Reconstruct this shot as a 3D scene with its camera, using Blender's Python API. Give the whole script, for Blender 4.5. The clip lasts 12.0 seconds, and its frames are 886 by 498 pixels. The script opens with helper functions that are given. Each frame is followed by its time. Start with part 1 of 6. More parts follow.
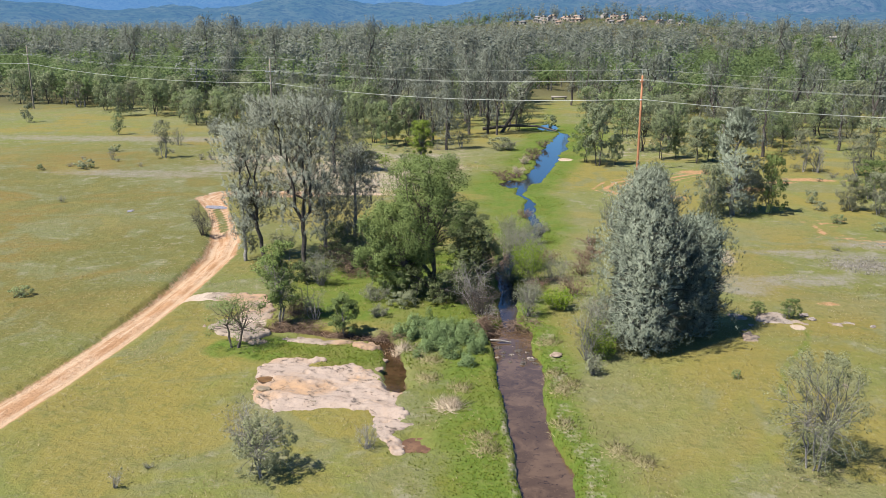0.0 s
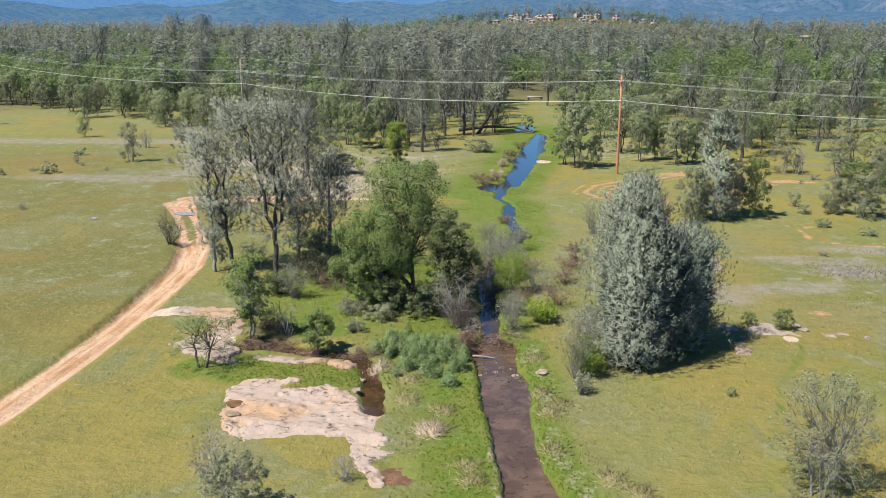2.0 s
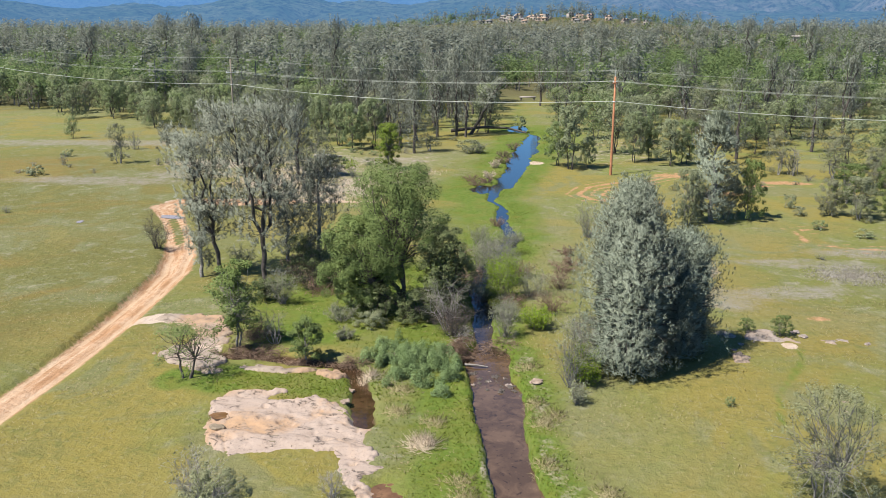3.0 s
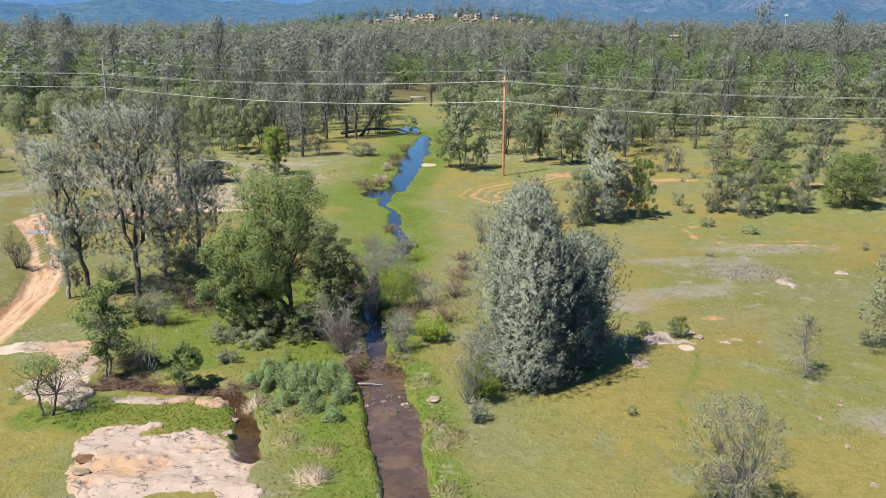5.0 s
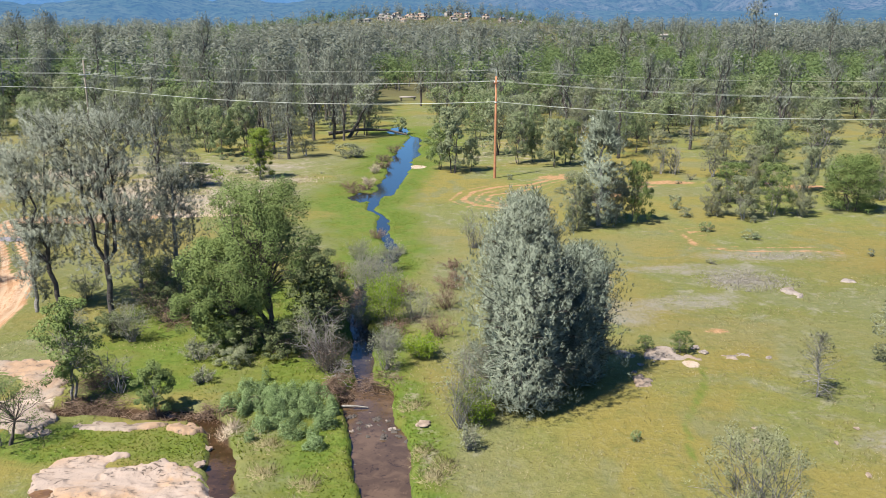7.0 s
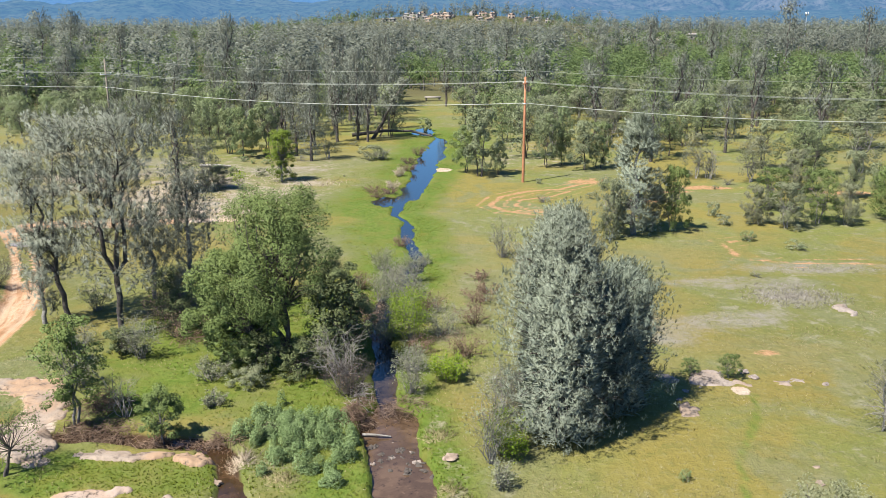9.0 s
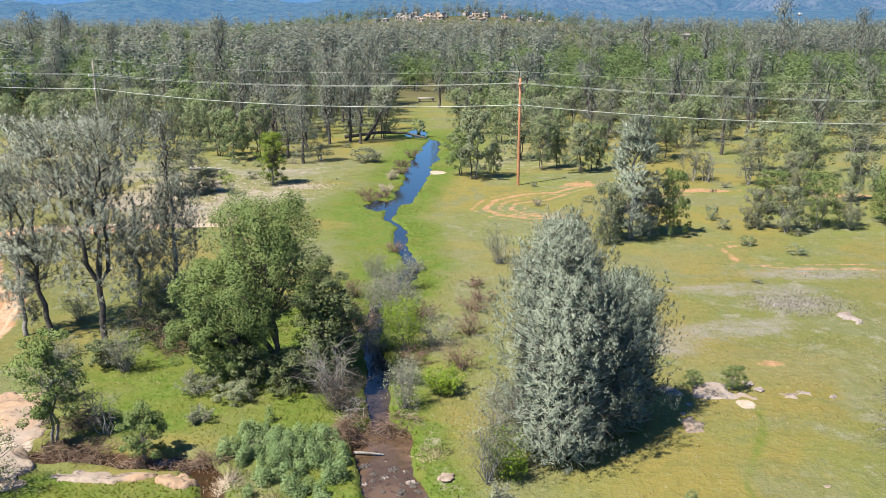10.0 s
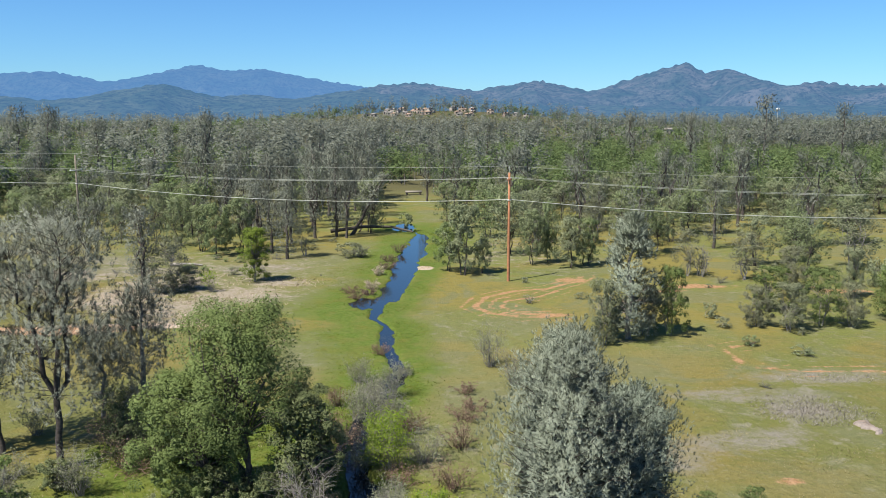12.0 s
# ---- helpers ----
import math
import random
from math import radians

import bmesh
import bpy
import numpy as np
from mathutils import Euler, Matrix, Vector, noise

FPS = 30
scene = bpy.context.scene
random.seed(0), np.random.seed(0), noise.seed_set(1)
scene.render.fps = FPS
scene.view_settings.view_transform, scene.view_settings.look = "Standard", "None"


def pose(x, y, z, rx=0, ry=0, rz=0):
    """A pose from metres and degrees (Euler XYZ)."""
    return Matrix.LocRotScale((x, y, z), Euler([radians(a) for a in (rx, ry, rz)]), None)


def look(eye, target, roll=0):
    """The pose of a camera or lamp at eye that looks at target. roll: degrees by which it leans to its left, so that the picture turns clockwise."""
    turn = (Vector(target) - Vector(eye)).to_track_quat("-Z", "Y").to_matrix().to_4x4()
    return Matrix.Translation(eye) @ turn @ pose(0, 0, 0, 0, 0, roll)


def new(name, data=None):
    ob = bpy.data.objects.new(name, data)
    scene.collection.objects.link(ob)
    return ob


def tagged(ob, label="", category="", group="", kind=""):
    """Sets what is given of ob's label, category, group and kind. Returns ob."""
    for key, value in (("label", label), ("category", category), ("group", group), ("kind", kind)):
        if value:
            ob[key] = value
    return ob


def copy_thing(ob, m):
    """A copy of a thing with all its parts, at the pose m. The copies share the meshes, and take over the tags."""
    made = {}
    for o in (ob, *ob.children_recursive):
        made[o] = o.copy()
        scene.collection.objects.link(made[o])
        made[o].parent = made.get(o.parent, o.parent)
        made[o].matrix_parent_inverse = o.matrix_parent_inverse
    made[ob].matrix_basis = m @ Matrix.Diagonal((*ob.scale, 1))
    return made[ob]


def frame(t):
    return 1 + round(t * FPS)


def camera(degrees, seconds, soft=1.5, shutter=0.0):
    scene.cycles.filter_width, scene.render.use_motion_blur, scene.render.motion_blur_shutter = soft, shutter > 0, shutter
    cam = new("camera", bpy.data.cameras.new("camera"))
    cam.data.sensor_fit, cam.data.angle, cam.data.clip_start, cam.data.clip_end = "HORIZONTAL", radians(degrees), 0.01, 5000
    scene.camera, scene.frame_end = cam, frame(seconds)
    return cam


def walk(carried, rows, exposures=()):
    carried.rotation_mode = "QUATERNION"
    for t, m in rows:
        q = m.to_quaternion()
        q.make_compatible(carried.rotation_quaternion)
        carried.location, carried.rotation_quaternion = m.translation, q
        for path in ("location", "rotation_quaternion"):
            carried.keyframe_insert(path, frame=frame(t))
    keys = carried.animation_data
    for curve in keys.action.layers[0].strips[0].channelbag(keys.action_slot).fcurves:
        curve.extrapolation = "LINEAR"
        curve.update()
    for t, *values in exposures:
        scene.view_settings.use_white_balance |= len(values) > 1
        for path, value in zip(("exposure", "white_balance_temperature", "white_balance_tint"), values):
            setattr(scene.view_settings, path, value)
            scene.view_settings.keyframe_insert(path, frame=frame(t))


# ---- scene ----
import functools

cam = camera(55.2, 12.0, soft=0.8)
PATH = [
    (0.0, pose(0.60, -7.00, 17.96, 75.34, 0.06, 9.54)),
    (0.5, pose(0.36, -6.37, 17.94, 75.32, 0.05, 8.71)),
    (1.0, pose(0.15, -5.73, 17.95, 75.31, 0.04, 8.34)),
    (1.5, pose(-0.00, -5.11, 17.99, 75.28, 0.02, 8.05)),
    (2.0, pose(-0.09, -4.48, 18.03, 75.28, 0.01, 7.79)),
    (2.5, pose(-0.14, -3.85, 18.06, 75.27, 0.00, 7.54)),
    (3.0, pose(-0.17, -3.24, 18.07, 75.26, -0.00, 7.30)),
    (3.1, pose(-0.16, -3.12, 18.07, 75.27, -0.00, 7.16)),
    (3.2, pose(-0.16, -3.00, 18.07, 75.28, -0.00, 4.71)),
    (3.3, pose(-0.16, -2.88, 18.07, 75.30, -0.01, 1.49)),
    (3.4, pose(-0.16, -2.75, 18.07, 75.31, -0.01, 0.84)),
    (3.5, pose(-0.16, -2.63, 18.07, 75.32, -0.01, 0.24)),
    (3.6, pose(-0.16, -2.51, 18.07, 75.31, -0.01, -0.21)),
    (3.7, pose(-0.15, -2.38, 18.06, 75.29, -0.01, -0.57)),
    (4.0, pose(-0.13, -1.98, 18.05, 75.28, -0.01, -1.05)),
    (4.4, pose(-0.09, -1.45, 18.04, 75.27, -0.01, -0.75)),
    (4.9, pose(-0.05, -0.79, 18.02, 75.26, -0.02, 0.05)),
    (5.3, pose(-0.02, -0.26, 18.01, 75.25, -0.02, 0.08)),
    (5.5, pose(0.00, -0.00, 18.00, 75.24, -0.02, 0.00)),
    (6.0, pose(0.03, 0.73, 17.97, 75.22, -0.02, -0.17)),
    (6.5, pose(0.04, 1.49, 17.95, 75.23, -0.01, -0.38)),
    (7.0, pose(-0.00, 2.29, 17.93, 75.20, -0.01, -0.59)),
    (7.1, pose(-0.02, 2.45, 17.93, 75.20, -0.01, -0.63)),
    (7.2, pose(-0.03, 2.61, 17.93, 75.20, -0.01, 0.31)),
    (7.5, pose(-0.07, 3.12, 17.91, 75.19, -0.00, 1.60)),
    (8.0, pose(-0.14, 3.96, 17.89, 75.18, -0.00, 1.45)),
    (8.8, pose(-0.25, 5.31, 17.86, 75.17, 0.01, 1.11)),
    (9.0, pose(-0.28, 5.65, 17.85, 75.16, 0.01, 1.03)),
    (9.5, pose(-0.33, 6.46, 17.85, 75.19, 0.01, 0.81)),
    (10.0, pose(-0.35, 7.25, 17.86, 75.19, 0.01, 0.58)),
    (10.5, pose(-0.38, 8.04, 17.87, 75.21, 0.02, 0.38)),
    (10.6, pose(-0.39, 8.20, 17.87, 75.35, 0.02, 0.33)),
    (10.7, pose(-0.39, 8.36, 17.87, 75.78, 0.02, 0.28)),
    (10.8, pose(-0.40, 8.53, 17.87, 76.31, 0.02, 0.23)),
    (10.9, pose(-0.40, 8.69, 17.87, 76.92, 0.02, 0.18)),
    (11.0, pose(-0.41, 8.85, 17.87, 77.50, 0.02, 0.14)),
    (11.1, pose(-0.41, 9.02, 17.87, 78.08, 0.02, 0.09)),
    (11.2, pose(-0.42, 9.18, 17.87, 78.67, 0.02, 0.04)),
    (11.3, pose(-0.42, 9.35, 17.87, 79.21, 0.02, -0.01)),
    (11.4, pose(-0.43, 9.51, 17.87, 79.80, 0.03, -0.05)),
    (11.5, pose(-0.43, 9.68, 17.87, 80.35, 0.03, -0.10)),
    (11.6, pose(-0.44, 9.85, 17.87, 80.95, 0.03, -0.14)),
    (11.7, pose(-0.44, 10.01, 17.87, 81.28, 0.03, -0.17)),
    (11.8, pose(-0.45, 10.18, 17.87, 81.32, 0.03, -0.21)),
    (12.0, pose(-0.45, 10.52, 17.87, 81.32, 0.03, -0.29)),
]
walk(cam, PATH, [(0, 1.05), (5.5, 1.13), (10.6, 1.3), (11.0, 1.24), (11.5, 1.16), (12.0, 0.9)])

# ---- light ----
SUN_AZ = Vector((-0.76, -0.65, 0)).normalized()
SUN_EL = radians(56)
to_sun = SUN_AZ * math.cos(SUN_EL) + Vector((0, 0, math.sin(SUN_EL)))
world = bpy.data.worlds.new("sky")
scene.world = world
world.use_nodes = True
wn = world.node_tree
sky = wn.nodes.new("ShaderNodeTexSky")
sky.sky_type = "NISHITA"
sky.sun_disc = False
sky.sun_elevation = SUN_EL
sky.sun_rotation = math.atan2(SUN_AZ.x, SUN_AZ.y)
sky.air_density, sky.dust_density, sky.ozone_density = 1.0, 0.0, 4.0
bg = wn.nodes["Background"]
bg.inputs["Strength"].default_value = 0.061
clear = wn.nodes.new("ShaderNodeMix")
clear.data_type, clear.blend_type = "RGBA", "MULTIPLY"
clear.inputs[0].default_value = 1.0
clear.inputs[7].default_value = (0.52, 0.88, 1.24, 1)
wn.links.new(sky.outputs["Color"], clear.inputs[6])
wn.links.new(clear.outputs[2], bg.inputs["Color"])
sun_data = bpy.data.lights.new("sun", "SUN")
sun_data.energy, sun_data.angle, sun_data.color = 5.0, radians(0.53), (1.0, 0.945, 0.85)
sun = new("sun", sun_data)
sun.matrix_world = look(to_sun * 60, (0, 0, 0))


# ---- small tools ----
def hash01(ix, iy, seed):
    n = (ix * 374761393 + iy * 668265263 + seed * 974634777) & 0x7FFFFFFF
    n = ((n ^ (n >> 13)) * 1274126177) & 0x7FFFFFFF
    return ((n ^ (n >> 16)) & 0xFFFFFF) / float(0xFFFFFF)


def vnoise(x, y, seed=0):
    """Value noise from 0 to 1 on arrays."""
    x, y = np.asarray(x, float), np.asarray(y, float)
    ix, iy = np.floor(x).astype(np.int64), np.floor(y).astype(np.int64)
    fx, fy = x - ix, y - iy
    fx, fy = fx * fx * (3 - 2 * fx), fy * fy * (3 - 2 * fy)
    a, b = hash01(ix, iy, seed), hash01(ix + 1, iy, seed)
    c, d = hash01(ix, iy + 1, seed), hash01(ix + 1, iy + 1, seed)
    return (a * (1 - fx) + b * fx) * (1 - fy) + (c * (1 - fx) + d * fx) * fy


def fbm(x, y, octaves=4, seed=0):
    total, amp, norm = 0, 1.0, 0.0
    for k in range(octaves):
        total = total + amp * vnoise(np.asarray(x) * 2 ** k, np.asarray(y) * 2 ** k, seed + k * 17)
        norm += amp
        amp *= 0.5
    return total / norm


def smooth(a, b, x):
    t = np.clip((np.asarray(x, float) - a) / (b - a), 0, 1)
    return t * t * (3 - 2 * t)


def path_distance(x, y, line):
    """Distance from points to a polyline of (x, y)."""
    best = np.full(np.shape(x), 1e9)
    for (ax, ay), (bx, by) in zip(line[:-1], line[1:]):
        dx, dy = bx - ax, by - ay
        t = np.clip(((x - ax) * dx + (y - ay) * dy) / (dx * dx + dy * dy + 1e-9), 0, 1)
        best = np.minimum(best, np.hypot(x - ax - t * dx, y - ay - t * dy))
    return best


def inside(x, y, poly):
    """Signed distance to a polygon, negative inside."""
    d = path_distance(x, y, poly + poly[:1])
    odd = np.zeros(np.shape(x), bool)
    for (ax, ay), (bx, by) in zip(poly, poly[1:] + poly[:1]):
        cross = ((ay > y) != (by > y)) & (x < (bx - ax) * (y - ay) / (by - ay + 1e-12) + ax)
        odd ^= cross
    return np.where(odd, -d, d)


def mesh_np(name, verts, quads=None, tris=None, mats=(), quad_mat=None, tri_mat=None, smooth_shade=False):
    """A mesh from numpy arrays of corners, quads and triangles."""
    me = bpy.data.meshes.new(name)
    quads = np.zeros((0, 4), np.int32) if quads is None else np.asarray(quads, np.int32)
    tris = np.zeros((0, 3), np.int32) if tris is None else np.asarray(tris, np.int32)
    me.vertices.add(len(verts))
    me.vertices.foreach_set("co", np.asarray(verts, np.float32).ravel())
    nq, nt_ = len(quads), len(tris)
    me.loops.add(nq * 4 + nt_ * 3)
    me.loops.foreach_set("vertex_index", np.concatenate([quads.ravel(), tris.ravel()]).astype(np.int32))
    me.polygons.add(nq + nt_)
    me.polygons.foreach_set("loop_start", np.concatenate([np.arange(nq) * 4, nq * 4 + np.arange(nt_) * 3]).astype(np.int32))
    if quad_mat is not None or tri_mat is not None:
        qm = np.zeros(nq, np.int32) if quad_mat is None else quad_mat
        tm = np.zeros(nt_, np.int32) if tri_mat is None else tri_mat
        me.polygons.foreach_set("material_index", np.concatenate([qm, tm]).astype(np.int32))
    if smooth_shade:
        me.polygons.foreach_set("use_smooth", np.ones(nq + nt_, bool))
    me.update(calc_edges=True)
    for m in mats:
        me.materials.append(m)
    return me


class Shape:
    """Gathers corners, quads and triangles for one mesh."""

    def __init__(self):
        self.v, self.q, self.t, self.n, self.normals = [], [], [], 0, []

    def add(self, v, q=None, t=None):
        v = np.asarray(v, float).reshape(-1, 3)
        if q is not None:
            self.q.append(np.asarray(q).reshape(-1, 4) + self.n)
        if t is not None:
            self.t.append(np.asarray(t).reshape(-1, 3) + self.n)
        self.v.append(v)
        self.n += len(v)

    def arrays(self):
        v = np.concatenate(self.v) if self.v else np.zeros((0, 3))
        q = np.concatenate(self.q) if self.q else np.zeros((0, 4), int)
        t = np.concatenate(self.t) if self.t else np.zeros((0, 3), int)
        return v, q, t

    def mesh(self, name, mats, smooth_shade=False):
        v, q, t = self.arrays()
        me = mesh_np(name, v, q, t, mats, smooth_shade=smooth_shade)
        if self.normals:
            me.normals_split_custom_set_from_vertices(np.concatenate(self.normals))
        return me

    def lit(self, v, nrm):
        """Leaf triangles v (n, 3, 3) that share the soft normal of their clump, wound to agree with it."""
        nrm = nrm / (np.linalg.norm(nrm, axis=1)[:, None] + 1e-9)
        face = np.cross(v[:, 1] - v[:, 0], v[:, 2] - v[:, 0])
        back = (face * nrm).sum(1) < 0
        v[back] = v[back][:, ::-1]
        self.normals.append(np.repeat(nrm, 3, 0))
        self.add(v, None, np.arange(len(v) * 3).reshape(-1, 3))

    def tube(self, pts, radii, sides=5):
        pts = np.asarray(pts, float)
        k = len(pts)
        d = np.gradient(pts, axis=0)
        d /= np.linalg.norm(d, axis=1)[:, None] + 1e-9
        ref = np.where(np.abs(d[:, 2:3]) > 0.9, np.array([[1.0, 0, 0]]), np.array([[0, 0, 1.0]]))
        u = np.cross(d, ref)
        u /= np.linalg.norm(u, axis=1)[:, None] + 1e-9
        w = np.cross(d, u)
        a = np.arange(sides) * 2 * math.pi / sides
        r = np.asarray(radii, float)[:, None, None]
        v = pts[:, None] + r * (np.cos(a)[None, :, None] * u[:, None] + np.sin(a)[None, :, None] * w[:, None])
        i = np.arange(k - 1)[:, None] * sides
        j = np.arange(sides)[None]
        jn = (j + 1) % sides
        q = np.stack([i + j, i + jn, i + sides + jn, i + sides + j], -1)
        self.add(v, q)

    def leaves(self, centres, size, rng, slim=0.6, lift=0.5, out=None, light=False, facing=1.9, soft=None):
        """Small diamond leaves at the centres, turned at random, faces tending upwards."""
        n = len(centres)
        nrm = rng.normal(size=(n, 3))
        nrm[:, 2] = np.abs(nrm[:, 2]) + lift
        if out is not None:
            nrm += facing * out
        nrm /= np.linalg.norm(nrm, axis=1)[:, None]
        a = np.cross(nrm, rng.normal(size=(n, 3)))
        a /= np.linalg.norm(a, axis=1)[:, None] + 1e-9
        b = np.cross(nrm, a)
        s = (np.asarray(size) * rng.uniform(0.6, 1.3, n))[:, None]
        if light:
            v = np.stack([centres - a * s - b * s * slim, centres + a * s * 0.7 - b * s * slim, centres + a * s * 0.3 + b * s * slim * 1.3], 1)
            if soft is not None:
                self.lit(v, soft + 0.3 * nrm)
            else:
                self.add(v, None, np.arange(n * 3).reshape(n, 3))
            return
        v = np.stack([centres - a * s, centres - b * s * slim, centres + a * s, centres + b * s * slim], 1)
        self.add(v, np.arange(n * 4).reshape(n, 4))

    def needles(self, centres, axis, length, width, count, rng, spread=0.8, soft=None, vary=0.35):
        """Tufts of slim triangles fanning out from the centres about an axis."""
        n = len(centres)
        d = axis[:, None, :] + rng.normal(size=(n, count, 3)) * spread
        d /= np.linalg.norm(d, axis=2)[..., None]
        side = np.cross(d, rng.normal(size=(n, count, 3)))
        side /= np.linalg.norm(side, axis=2)[..., None] + 1e-9
        ln = (length * rng.uniform(0.65, 1.2, (n, count)))[..., None]
        c = centres[:, None, :]
        v = np.stack([c - side * width * 0.5, c + side * width * 0.5, c + d * ln], 2)
        v = v.reshape(-1, 3, 3)
        if soft is not None:
            self.lit(v, np.repeat(soft, count, 0) + vary * d.reshape(-1, 3))
        else:
            self.add(v, None, np.arange(n * count * 3).reshape(-1, 3))


def part(name, me, parent, label=""):
    ob = new(name, me)
    ob.parent = parent
    if label:
        tagged(ob, label)
    return ob


# ---- materials ----
def material(name):
    m = bpy.data.materials.new(name)
    m.use_nodes = True
    nt_ = m.node_tree
    return m, nt_, nt_.nodes["Principled BSDF"]


def node(nt_, kind, **values):
    n = nt_.nodes.new(kind)
    for k, v in values.items():
        n.inputs[k.replace("_", " ")].default_value = v
    return n


def mix_rgb(nt_, fac, a, b, mode="MIX"):
    n = nt_.nodes.new("ShaderNodeMix")
    n.data_type, n.blend_type = "RGBA", mode
    for sock, val in ((n.inputs[0], fac), (n.inputs[6], a), (n.inputs[7], b)):
        if isinstance(val, bpy.types.NodeSocket):
            nt_.links.new(val, sock)
        elif isinstance(val, (int, float)):
            sock.default_value = val
        else:
            sock.default_value = (*val, 1)
    return n.outputs[2]


def math_node(nt_, op, a, b=0.0, c=0.0, clamp=False):
    n = nt_.nodes.new("ShaderNodeMath")
    n.operation, n.use_clamp = op, clamp
    for sock, val in zip(n.inputs, (a, b, c)):
        if isinstance(val, bpy.types.NodeSocket):
            nt_.links.new(val, sock)
        else:
            sock.default_value = val
    return n.outputs[0]


def ramp(nt_, value, lo, hi):
    n = nt_.nodes.new("ShaderNodeMapRange")
    n.interpolation_type = "SMOOTHSTEP"
    nt_.links.new(value, n.inputs[0])
    n.inputs[1].default_value, n.inputs[2].default_value = lo, hi
    return n.outputs[0]


def noise_tex(nt_, scale, detail=4.0, rough=0.55, distort=0.0, space="Object"):
    co = nt_.nodes.new("ShaderNodeTexCoord")
    n = node(nt_, "ShaderNodeTexNoise", Scale=scale, Detail=detail, Roughness=rough, Distortion=distort)
    nt_.links.new(co.outputs[space], n.inputs["Vector"])
    return n.outputs["Fac"]


def bump(nt_, bsdf, height, strength, distance):
    b = node(nt_, "ShaderNodeBump", Strength=strength, Distance=distance)
    nt_.links.new(height, b.inputs["Height"])
    nt_.links.new(b.outputs["Normal"], bsdf.inputs["Normal"])


def attr(nt_, name):
    n = nt_.nodes.new("ShaderNodeAttribute")
    n.attribute_name = name
    return n.outputs["Fac"]


def leaf_material(name, dark, light, glow=0.3, rough=0.6, tint=None, tint_amount=0.5):
    """Foliage: hue and tone differ leaf by leaf and tree by tree, and light passes through."""
    m, nt_, bs = material(name)
    geo = nt_.nodes.new("ShaderNodeNewGeometry")
    info = nt_.nodes.new("ShaderNodeObjectInfo")
    col = mix_rgb(nt_, geo.outputs["Random Per Island"], dark, light)
    if tint:
        col = mix_rgb(nt_, math_node(nt_, "MULTIPLY", info.outputs["Random"], tint_amount), col, tint)
    big = noise_tex(nt_, 0.9, 2.0)
    col = mix_rgb(nt_, math_node(nt_, "MULTIPLY", ramp(nt_, big, 0.4, 0.75), 0.5), col, tuple(c * 0.85 for c in dark))
    nt_.links.new(col, bs.inputs["Base Color"])
    bs.inputs["Roughness"].default_value = rough
    bs.inputs["Specular IOR Level"].default_value = 0.06
    tr = nt_.nodes.new("ShaderNodeBsdfTranslucent")
    nt_.links.new(col, tr.inputs["Color"])
    mx = node(nt_, "ShaderNodeMixShader", Fac=0.68 * glow)
    nt_.links.new(bs.outputs[0], mx.inputs[1])
    nt_.links.new(tr.outputs[0], mx.inputs[2])
    nt_.links.new(mx.outputs[0], nt_.nodes["Material Output"].inputs["Surface"])
    return m


def bark_material(name, a, b):
    m, nt_, bs = material(name)
    n1 = noise_tex(nt_, 7.0, 6.0, 0.65)
    n2 = noise_tex(nt_, 1.2, 2.0)
    col = mix_rgb(nt_, ramp(nt_, n1, 0.35, 0.65), a, b)
    col = mix_rgb(nt_, ramp(nt_, n2, 0.45, 0.75), col, tuple(c * 0.6 for c in a))
    nt_.links.new(col, bs.inputs["Base Color"])
    bs.inputs["Roughness"].default_value = 0.9
    bump(nt_, bs, n1, 0.8, 0.05)
    return m


def plain_material(name, a, b, scale, rough=0.85, metal=0.0, relief=0.02, strength=0.6):
    """A surface whose tone wanders between two colours, with fine relief."""
    m, nt_, bs = material(name)
    n1 = noise_tex(nt_, scale, 6.0, 0.6)
    n2 = noise_tex(nt_, scale * 6.5, 4.0, 0.6)
    col = mix_rgb(nt_, ramp(nt_, n1, 0.3, 0.7), a, b)
    col = mix_rgb(nt_, ramp(nt_, n2, 0.5, 0.85), col, tuple(c * 0.75 for c in a))
    nt_.links.new(col, bs.inputs["Base Color"])
    bs.inputs["Roughness"].default_value = rough
    bs.inputs["Metallic"].default_value = metal
    bump(nt_, bs, n2, strength, relief)
    return m


LEAF_OAK = leaf_material("oak_leaves", (0.09, 0.126, 0.038), (0.182, 0.232, 0.078), 0.35, tint=(0.14, 0.172, 0.07))
LEAF_OAK_MID = leaf_material("woodland_oak_leaves", (0.145, 0.187, 0.08), (0.245, 0.302, 0.13), 0.4, tint=(0.25, 0.262, 0.172), tint_amount=0.8)
LEAF_FAR_OAK = leaf_material("distant_oak_leaves", (0.09, 0.132, 0.05), (0.17, 0.22, 0.09), 0.6)
LEAF_FAR_PINE = leaf_material("distant_pine_needles", (0.14, 0.156, 0.122), (0.225, 0.24, 0.195), 0.6)
LEAF_PINE = leaf_material("grey_pine_needles", (0.155, 0.19, 0.142), (0.315, 0.355, 0.28), 0.22, tint=(0.23, 0.245, 0.185))
LEAF_PINE_THIN = leaf_material("sparse_pine_needles", (0.15, 0.168, 0.13), (0.295, 0.317, 0.258), 0.25, tint=(0.18, 0.192, 0.155))
LEAF_LIME = leaf_material("fresh_leaves", (0.112, 0.179, 0.0166), (0.224, 0.293, 0.0333), 0.35)
LEAF_GREY = leaf_material("grey_green_leaves", (0.15, 0.168, 0.095), (0.245, 0.262, 0.158), 0.3, tint=(0.19, 0.178, 0.125))
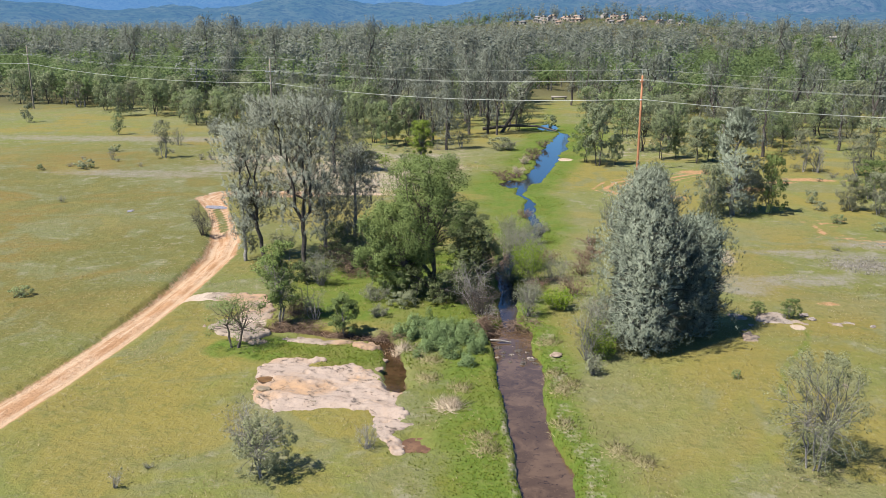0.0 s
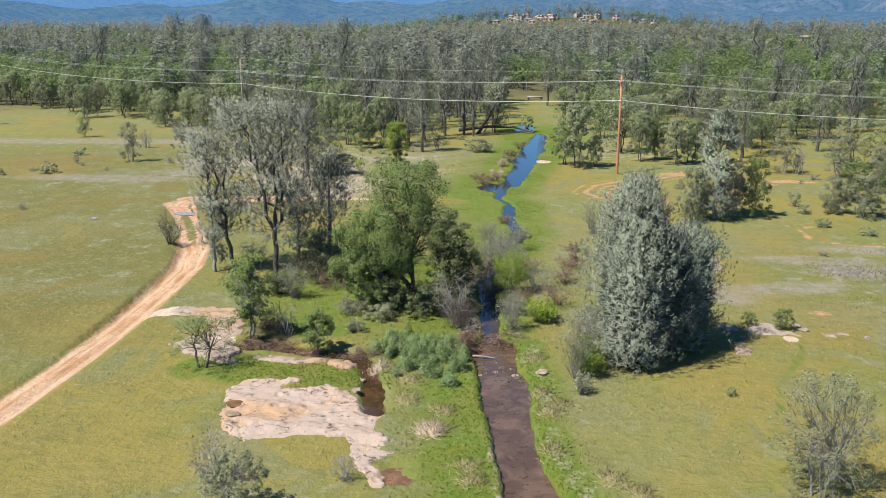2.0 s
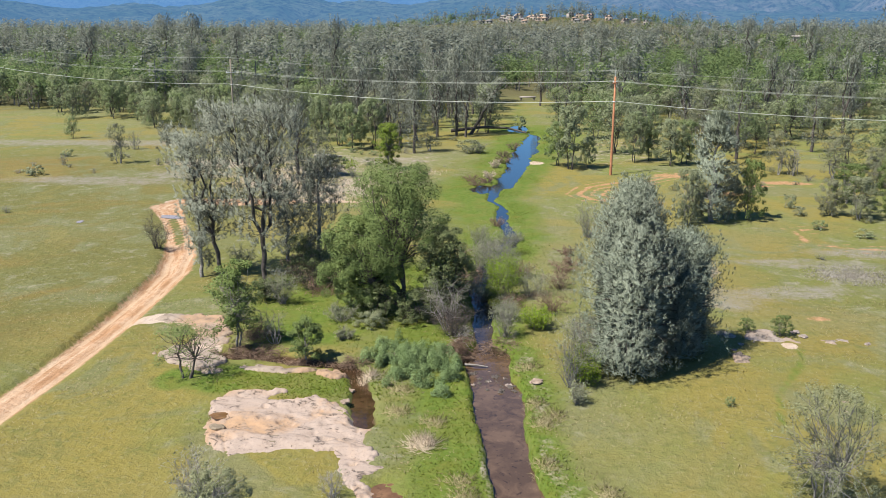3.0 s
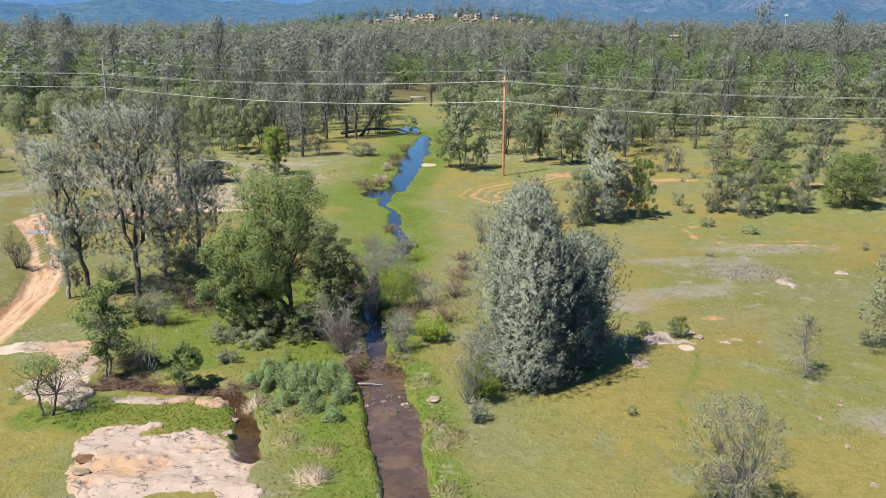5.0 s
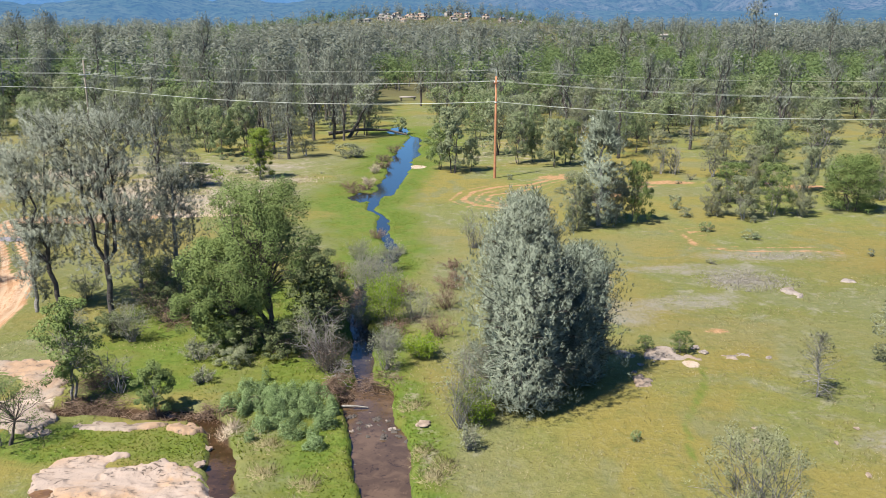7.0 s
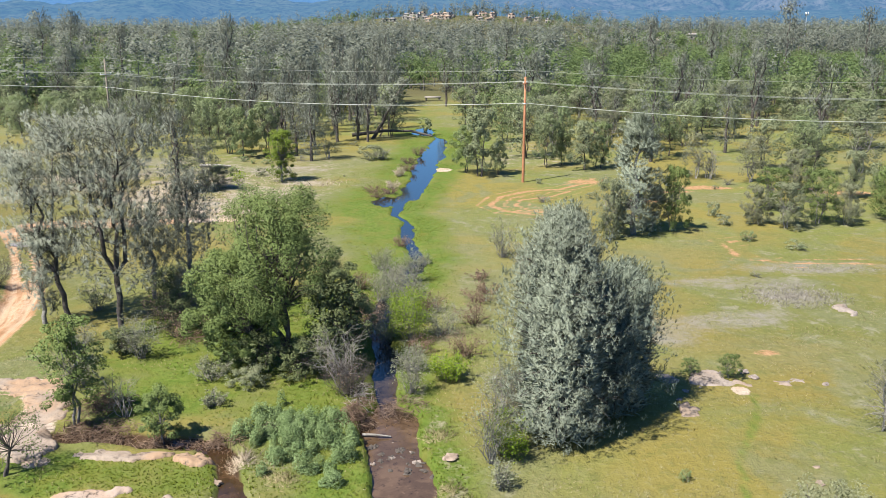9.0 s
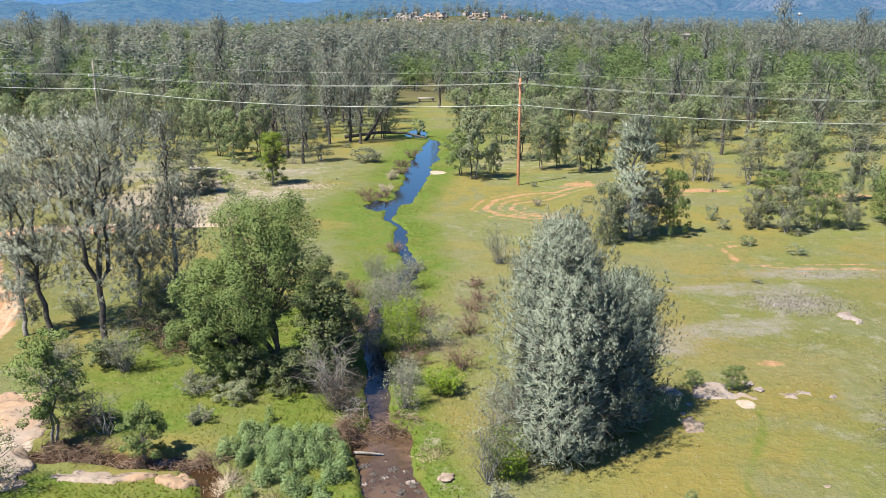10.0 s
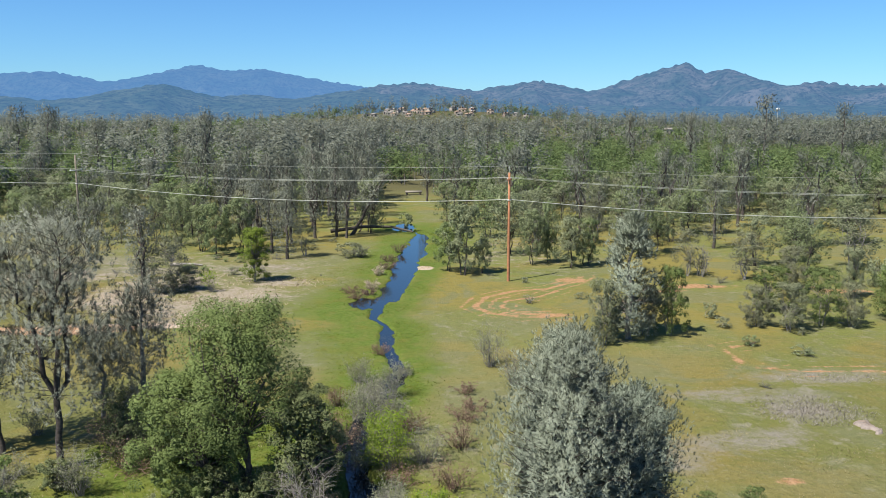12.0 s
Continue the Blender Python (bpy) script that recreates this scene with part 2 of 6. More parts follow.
LEAF_WILLOW = leaf_material("pale_willow_leaves", (0.135, 0.145, 0.078), (0.26, 0.27, 0.155), 0.3)
LEAF_LIVE = leaf_material("dark_live_oak_leaves", (0.072, 0.092, 0.04), (0.165, 0.185, 0.085), 0.25)
LEAF_FRESH = leaf_material("spring_oak_leaves", (0.12, 0.17, 0.028), (0.21, 0.265, 0.055), 0.5)
LEAF_HERB = leaf_material("blue_green_herbs", (0.0968, 0.145, 0.054), (0.194, 0.255, 0.117), 0.25)
LEAF_DRY = leaf_material("dry_stalks", (0.266, 0.21, 0.141), (0.512, 0.438, 0.348), 0.1)
TWIG_PINK = leaf_material("reddish_twigs", (0.115, 0.075, 0.053), (0.23, 0.165, 0.12), 0.1)
BARK_DARK = bark_material("dark_bark", (0.04, 0.032, 0.027), (0.095, 0.08, 0.068))
BARK_GREY = bark_material("grey_bark", (0.136, 0.124, 0.108), (0.256, 0.24, 0.216))
BARK_DEAD = bark_material("bleached_wood", (0.192, 0.168, 0.144), (0.336, 0.312, 0.28))
GRASS_LUSH = leaf_material("lush_grass_blades", (0.074, 0.104, 0.0104), (0.14, 0.163, 0.026), 0.3)
GRASS_MEADOW = leaf_material("meadow_grass_blades", (0.12, 0.118, 0.028), (0.22, 0.195, 0.07), 0.3)
GRASS_STRAW = leaf_material("straw_blades", (0.2, 0.175, 0.085), (0.33, 0.285, 0.175), 0.2)
GREY_WEED = leaf_material("grey_weeds", (0.176, 0.162, 0.149), (0.33, 0.302, 0.287), 0.2)
ROCK_PALE = plain_material("pale_sandstone", (0.17, 0.125, 0.09), (0.29, 0.22, 0.17), 2.5, 0.85, relief=0.05)
ROCK_GREY = plain_material("lichen_rock", (0.13, 0.105, 0.09), (0.29, 0.24, 0.205), 3.5, 0.9, relief=0.05)
BOULDER = plain_material("brown_boulder", (0.12, 0.092, 0.06), (0.2, 0.16, 0.11), 3.0, 0.9, relief=0.04)
ROCK_WET = plain_material("wet_stone", (0.042, 0.033, 0.027), (0.084, 0.069, 0.057), 2.5, 0.8, relief=0.04)
POLE_WOOD = plain_material("red_brown_pole_wood", (0.264, 0.108, 0.048), (0.368, 0.168, 0.08), 1.5, 0.8)
POLE_GREY = plain_material("weathered_pole_wood", (0.14, 0.119, 0.0888), (0.213, 0.182, 0.139), 1.5, 0.85)
METAL = plain_material("galvanised_metal", (0.48, 0.488, 0.48), (0.6, 0.6, 0.584), 4.0, 0.4, 0.6)
CABLE = plain_material("aluminium_cable", (0.372, 0.39, 0.33), (0.48, 0.492, 0.432), 0.5, 0.45, 0.2)
HOUSE_WALL = plain_material("cream_stucco", (0.285, 0.221, 0.174), (0.325, 0.266, 0.222), 0.3, 0.9)
HOUSE_WHITE = plain_material("white_stucco", (0.232, 0.208, 0.181), (0.256, 0.23, 0.201), 0.3, 0.9)
ROOF_TILE = plain_material("terracotta_roof", (0.286, 0.184, 0.125), (0.354, 0.258, 0.187), 0.5, 0.85)
ROOF_GREY = plain_material("grey_roof", (0.18, 0.161, 0.147), (0.252, 0.23, 0.207), 0.5, 0.85)
WINDOW_GLASS = plain_material("dark_window", (0.024, 0.028, 0.032), (0.04, 0.044, 0.048), 1.0, 0.15)


def ground_material():
    m, nt_, bs = material("meadow")
    lush, road, dry, dirt, pale, flora = (attr(nt_, k) for k in ("lush", "road", "dry", "dirt", "pale", "flora"))
    big = noise_tex(nt_, 0.055, 5.0, 0.6, 0.6)
    mid = noise_tex(nt_, 0.35, 6.0, 0.65, 0.15)
    fine = noise_tex(nt_, 2.6, 6.0, 0.7)
    grit = noise_tex(nt_, 11.0, 4.0, 0.75)
    vast = noise_tex(nt_, 0.018, 4.0, 0.6, 0.8)
    tuft = noise_tex(nt_, 1.1, 5.0, 0.7, 0.15)
    gold = attr(nt_, "gold")
    patch = noise_tex(nt_, 0.13, 5.0, 0.62, 0.9)
    weedy = noise_tex(nt_, 0.6, 6.0, 0.75, 0.3)
    mottle = noise_tex(nt_, 0.28, 7.0, 0.8, 0.6)
    col = mix_rgb(nt_, ramp(nt_, big, 0.42, 0.56), (0.172, 0.143, 0.037), (0.126, 0.138, 0.037))
    ochre = mix_rgb(nt_, ramp(nt_, big, 0.38, 0.52), (0.14, 0.104, 0.03), (0.104, 0.1, 0.03))
    col = mix_rgb(nt_, gold, col, ochre)
    col = mix_rgb(nt_, math_node(nt_, "MULTIPLY", ramp(nt_, vast, 0.47, 0.6), 0.6), col, (0.145, 0.14, 0.065))
    col = mix_rgb(nt_, math_node(nt_, "MULTIPLY", ramp(nt_, patch, 0.5, 0.6), 0.7), col, (0.125, 0.13, 0.062))
    col = mix_rgb(nt_, math_node(nt_, "MULTIPLY", ramp(nt_, patch, 0.46, 0.36), 0.6), col, (0.156, 0.134, 0.042))
    col = mix_rgb(nt_, math_node(nt_, "MULTIPLY", ramp(nt_, mottle, 0.5, 0.62), 0.5), col, (0.115, 0.112, 0.037))
    weeds = math_node(nt_, "MULTIPLY", ramp(nt_, weedy, 0.52, 0.64), ramp(nt_, math_node(nt_, "MULTIPLY_ADD", big, 0.6, math_node(nt_, "MULTIPLY", patch, 0.5)), 0.5, 0.62))
    col = mix_rgb(nt_, math_node(nt_, "MULTIPLY", weeds, 0.85), col, (0.19, 0.18, 0.115))
    col = mix_rgb(nt_, math_node(nt_, "MULTIPLY", ramp(nt_, tuft, 0.5, 0.66), 0.45), col, (0.085, 0.095, 0.026))
    col = mix_rgb(nt_, math_node(nt_, "MULTIPLY", ramp(nt_, fine, 0.52, 0.68), 0.6), col, (0.195, 0.178, 0.085))
    col = mix_rgb(nt_, math_node(nt_, "MULTIPLY", ramp(nt_, grit, 0.5, 0.74), 0.35), col, (0.08, 0.08, 0.024))
    bloom = math_node(nt_, "ADD", flora, math_node(nt_, "MULTIPLY_ADD", weedy, 2.6, math_node(nt_, "MULTIPLY_ADD", fine, 1.6, -2.1)))
    col = mix_rgb(nt_, math_node(nt_, "MULTIPLY", ramp(nt_, math_node(nt_, "MULTIPLY", bloom, flora), 0.25, 1.5), 0.8), col, (0.195, 0.175, 0.145))
    wob = math_node(nt_, "MULTIPLY_ADD", mid, 0.9, math_node(nt_, "MULTIPLY_ADD", fine, 0.5, -0.7))
    edge = lambda a, lo, hi: ramp(nt_, math_node(nt_, "ADD", a, wob), lo, hi)
    green = mix_rgb(nt_, ramp(nt_, fine, 0.35, 0.65), (0.062, 0.1, 0.012), (0.104, 0.138, 0.025))
    green = mix_rgb(nt_, ramp(nt_, mid, 0.5, 0.75), green, (0.115, 0.116, 0.022))
    green = mix_rgb(nt_, math_node(nt_, "MULTIPLY", ramp(nt_, patch, 0.5, 0.62), 0.45), green, (0.125, 0.117, 0.028))
    green = mix_rgb(nt_, math_node(nt_, "MULTIPLY", ramp(nt_, weedy, 0.52, 0.66), 0.5), green, (0.06, 0.1, 0.012))
    green = mix_rgb(nt_, math_node(nt_, "MULTIPLY", ramp(nt_, tuft, 0.5, 0.66), 0.6), green, (0.125, 0.137, 0.036))
    col = mix_rgb(nt_, edge(lush, 0.3, 0.75), col, green)
    straw = mix_rgb(nt_, fine, (0.21, 0.172, 0.125), (0.33, 0.28, 0.228))
    rough = math_node(nt_, "MULTIPLY_ADD", weedy, 2.2, math_node(nt_, "MULTIPLY_ADD", fine, 1.2, -1.7))
    col = mix_rgb(nt_, math_node(nt_, "MULTIPLY", ramp(nt_, math_node(nt_, "ADD", dry, rough), 0.4, 1.0), 0.9), col, straw)
    orange = mix_rgb(nt_, ramp(nt_, fine, 0.3, 0.7), (0.26, 0.135, 0.062), (0.34, 0.21, 0.115))
    col = mix_rgb(nt_, ramp(nt_, math_node(nt_, "ADD", dirt, math_node(nt_, "MULTIPLY", rough, 0.6)), 0.36, 0.72), col, orange)
    sand = mix_rgb(nt_, ramp(nt_, mid, 0.35, 0.65), (0.343, 0.252, 0.166), (0.391, 0.319, 0.257))
    col = mix_rgb(nt_, edge(pale, 0.45, 0.6), col, sand)
    track = mix_rgb(nt_, ramp(nt_, mid, 0.35, 0.65), (0.296, 0.166, 0.0859), (0.379, 0.263, 0.172))
    track = mix_rgb(nt_, ramp(nt_, fine, 0.45, 0.75), track, (0.254, 0.143, 0.0745))
    rut = attr(nt_, "rut")
    track = mix_rgb(nt_, math_node(nt_, "MULTIPLY", ramp(nt_, rut, 0.3, 0.9), 0.8), track, (0.4, 0.285, 0.185))
    co = nt_.nodes.new("ShaderNodeTexCoord")
    sep = nt_.nodes.new("ShaderNodeSeparateXYZ")
    nt_.links.new(co.outputs["Object"], sep.inputs[0])
    lane = nt_.nodes.new("ShaderNodeCombineXYZ")
    nt_.links.new(math_node(nt_, "MULTIPLY", attr(nt_, "cross"), 3.2), lane.inputs[0])
    nt_.links.new(math_node(nt_, "MULTIPLY", sep.outputs[1], 0.22), lane.inputs[1])
    streak = node(nt_, "ShaderNodeTexNoise", Scale=1.0, Detail=6.0, Roughness=0.65)
    nt_.links.new(lane.outputs[0], streak.inputs["Vector"])
    track = mix_rgb(nt_, math_node(nt_, "MULTIPLY", ramp(nt_, streak.outputs["Fac"], 0.5, 0.66), 0.75), track, (0.235, 0.125, 0.062))
    track = mix_rgb(nt_, math_node(nt_, "MULTIPLY", ramp(nt_, streak.outputs["Fac"], 0.46, 0.34), 0.6), track, (0.44, 0.335, 0.235))
    small = math_node(nt_, "MULTIPLY_ADD", fine, 0.35, -0.17)
    col = mix_rgb(nt_, ramp(nt_, math_node(nt_, "ADD", road, small), 0.42, 0.56), col, track)
    col = mix_rgb(nt_, attr(nt_, "far_floor"), col, mix_rgb(nt_, fine, (0.05, 0.048, 0.02), (0.11, 0.1, 0.045)))
    mud_shade = attr(nt_, "mud_shade")
    col = mix_rgb(nt_, ramp(nt_, mud_shade, 0.35, 0.7), col, mix_rgb(nt_, fine, (0.0317, 0.019, 0.011), (0.0792, 0.0476, 0.0265)))
    nt_.links.new(col, bs.inputs["Base Color"])
    bs.inputs["Roughness"].default_value = 0.95
    bs.inputs["Specular IOR Level"].default_value = 0.15
    both = math_node(nt_, "MULTIPLY_ADD", tuft, 1.6, math_node(nt_, "MULTIPLY_ADD", grit, 0.35, fine))
    bump(nt_, bs, both, 1.0, 0.11)
    return m


def water_material(name, bed, bed2, ripple):
    m, nt_, bs = material(name)
    n1 = noise_tex(nt_, 0.8, 5.0, 0.6, 0.8)
    col = mix_rgb(nt_, ramp(nt_, n1, 0.4, 0.65), bed, bed2)
    n2 = noise_tex(nt_, 3.2, 6.0, 0.7, 0.4)
    col = mix_rgb(nt_, math_node(nt_, "MULTIPLY", ramp(nt_, n2, 0.54, 0.68), 0.7), col, tuple(c * 0.35 for c in bed))
    col = mix_rgb(nt_, math_node(nt_, "MULTIPLY", ramp(nt_, n2, 0.42, 0.3), 0.5), col, tuple(c * 1.5 for c in bed2))
    col = mix_rgb(nt_, attr(nt_, "deep"), col, (0.012, 0.014, 0.012))
    nt_.links.new(col, bs.inputs["Base Color"])
    bs.inputs["Roughness"].default_value = 0.03
    bs.inputs["IOR"].default_value = 1.44
    bump(nt_, bs, noise_tex(nt_, 2.2, 5.0, 0.65), ripple, 0.04)
    return m


GROUND = ground_material()
WATER = water_material("brown_creek_water", (0.058, 0.036, 0.021), (0.096, 0.061, 0.037), 0.08)
PUDDLE = water_material("tea_coloured_water", (0.032, 0.018, 0.009), (0.06, 0.033, 0.017), 0.05)
RUSTY = water_material("rusty_pool_water", (0.1, 0.052, 0.022), (0.16, 0.088, 0.042), 0.03)
MILKY = water_material("cloudy_puddle_water", (0.235, 0.185, 0.14), (0.269, 0.224, 0.179), 0.03)

# ---- ground ----
# the creek: (y, x of the middle, half the width)
CREEK = [
    (-60, 9.0, 1.2), (0, 3.4, 1.15), (20, 0.35, 1.1), (23.8, -0.33, 1.04), (25.6, -0.47, 1.22), (27.6, -0.98, 1.04), (30.9, -1.71, 0.96), (34.2, -2.22, 1.19),
    (37.3, -2.48, 1.33), (39.3, -3.1, 1.15), (41.2, -3.45, 1.35), (42.8, -3.41, 1.26), (43.7, -3.68, 0.4), (46.2, -4.04, 0.58), (50.8, -4.34, 0.71),
    (54.3, -5.3, 0.6), (56.2, -5.4, 0.7), (60.7, -4.93, 0.44), (62.5, -4.23, 0.3), (66.6, -3.76, 0.55), (69.6, -3.26, 0.32), (72.5, -3.85, 0.18),
    (76.6, -4.66, 0.3), (80.0, -4.82, 0.5), (83.2, -5.0, 0.1), (86.3, -6.4, 0.05), (91.5, -6.26, 0.6), (97.4, -5.5, 0.95), (104.1, -4.9, 1.15),
    (111.8, -4.67, 1.3), (118, -4.4, 1.5), (123.3, -4.0, 1.5), (131.4, -3.48, 1.2), (138.5, -3.4, 1.25), (143.2, -3.1, 0.6), (145.5, -4.2, 0.15),
    (148, -6.2, 1.7), (156, -6.3, 1.6), (160, -6.8, -1.2), (260, -10, -1.2)]
ck = np.array(CREEK, float)
ROAD = [(-29, 0), (-27.2, 18), (-26.8, 24.4), (-26.5, 30.4), (-26.5, 36), (-27.1, 44.7), (-27.7, 50.1), (-28.5, 55.8), (-30.1, 60.7),
        (-33.4, 67.7), (-37.2, 74.5), (-39.6, 78.5), (-38.8, 81.6), (-36.3, 81.6), (-32.9, 81.2), (-28, 82.5)]
SIDE = [(-26.4, 44.2), (-24.3, 45.4), (-21.8, 45.2), (-20.6, 43.2), (-19.6, 40.3)]
SLAB = [(-16.0, 31.8), (-16.4, 33.1), (-15.8, 34.7), (-15.0, 35.3), (-13.4, 35.3), (-13.7, 34.6), (-13.0, 34.2), (-12.0, 34.3), (-11.5, 34.7),
        (-10.1, 34.0), (-8.9, 33.2), (-8.5, 32.2), (-8.0, 31.9), (-7.8, 30.2), (-7.4, 29.1), (-6.8, 28.5), (-7.4, 27.8), (-7.7, 27.4), (-6.6, 26.9),
        (-6.6, 26.1), (-7.0, 25.5), (-7.5, 26.2), (-8.3, 27.5), (-9.3, 29.5), (-10.5, 29.8), (-12.1, 29.0), (-13.9, 28.8), (-14.4, 28.6), (-15.3, 30.4)]
INLET = [(-11.2, 39.6), (-10.3, 38.7), (-9.9, 37.5), (-9.4, 36.0), (-9.2, 34.6), (-8.7, 33.4), (-8.45, 32.7)]
GULLY = [(-18.3, 40.2), (-16.2, 40.3), (-14.0, 39.8), (-12.2, 39.7)]
LOOP = [(16.1, 106.3), (14.2, 102.7), (11.1, 99.3), (7.6, 98.2), (4.4, 95.1), (3.0, 90.5), (4.4, 87.9), (7.2, 86.2), (10.5, 86.5)]
LOOP2 = [(12, 98), (9.8, 95.1), (6.3, 93.2), (5.6, 90.5), (7, 88.4), (10, 88.6)]
ARC = [(24.2, 76.4), (22.4, 75.6), (21.8, 74.2), (21.9, 72), (22.6, 70.2), (26, 69.2), (32, 69)]


def creek_at(y):
    y = np.asarray(y, float)
    return np.interp(y, ck[:, 0], ck[:, 1]), np.interp(y, ck[:, 0], ck[:, 2])


def creek_side(x, y):
    """How far a spot lies from the water's edge; below nought in the water."""
    cx, cw = creek_at(y)
    s = np.abs(x - cx) - cw
    arm = (np.hypot((x + 7.9) / 1.3, (y - 92.6) / 2.4) - 1) * 1.3
    s = np.where((y > 85) & (y < 102), np.minimum(s, arm), s)
    s = s + 1.5 * (fbm(x * 0.9, y * 0.6, 3, 15) - 0.5) * smooth(43, 56, y) * np.clip(cw * 1.2, 0.4, 1)
    return s + 0.35 * (fbm(x * 1.3, y * 1.0, 3, 16) - 0.5)


def blot(x, y, cx, cy, rx, ry, turn=0.0):
    a = radians(turn)
    u = (x - cx) * math.cos(a) + (y - cy) * math.sin(a)
    v = -(x - cx) * math.sin(a) + (y - cy) * math.cos(a)
    return np.clip(1.5 - np.sqrt((u / rx) ** 2 + (v / ry) ** 2), 0, 1)


def road_offset(x, y):
    """Way across the track: below nought on the side of the open field."""
    r = np.array(ROAD[:12], float)
    return (x - np.interp(y, r[:, 1], r[:, 0])) * 0.9


def gz(x, y):
    """Height of the land."""
    x, y = np.asarray(x, float), np.asarray(y, float)
    s = creek_side(x, y)
    r = np.hypot(x, y)
    z = 0.16 * (fbm(x * 0.06, y * 0.06, 3, 5) - 0.5) * smooth(1, 7, s)
    z = z - (0.66 - 0.36 * smooth(48, 62, y)) * (1 - smooth(-0.14, 0.16 + 0.3 * smooth(48, 62, y), s))
    off = road_offset(x, y)
    d = path_distance(x, y, ROAD)
    z = z - 0.16 * (1 - smooth(0.95, 1.5, d)) - 0.22 * (off < 0) * (1 - smooth(1.15, 1.4, d)) * smooth(36, 44, y) * (1 - smooth(62, 66, y))
    z = z - 0.06 * np.exp(-((d - 0.7) / 0.22) ** 2)
    z = z - 0.45 * (1 - smooth(0.2, 0.75, path_distance(x, y, INLET) + 1.0 * (fbm(x * 1.1, y * 1.1, 3, 14) - 0.5)))
    z = z - 0.25 * (1 - smooth(0.3, 0.95, np.hypot(x + 6.4, (y - 26.7) / 1.7) + 1.1 * (fbm(x * 1.4, y * 1.4, 3, 24) - 0.5)))
    z = z - 0.42 * (1 - smooth(0.3, 1.0, path_distance(x, y, GULLY) + 0.6 * (fbm(x * 1.2, y * 1.2, 3, 19) - 0.5)))
    z = z + 8.0 * smooth(260, 900, r)
    z = z + 20.5 * np.exp(-((np.abs(x + 2) / 165) ** 2.4 + ((y - 950) / 85) ** 2))
    return z


def axis(core, far, grow=1.16):
    """Grid lines: given runs (from, to, step), then ever wider out to far."""
    out = []
    for a, b, s in core:
        out += list(np.arange(a, b, s))
    lo, hi = [], []
    x, s = out[0], core[0][2]
    while x > -far:
        s *= grow
        x -= s
        lo.append(x)
    x, s = out[-1], core[-1][2]
    while x < far:
        s *= grow
        x += s
        hi.append(x)
    return np.array(lo[::-1] + out + hi)


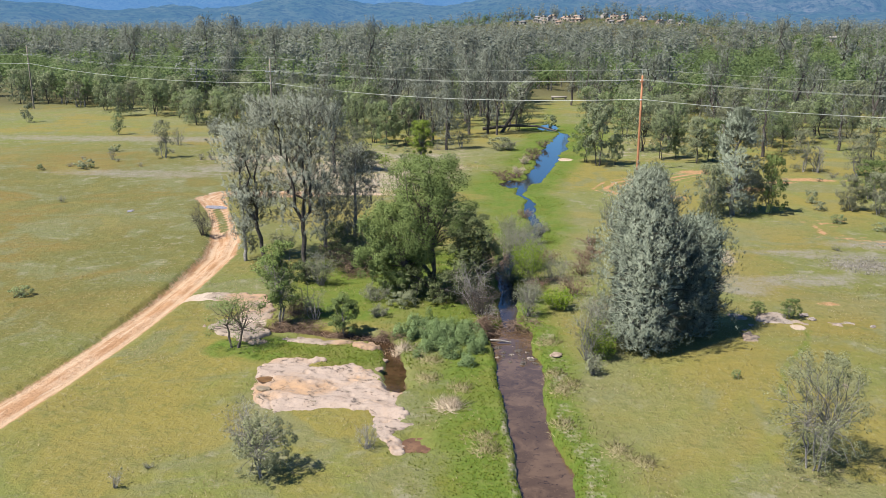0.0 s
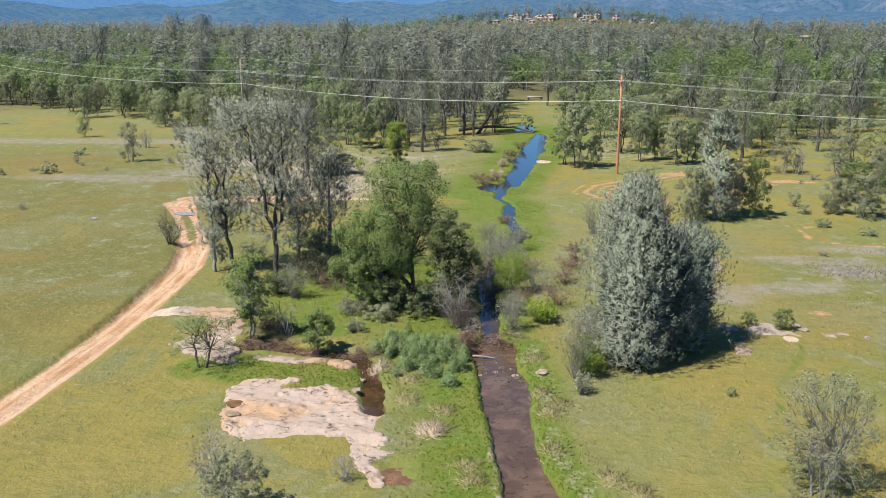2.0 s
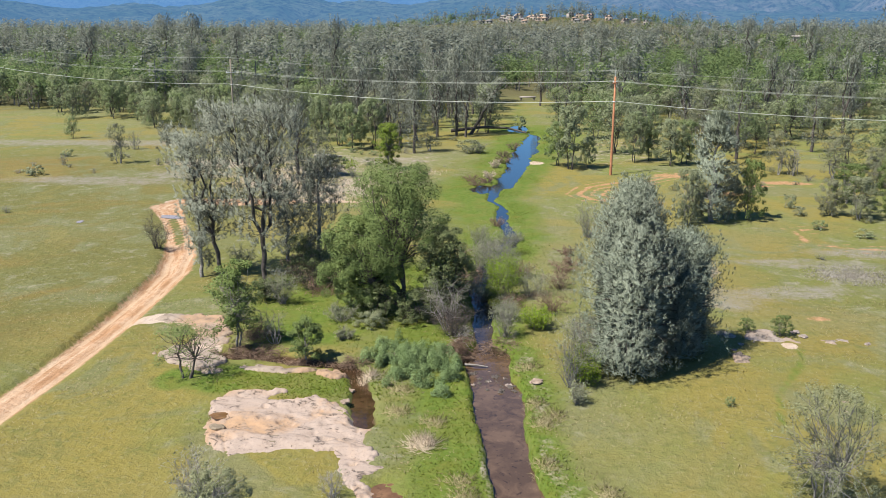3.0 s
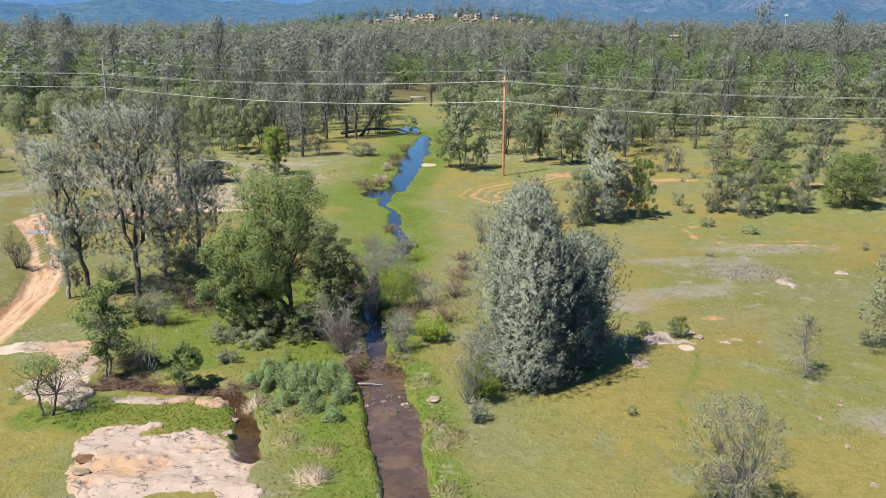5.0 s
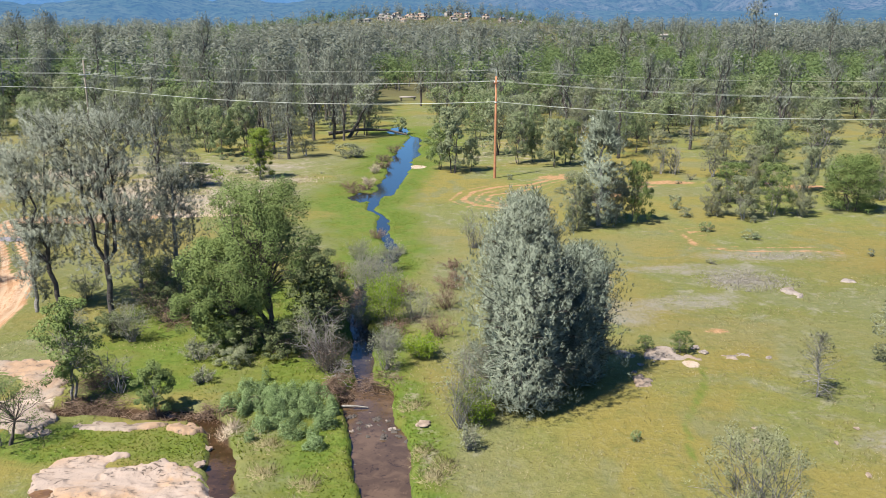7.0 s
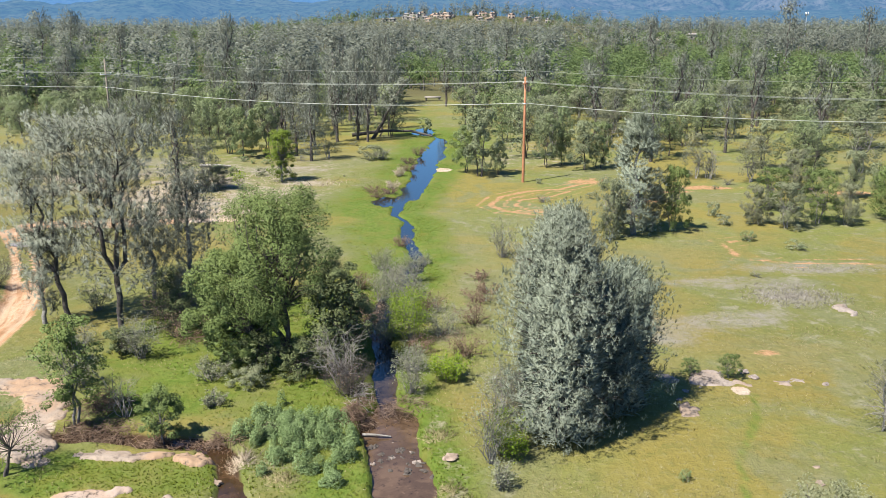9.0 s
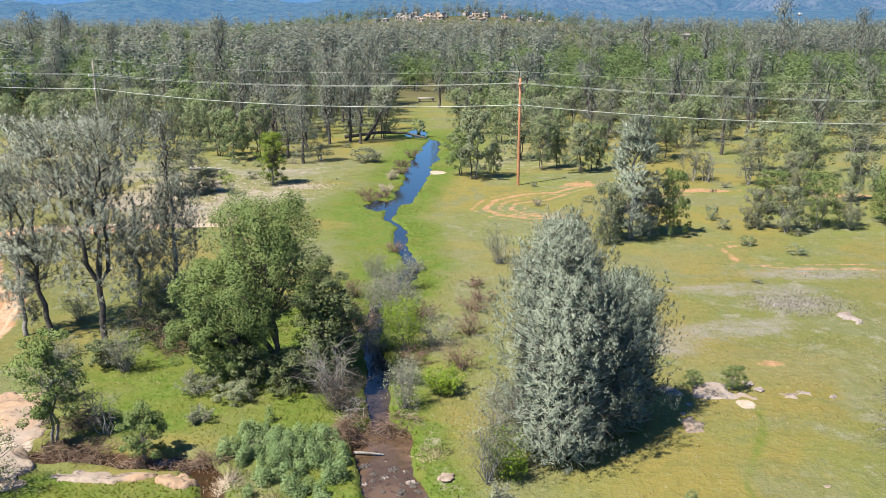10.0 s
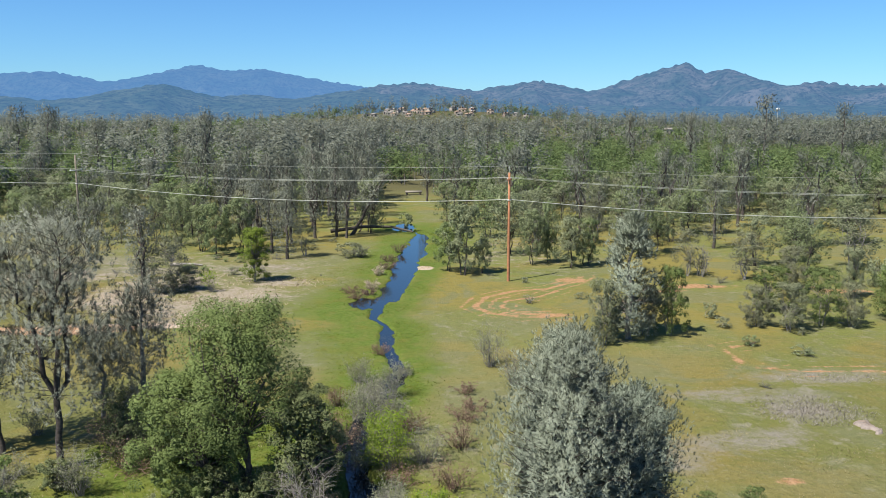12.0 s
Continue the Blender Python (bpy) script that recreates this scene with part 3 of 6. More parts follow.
def make_ground():
    gx = axis([(-42, -31, 0.5), (-31, -24, 0.22), (-24, -10, 0.3), (-10, 3, 0.17), (3, 18, 0.45), (18, 45, 0.8)], 4900)
    gy = axis([(-14, 18, 2.0), (18, 48, 0.22), (48, 106, 0.4), (106, 180, 0.9)], 4900)
    X, Y = np.meshgrid(gx, gy)
    Z = gz(X, Y) - 0.4 * (1 - smooth(-0.55, -0.25, inside(X, Y, SLAB)))
    ny, nx = X.shape
    i = np.arange(ny - 1)[:, None] * nx + np.arange(nx - 1)[None]
    q = np.stack([i, i + 1, i + nx + 1, i + nx], -1).reshape(-1, 4)
    me = mesh_np("ground", np.stack([X, Y, Z], -1).reshape(-1, 3), q, None, [GROUND], smooth_shade=True)
    x, y = X.ravel(), Y.ravel()
    cx, cw = creek_at(y)
    s = creek_side(x, y)
    left = np.interp(y, [0, 18, 24, 30, 38, 50, 56, 62, 75, 100, 130, 160], [2, 3, 5, 5, 5, 15, 13, 5, 8, 6, 7.5, 7])
    side = np.where(x < cx, left, np.interp(y, [0, 60, 80, 110, 150, 200], [1.7, 3.2, 4.5, 4.5, 12, 8]))
    lush = np.clip(1.05 - s / side * 0.75, 0, 1)
    lush = lush * (1 - 0.45 * smooth(140, 165, y)) * (1 - smooth(195, 220, y))
    lush = np.maximum(lush, 0.62 * blot(x, y, -12, 36.6, 5, 2.0))
    for b in ((-17, 36.6, 2.0, 2.0, 0), (-19.4, 36.4, 1.2, 1.6, 0), (-14.2, 45.2, 3.6, 3.6, 0), (-17, 49.3, 3.4, 3.4, 0), (-16, 54, 4, 3, 0)):
        lush = np.maximum(lush, 0.95 * blot(x, y, *b))
    lush = np.maximum(lush, 0.62 * np.exp(-(path_distance(x, y, [(14.5, 44.9), (13.9, 42.6), (12.6, 40), (11.7, 38.2), (10.8, 34)]) / 0.35) ** 2))
    d_road = path_distance(x, y, ROAD)
    half = np.interp(y, [20, 36, 48, 57, 62, 66, 72, 78, 83], [1.0, 0.95, 1.2, 1.3, 1.25, 1.0, 1.0, 1.5, 1.3])
    road = np.clip(1 - d_road / (2 * half), 0, 1)
    rut = np.exp(-((d_road - 0.72) / 0.24) ** 2)
    strip = np.exp(-(d_road / 0.38) ** 2) * smooth(62, 65, y) * (1 - smooth(73, 76, y))
    road = road * (1 - 0.85 * strip)
    cross = road_offset(x, y)
    pale = np.clip(1 - path_distance(x, y, SIDE) / 1.5, 0, 1)
    for b in ((-18.0, 37.5, 0.6, 0.5, 0),
              (14.0, 45.4, 0.4, 0.6, 0), (-2.4, 112.2, 1.4, 1.4, 0), (-39.2, 81.0, 1.6, 1.6, 0), (-35, 81.6, 4.5, 0.8, 0), (-27, 83, 9, 0.9, 2)):
        pale = np.maximum(pale, blot(x, y, *b))
    dirt = np.zeros_like(x)
    for line, w in ((LOOP, 0.55), (LOOP2, 0.4), (ARC, 0.35)):
        d = path_distance(x, y, line)
        dirt = np.maximum(dirt, (np.exp(-(d / w) ** 2) + 0.85 * np.exp(-((d - 1.3) / (0.6 * w)) ** 2)) * 0.72)
    for b in ((14.6, 104, 2.2, 2.0, 0), (27.6, 100.6, 4.2, 1.5, 0), (24, 98, 2.5, 0.7, 10), (42.3, 97.6, 4.0, 1.3, 0), (38, 100, 3, 0.8, 0), (19.4, 93, 2.2, 1.4, 0), (17, 50.5, 0.8, 0.5, 0), (10, 87, 2, 1, 0)):
        dirt = np.maximum(dirt, 0.7 * blot(x, y, *b))
    dry = np.zeros_like(x)
    for b in ((-20, 94.5, 5.5, 2.2, 30), (-24, 86, 5, 2.6, 10), (-26, 89, 8, 7, 15), (-21.5, 96, 6.5, 6, 0), (-30, 103, 7, 5, 0), (-18, 102.5, 4, 2.5, 0), (-33, 95, 6, 8, 0), (-45, 106, 9, 5, 0),
              (12, 62, 1.2, 3.0, 0), (-8.6, 41, 1.0, 0.6, 0)):
        dry = np.maximum(dry, 0.85 * blot(x, y, *b))
    for b in ((10, 120, 8, 9, 0), (12, 133, 10, 9, 0), (-26, 106, 12, 13, 0), (-20, 116, 6, 8, 0), (-35, 118, 10, 8, 0)):
        dry = np.maximum(dry, 0.5 * blot(x, y, *b))
    dry = np.maximum(dry, 0.5 * smooth(0.1, 0.6, s) * (1 - smooth(1.1, 2.0, s)) * (x > cx) * (y < 62))
    dry = np.maximum(dry, 0.6 * (1 - smooth(0.3, 0.7, s)) * (x < cx) * (y < 31))
    flora = np.zeros_like(x)
    for b in ((22.3, 61, 3.4, 3.0, 0), (27, 68, 8, 2.5, 0), (-75, 124, 40, 5, 4), (-45, 118, 10, 6, 0), (20, 64, 8, 2, 0), (17, 56, 6, 2.5, 15), (12, 54, 3, 4, 0), (21, 36, 3, 2.5, 0), (-40, 110, 14, 5, 5), (-22, 112, 8, 5, 0), (-45, 98, 9, 5, 0), (-55, 92, 16, 4, 4)):
        flora = np.maximum(flora, blot(x, y, *b))
    mud_shade = np.clip(1 - (s + 0.15) / (0.25 + 0.9 * vnoise(x * 0.4, y * 0.4, 33) ** 3 * (x < cx) * smooth(44, 60, y)), 0, 1)
    # gully bottom darkened as well: its shade is put into the ground colour
    mud_shade = np.maximum(mud_shade, np.clip(1.5 - path_distance(x, y, GULLY) / 0.6, 0, 1))
    mud_shade = np.maximum(mud_shade, np.clip(1.3 - path_distance(x, y, INLET) / 0.6, 0, 1))
    gold = np.clip(1.0 * blot(x, y, -62, 84, 34, 40) + 0.5 * blot(x, y, 35, 55, 25, 18) + 0.9 * blot(x, y, -38, 45, 11, 26), 0, 1)
    # ground turns dark brown-olive from about 200 m out
    far_floor = smooth(195, 240, np.hypot(x, y))
    for key, val in (("lush", lush), ("road", road), ("rut", rut), ("pale", pale), ("dirt", dirt), ("dry", dry), ("flora", flora), ("mud_shade", mud_shade), ("gold", gold), ("far_floor", far_floor), ("cross", cross)):
        me.attributes.new(key, "FLOAT", "POINT").data.foreach_set("value", np.asarray(val, np.float32))
    return tagged(new("ground", me), "olive spring meadow with bare dirt patches and green creek banks", "ground", kind="structure")


make_ground()


def make_creek():
    ys = np.arange(-50, 250, 0.4)
    cx, cw = creek_at(ys)
    cw = cw + 0.3 + 4.4 * smooth(46, 60, ys)
    cols = np.linspace(-1, 1, 9)
    X = cx[:, None] + cols[None] * cw[:, None]
    Y = np.repeat(ys[:, None], 9, 1)
    Z = -0.40 + 0.26 * smooth(48, 62, Y)
    i = np.arange(len(ys) - 1)[:, None] * 9 + np.arange(8)[None]
    q = np.stack([i, i + 1, i + 10, i + 9], -1).reshape(-1, 4)
    me = mesh_np("water", np.stack([X, Y, Z], -1).reshape(-1, 3), q, None, [WATER], smooth_shade=True)
    me.attributes.new("deep", "FLOAT", "POINT").data.foreach_set("value", np.repeat(smooth(41, 52, ys), 9).astype(np.float32))
    tagged(new("water", me), "shallow brown creek water that mirrors the blue sky further off", "creek", kind="structure")


make_creek()


def make_pool(x, y, rx, ry, z, mat, label, seed):
    rng = np.random.default_rng(seed)
    a = np.linspace(0, 2 * math.pi, 25)[:-1]
    r = 1 + 0.22 * np.sin(2 * a + rng.uniform(0, 6)) + 0.13 * np.sin(3 * a + rng.uniform(0, 6)) + 0.08 * np.sin(5 * a + rng.uniform(0, 6))
    ring = np.stack([x + rx * r * np.cos(a), y + ry * r * np.sin(a), np.full(24, z)], 1)
    v = np.vstack([ring, [[x, y, z]]])
    t = [(i, (i + 1) % 24, 24) for i in range(24)]
    tagged(new("puddle", mesh_np("puddle", v, None, t, [mat])), label, "puddle", kind="structure")


def make_inlet():
    p = np.array([(-12.6, 40.2)] + INLET + [(-8.3, 32.2)])
    k = np.linspace(0, len(p) - 1, 40)
    x, y = np.interp(k, np.arange(len(p)), p[:, 0]), np.interp(k, np.arange(len(p)), p[:, 1])
    w = 1.05 + 0 * k
    v = np.concatenate([np.stack([x - w, y - w * 0.3, np.full(40, -0.27)], 1), np.stack([x + w, y + w * 0.3, np.full(40, -0.27)], 1)])
    q = [(i, 40 + i, 41 + i, i + 1) for i in range(39)]
    tagged(new("pool_water", mesh_np("pool_water", v, q, None, [PUDDLE])), "still tea-coloured side pool between slab and bank", "pool", kind="structure")


make_inlet()
make_pool(-6.4, 26.7, 1.2, 2.0, float(gz(-6.4, 26.7)) + 0.12, RUSTY, "shallow orange-brown pool at the slab's edge", 4)
make_pool(-36.9, 74.3, 1.5, 0.7, float(gz(-36.9, 74.3)) + 0.035, MILKY, "cloudy rain puddle in the dirt track", 6)
make_pool(-44.5, 70.5, 0.35, 0.5, float(gz(-44.5, 70.5)) + 0.04, MILKY, "small puddle in the meadow grass", 7)


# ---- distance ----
def backdrop_material(name, dark, light, haze_glow, amount):
    """Wooded slopes with the blue distance haze painted in as a glow."""
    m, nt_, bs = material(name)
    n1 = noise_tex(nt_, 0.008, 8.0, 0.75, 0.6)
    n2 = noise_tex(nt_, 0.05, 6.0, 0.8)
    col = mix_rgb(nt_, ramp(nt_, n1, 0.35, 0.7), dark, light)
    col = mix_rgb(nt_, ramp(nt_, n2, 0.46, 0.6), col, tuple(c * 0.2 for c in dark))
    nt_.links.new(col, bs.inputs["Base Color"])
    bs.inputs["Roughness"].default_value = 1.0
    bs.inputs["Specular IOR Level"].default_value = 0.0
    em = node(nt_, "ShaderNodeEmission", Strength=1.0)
    em.inputs["Color"].default_value = (*haze_glow, 1)
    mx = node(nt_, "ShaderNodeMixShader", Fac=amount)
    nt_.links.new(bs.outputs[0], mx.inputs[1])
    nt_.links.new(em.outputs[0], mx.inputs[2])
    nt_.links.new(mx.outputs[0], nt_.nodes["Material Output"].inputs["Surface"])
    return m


def make_range(name, label, dist, profile, depth, mat, seed, rough):
    """A range of hills: a skyline by bearing and elevation in degrees, falling towards the viewer in spurs."""
    p = np.array(profile, float)
    az = np.linspace(p[0, 0], p[-1, 0], 280)
    el = np.interp(az, p[:, 0], p[:, 1])
    k = np.ones(3) / 3
    el = np.convolve(np.pad(el, 1, mode="edge"), k, "valid")
    top = 18 + dist * np.tan(np.radians(el))
    rows = np.linspace(0, 1, 36)
    A, U = np.meshgrid(np.radians(az), rows)
    Top = np.repeat(top[None], len(rows), 0)
    D = dist - depth * U
    X, Y = np.sin(A) * D, np.cos(A) * D
    body = (1 - U) ** 1.1
    spur = fbm(X / 300, Y / 300, 6, seed) - 0.5
    Z = 4 + (Top - 4) * body + rough * 3.2 * spur * np.sin(np.pi * U) * (Top - 4) / (Top.max() - 4)
    Z[0] = top + (fbm(az * 14, az * 0, 4, seed + 3) - 0.5) * rough * 0.22
    nx = len(az)
    i = np.arange(len(rows) - 1)[:, None] * nx + np.arange(nx - 1)[None]
    q = np.stack([i, i + 1, i + nx + 1, i + nx], -1).reshape(-1, 4)
    me = mesh_np(name, np.stack([X, Y, Z], -1).reshape(-1, 3), q, None, [mat], smooth_shade=True)
    tagged(new(name, me), label, "mountains", kind="structure")


# third colour and last number: painted haze, glowing over each slope
FAR_BLUE = backdrop_material("hazed_mountain", (0.02, 0.045, 0.035), (0.07, 0.085, 0.06), (0.085, 0.2, 0.42), 0.66)
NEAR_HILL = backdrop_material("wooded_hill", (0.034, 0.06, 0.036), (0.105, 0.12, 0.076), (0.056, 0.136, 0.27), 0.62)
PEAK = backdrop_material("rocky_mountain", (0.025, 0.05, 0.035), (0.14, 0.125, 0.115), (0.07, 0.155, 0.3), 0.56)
make_range("backdrop_far", "wooded mountain range on the skyline, blue with painted-in haze", 4500,
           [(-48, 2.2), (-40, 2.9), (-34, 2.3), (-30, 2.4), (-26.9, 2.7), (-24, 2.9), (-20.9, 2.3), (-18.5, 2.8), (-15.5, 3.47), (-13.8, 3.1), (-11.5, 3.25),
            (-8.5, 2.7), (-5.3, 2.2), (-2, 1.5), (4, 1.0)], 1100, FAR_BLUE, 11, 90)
make_range("backdrop_peak", "twin-peaked mountain with bare rocky flanks under painted-in blue haze", 3700,
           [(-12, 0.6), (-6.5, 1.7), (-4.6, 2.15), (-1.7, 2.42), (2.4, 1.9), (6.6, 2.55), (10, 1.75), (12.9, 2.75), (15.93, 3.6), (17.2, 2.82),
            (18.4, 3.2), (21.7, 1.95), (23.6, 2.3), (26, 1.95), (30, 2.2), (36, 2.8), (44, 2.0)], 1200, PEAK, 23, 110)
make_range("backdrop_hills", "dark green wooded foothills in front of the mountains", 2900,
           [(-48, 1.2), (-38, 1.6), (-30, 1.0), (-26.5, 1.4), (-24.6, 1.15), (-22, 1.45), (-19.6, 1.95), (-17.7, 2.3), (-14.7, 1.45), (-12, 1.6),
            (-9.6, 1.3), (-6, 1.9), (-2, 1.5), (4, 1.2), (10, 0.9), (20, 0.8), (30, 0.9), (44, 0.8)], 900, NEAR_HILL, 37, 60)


# ---- trees ----
def bent(a, b, rng, sag=0.12, k=5):
    """A crooked way from a to b."""
    a, b = np.asarray(a, float), np.asarray(b, float)
    t = np.linspace(0, 1, k)[:, None]
    p = a + (b - a) * t
    length = np.linalg.norm(b - a)
    p[1:-1] += rng.normal(size=(k - 2, 3)) * length * sag * 0.45
    p[:, 2] += (np.sin(t[:, 0] * math.pi)) * length * sag * 0.5
    return p


def finish(name, label, category, wood, crown, bark, leaf, crown_name="crown", extra=None):
    base = new(name)
    base.empty_display_size = 0.3
    for stem in wood[0] if isinstance(wood[0], list) else [wood[0]]:
        part("trunk", stem.mesh("trunk", [bark], True), base)
    if wood[1].n:
        tagged(part("branchwork", wood[1].mesh("branchwork", [bark], True), base), kind="stuff")
    if crown.n:
        part(crown_name, crown.mesh(crown_name, [leaf]), base)
    for n, shape, mat in extra or ():
        part(n, shape.mesh(n, [mat], True), base)
    return tagged(base, label, category)


def oak_shape(seed, H, R, clumps, leaves, size, stems=1, low=0.22, trunk=0.035, flat=0.75, lean=0.0, light=False, tight=1.0, shift=(0.0, 0.0), skew=0.0, core=0):
    """Broad-leaved tree: forked stems, limbs to leaf clumps, clumps over an uneven dome."""
    rng = np.random.default_rng(seed)
    wood, limbs, crown = [], Shape(), Shape()
    tips = []
    for s in range(stems):
        a = rng.uniform(0, 2 * math.pi)
        off = 0 if stems == 1 else R * 0.12
        foot = np.array([off * math.cos(a), off * math.sin(a), -0.25])
        fork = np.array([off * 2.5 * math.cos(a) + lean * H * 0.3 + shift[0] * 0.6, off * 2.5 * math.sin(a) + shift[1] * 0.6, H * rng.uniform(0.3, 0.42)])
        r0 = H * trunk * (1 if stems == 1 else 0.75)
        wood.append(Shape())
        wood[-1].tube(bent(foot, fork, rng, 0.08), np.linspace(r0 * 1.15, r0 * 0.7, 5), 7)
        tips.append((fork, r0 * 0.7))
    if core:
        zc = rng.uniform(low + skew + 0.1, 0.85, core)
        wide = 0.66 * R * np.sqrt(np.clip(1 - ((zc - 0.45) / 0.62) ** 2, 0.05, 1)) * np.sqrt(rng.uniform(0, 1, core))
        a = rng.uniform(0, 2 * math.pi, core)
        spots = np.stack([wide * np.cos(a) + lean * H * zc + shift[0], wide * np.sin(a) + shift[1], zc * H], 1)
        crown.leaves(spots, size * 2.4, rng, light=True, soft=np.stack([np.cos(a), np.sin(a), 0.3 + 0 * a], 1))
    for c in range(clumps):
        a = rng.uniform(0, 2 * math.pi)
        u = rng.uniform(0, 1)
        base = low + skew * max(0.0, math.cos(a))
        zc = base + (1 - base) * u ** 0.8
        belt = math.sqrt(max(0.05, 1 - ((zc - 0.45) / 0.62) ** 2))
        rad = R * belt * rng.uniform(0.04, 0.97) ** 0.65
        cen = np.array([rad * math.cos(a) + lean * H * zc + shift[0], rad * math.sin(a) + shift[1], H * min(zc, 0.95)])
        cr = R * rng.uniform(0.17, 0.33) * tight
        n = int(leaves / clumps * rng.uniform(0.5, 1.5))
        d = rng.normal(size=(n, 3))
        d /= np.linalg.norm(d, axis=1)[:, None]
        d *= (rng.uniform(0.25, 1, n) ** 0.5)[:, None] * cr
        d[:, 2] *= flat
        pts = cen + d
        keep = pts[:, 2] > H * 0.06
        whole = (pts[keep] - np.array([lean * H * 0.5 + shift[0], shift[1], H * 0.4])) / R
        crown.leaves(pts[keep], size, rng, out=d[keep] / cr, light=light, soft=d[keep] / cr * 0.65 + whole * 0.6 + np.array([0, 0, 0.25]))
        fork, r0 = tips[rng.integers(len(tips))]
        if not light or c % 2 == 0:
            k = 4 if light else 5
            limbs.tube(bent(fork, cen + np.array([0, 0, -cr * 0.2]), rng, 0.16, k), np.linspace(r0 * 0.5, 0.012, k), 3 if light else 4)
    return (wood, limbs), crown


def merged(a, b):
    """Two broad-leaved shapes as one tree."""
    for whole, extra in ((a[0][1], b[0][1]), (a[1], b[1])):
        v, q, t = extra.arrays()
        whole.add(v, q if len(q) else None, t if len(t) else None)
        whole.normals += extra.normals
    return (a[0][0] + b[0][0], a[0][1]), a[1]


def pine_shape(seed, H, R, branches, tufts, needle, width, count, low=0.06, fork=0, shape="egg", trunk=0.022, spread=0.75, jitter=0.25, lean=0.0, plume=0.0, core=0):
    """Pine: a leader, whorls of rising branches, needle tufts over their outer parts."""
    rng = np.random.default_rng(seed)
    wood, limbs, crown = Shape(), Shape(), Shape()
    leaders = []
    r0 = H * trunk
    if fork:
        z0 = H * 0.3
        wood.tube(bent((0, 0, -0.25), (lean * z0, 0, z0), rng, 0.04, 6), np.linspace(r0 * 1.2, r0, 6), 8)
        for k in range(fork):
            a = k * 2 * math.pi / fork + rng.uniform(0, 1.2)
            tip = np.array([R * 0.5 * math.cos(a) + lean * H, R * 0.5 * math.sin(a), H * (1 if k == 0 else rng.uniform(0.82, 0.96))])
            line = bent((lean * z0, 0, z0 - 0.1), tip, rng, 0.09, 9)
            wood.tube(line, np.linspace(r0 * 0.85, 0.02, 9), 6)
            leaders.append(line)
    else:
        line = bent((0, 0, -0.25), (lean * H, 0, H), rng, 0.03, 12)
        wood.tube(line, np.linspace(r0 * 1.2, 0.02, 12), 7)
        leaders.append(line)
    if core:
        u = rng.uniform(0.03, 0.9, core)
        wide = 0.72 * R * np.where(u < 0.3, 0.95, np.clip(1 - (np.abs(u - 0.3) / 0.74) ** 2.0, 0.1, 1)) * np.sqrt(rng.uniform(0, 1, core))
        a = rng.uniform(0, 2 * math.pi, core)
        spots = np.stack([wide * np.cos(a) + lean * H * u, wide * np.sin(a), u * H], 1)
        crown.needles(spots, np.stack([np.cos(a), np.sin(a), 0.8 + 0 * a], 1), needle * 2.2, width * 3.5, 4, rng, 0.6, np.stack([np.cos(a), np.sin(a), 0.3 + 0 * a], 1))
    per = max(1, tufts // branches)
    for b in range(branches):
        line = leaders[rng.integers(len(leaders))]
        z = H * (low + (0.97 - low) * rng.uniform(0, 1) ** 0.9)
        z = max(z, line[0, 2] + 0.05)
        j = np.clip((z - line[0, 2]) / (line[-1, 2] - line[0, 2]), 0, 1)
        root = np.array([np.interp(j, np.linspace(0, 1, len(line)), line[:, c]) for c in range(3)])
        u = z / H
        if shape == "egg":
            reach = R * (0.92 + 0.08 * u / 0.3 if u < 0.3 else max(0.1, 1 - ((u - 0.3) / 0.74) ** 2.0))
        else:
            reach = R * (0.35 + 0.5 * math.sin(math.pi * u))
            if fork:
                reach *= 0.75
        reach *= rng.uniform(1 - 1.6 * jitter, 1 + jitter * 0.6)
        a = rng.uniform(0, 2 * math.pi)
        rise = rng.uniform(0.3, 0.95) if u > 0.3 else rng.uniform(-0.3, 0.35)
        tip = root + reach * np.array([math.cos(a), math.sin(a), rise])
        tip[2] = max(tip[2], 0.2)
        limb = bent(root, tip, rng, 0.1, 5)
        if needle < 0.28 or b % 2 == 0:
            limbs.tube(limb, np.linspace(max(0.016, r0 * (0.28 if shape == "egg" else 0.11) * (1 - u * 0.6)), 0.006, 5), 3 if needle > 0.28 else 4)
        w = rng.uniform(0.3, 1.05, per) ** 0.7
        idx = np.clip(w * 4, 0, 3.999)
        i0 = idx.astype(int)
        f = (idx - i0)[:, None]
        c = limb[i0] * (1 - f) + limb[np.minimum(i0 + 1, 4)] * f
        out = np.repeat((tip - root)[None], per, 0) / (reach + 1e-6)
        out[:, 2] += 0.55
        if plume:
            k = 6
            which = rng.integers(k, size=per)
            along_ = np.linspace(0.45, 1.0, k)
            hub = root + (tip - root) * along_[:, None] + rng.normal(size=(k, 3)) * np.array([1, 1, 0.5]) * (0.08 + 0.17 * reach)
            aim = (tip - root) / (np.linalg.norm(tip - root) + 1e-6) * 0.45 + np.array([0, 0, 0.95]) + rng.normal(size=(k, 3)) * 0.25
            c = hub[which] + aim[which] * (rng.uniform(-0.5, 0.5, per) * plume)[:, None] + rng.normal(size=(per, 3)) * plume * 0.13
            out = aim[which]
        else:
            c = c + rng.normal(size=(per, 3)) * np.array([1, 1, 0.7]) * (0.1 + 0.16 * reach) * 0.8
        axis_x = lean * c[:, 2]
        soft = np.stack([c[:, 0] - axis_x, c[:, 1], 0.35 * (c[:, 2] - 0.3 * H)], 1) / (0.8 * R)
        if plume:
            soft = soft + (c - hub[which]) / plume * 1.3
        soft[:, 2] += 0.25
        crown.needles(c, out, needle, width, count, rng, spread, soft, 0.9)
    return (wood, limbs), crown


